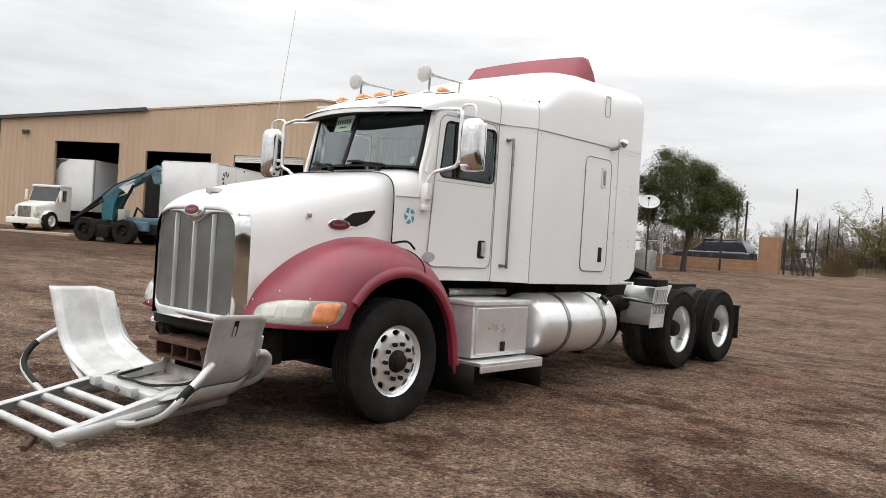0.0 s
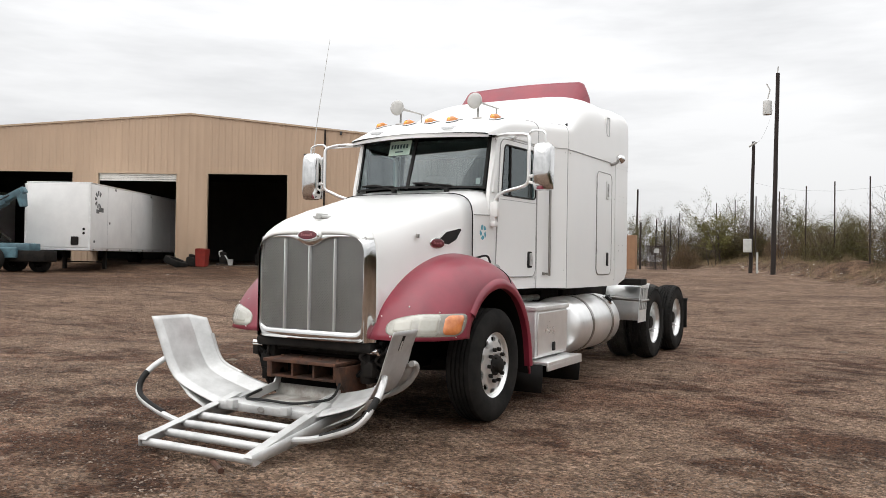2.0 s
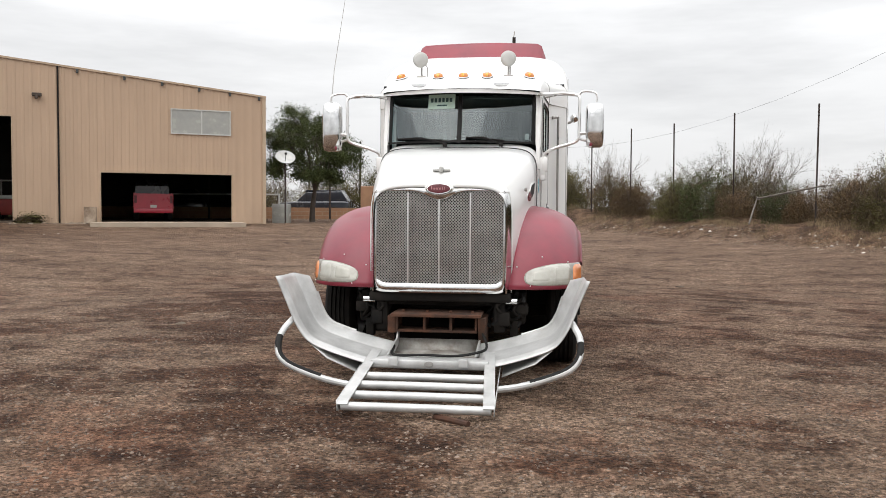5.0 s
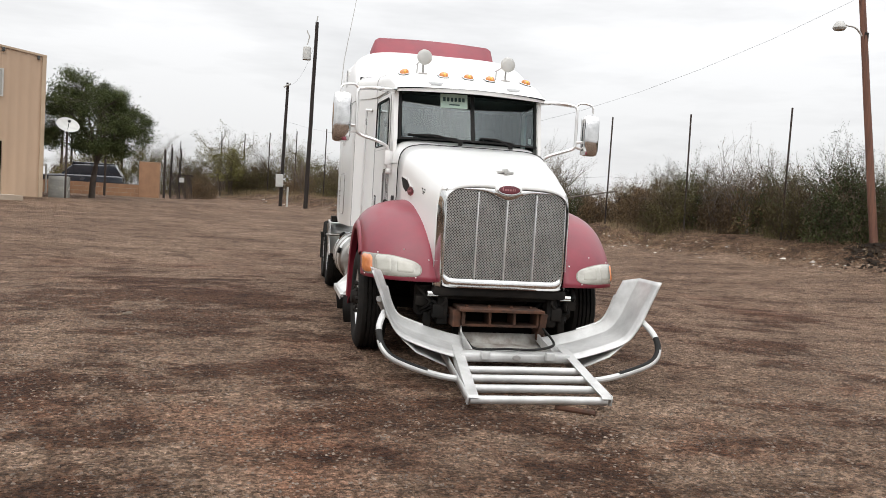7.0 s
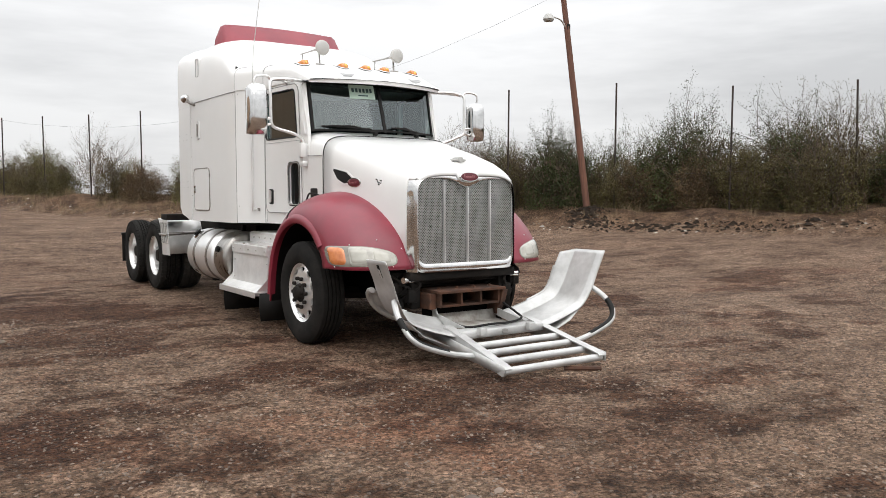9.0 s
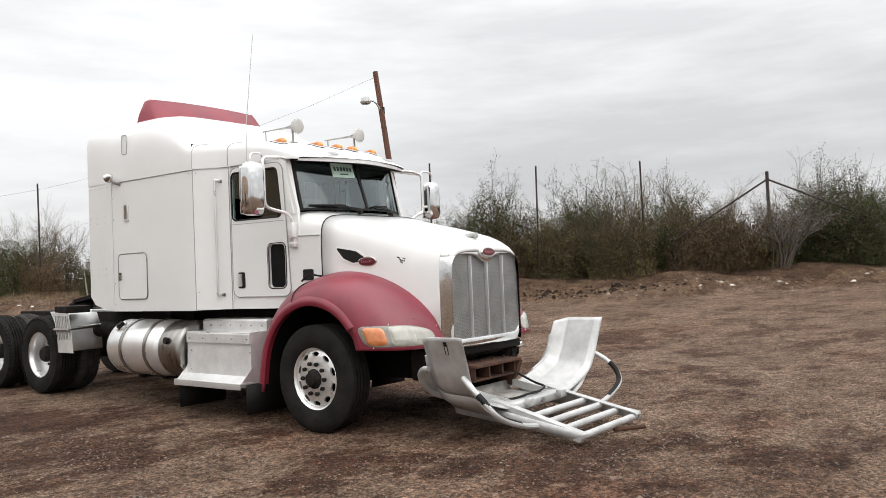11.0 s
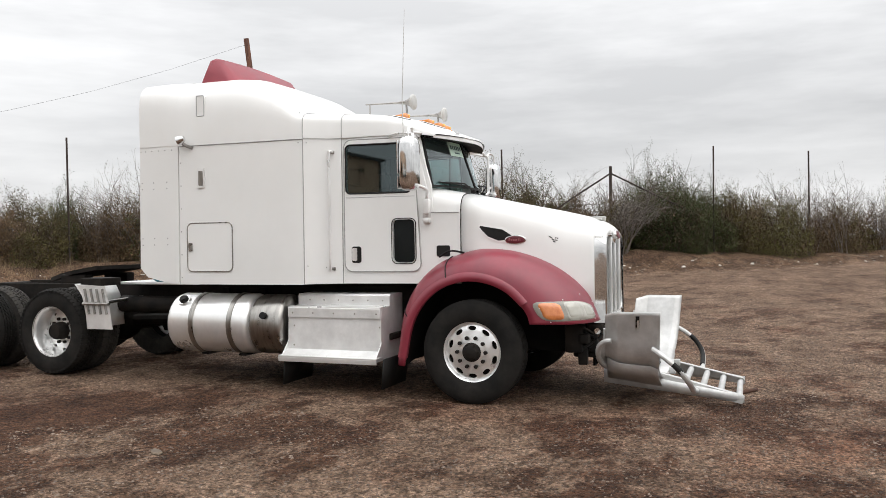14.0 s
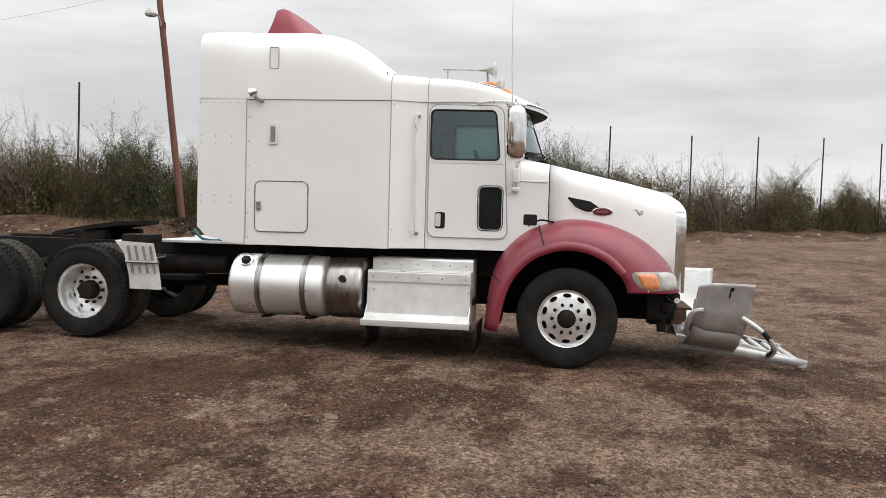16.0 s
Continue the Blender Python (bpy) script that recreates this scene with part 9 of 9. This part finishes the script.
shrub("thorn_shrub", 61, 2.3, 1.5, PALETWIG, PALETWIG, 6500, 0.022, "pale grey leafless thorn shrub at the corner post", "bush", 18, 0.0, True).matrix_basis = pose(_p.x, _p.y, ground_z(_p.x, _p.y) - 0.08) @ Matrix.Diagonal((1.15, 1.15, 0.92, 1.0))


def stones(name, label, seed, count, spot, r0, r1, material, flat=0.6):
    """Loose angular stones as one mesh."""
    rng = random.Random(seed)
    base = [Vector(v) for v in ((1, 0.1, 0), (0.1, 1, 0), (-1, 0, 0), (0, -1, 0), (0.25, 0.2, 1), (-0.3, -0.2, 0.85))]
    tri = ((0, 1, 4), (1, 2, 4), (2, 5, 4), (2, 3, 5), (3, 0, 5), (0, 4, 5))
    verts, faces = [], []
    for _ in range(count):
        x, y = spot(rng)
        z = ground_z(x, y)
        r = r0 + (r1 - r0) * rng.random() ** 2.4
        a = rng.uniform(0, 6.283)
        c, s = math.cos(a), math.sin(a)
        sx, sy, sz = r * rng.uniform(0.7, 1.3), r * rng.uniform(0.6, 1.1), r * flat * rng.uniform(0.6, 1.2)
        i = len(verts)
        for v in base:
            jx, jy = v.x * sx * rng.uniform(0.8, 1.2), v.y * sy * rng.uniform(0.8, 1.2)
            verts.append((x + c * jx - s * jy, y + s * jx + c * jy, z - 0.15 * r + v.z * sz))
        faces += [(i + p, i + q, i + t) for p, q, t in tri]
    me = bpy.data.meshes.new(name)
    me.from_pydata(verts, [], faces)
    me.materials.append(material)
    return tagged(new(name, me), label, "stones", kind="stuff")


def yard_spot(g):
    a = g.uniform(-3.4, 0.35)
    r = 2.6 + 8.5 * g.random() ** 0.8
    return 0.5 + r * math.cos(a - 0.35), 0.5 + r * math.sin(a - 0.35)


def bank_spot(g):
    s, d = g.uniform(-34, 50), 1.2 + abs(g.gauss(0.7, 0.5))
    p = fence_at(s, d)
    return p.x, p.y


stones("gravel", "loose brown gravel scattered over the yard", 41, 76000, yard_spot, 0.005, 0.019, STONE)


def wall_spot(g):
    p = shed_at(g.choice((-6.6, -5.2, -4.9)) + g.gauss(0, 0.7), 0.35 + abs(g.gauss(0, 0.35)))
    return p.x, p.y


stones("wall_debris", "pale rubble and litter along the workshop wall", 44, 160, wall_spot, 0.03, 0.13, RUBBLE, 0.6)
stones("rubble", "broken stones and clods along the bank", 42, 5200, bank_spot, 0.012, 0.075, RUBBLE)
stones("litter", "pale stones and scraps of litter along the foot of the bank", 45, 260, lambda g: tuple(fence_at(g.uniform(-30, 50), 1.9 + g.gauss(0, 0.35))), 0.02, 0.12, PALESTONE, 0.5)


stones("yard_litter", "pale scraps of litter on the ground before the workshop", 46, 60, lambda g: tuple(shed_at(g.uniform(-13.0, -1.0), 0.8 + 5.5 * g.random() ** 1.5)), 0.02, 0.075, PALESTONE, 0.4)


def heap_spot(g):
    if g.random() < 0.35:
        return 13.85 + g.gauss(0, 0.28), 11.62 + g.gauss(0, 0.30)
    p = fence_at(min(14.5, 12.0 - abs(g.gauss(0, 4.0))), 1.7 + g.gauss(0, 0.22))
    return p.x, p.y


stones("asphalt_rubble", "dark broken asphalt heaped along the bank by the lamp pole", 43, 620, heap_spot, 0.025, 0.14, ASPHALT, 0.7)


def loose_stone(x, y, r, flat, seed, material, label):
    """One weathered stone lying half sunk in the yard."""
    rng = random.Random(seed)
    bm = bmesh.new()
    bmesh.ops.create_icosphere(bm, subdivisions=2, radius=1.0)
    off = Vector((seed * 3.1, 0, 0))
    for v in bm.verts:
        v.co *= 1 + 0.35 * noise.noise(v.co * 1.3 + off)
        v.co = Vector((v.co.x * r * 1.5, v.co.y * r * 0.8, v.co.z * r * flat))
    ob = tagged(part("stone", bm, material, smooth=25), label, "stone")
    ob.matrix_basis = pose(x, y, ground_z(x, y) + r * flat * 0.2, 0, 0, rng.uniform(0, 180))


loose_stone(-2.18, -4.22, 0.055, 0.18, 3, STONE, "brown flat stone lying in the gravel")
loose_stone(-1.99, -4.20, 0.032, 0.3, 4, STONE, "small brown stone lying in the gravel")
loose_stone(3.47, 8.2, 0.06, 0.35, 6, STONE, "dark clod lying on the yard")
loose_stone(-3.59, 1.66, 0.05, 0.5, 7, RUBBLE, "brown clod on damp gravel")


def grass():
    rng = random.Random(51)
    verts, faces = [], []
    for _ in range(4200):
        s, d = rng.uniform(-36, 58), -0.4 + abs(rng.gauss(0.9, 0.8))
        p = fence_at(s, d)
        if s < 18 and rng.random() < 0.72:
            continue
        if noise.noise(Vector((p.x * 0.5, p.y * 0.5, 9.0))) < -0.05:
            continue
        z = ground_z(p.x, p.y)
        for _ in range(5):
            a = rng.uniform(0, 6.283)
            h = rng.uniform(0.10, 0.34)
            x, y = p.x + rng.gauss(0, 0.08), p.y + rng.gauss(0, 0.08)
            dx, dy = 0.35 * h * math.cos(a), 0.35 * h * math.sin(a)
            i = len(verts)
            verts += [(x - 0.006, y, z - 0.02), (x + 0.006, y, z - 0.02), (x + dx, y + dy, z + h)]
            faces.append((i, i + 1, i + 2))
    me = bpy.data.meshes.new("dry_grass")
    me.from_pydata(verts, [], faces)
    me.materials.append(DRYGRASS)
    tagged(new("dry_grass", me), "dry straw-coloured grass on the bank", "grass", kind="stuff")


grass()

_p = shed_at(-6.75, 0.45)
shrub("weed", 91, 0.55, 0.45, TWIG, LEAFOLIVE, 900, 0.045, "low green weed clump against the workshop wall", "weed", 6).matrix_basis = pose(_p.x, _p.y, ground_z(_p.x, _p.y) - 0.03) @ Matrix.Diagonal((1.5, 1.5, 0.55, 1.0))
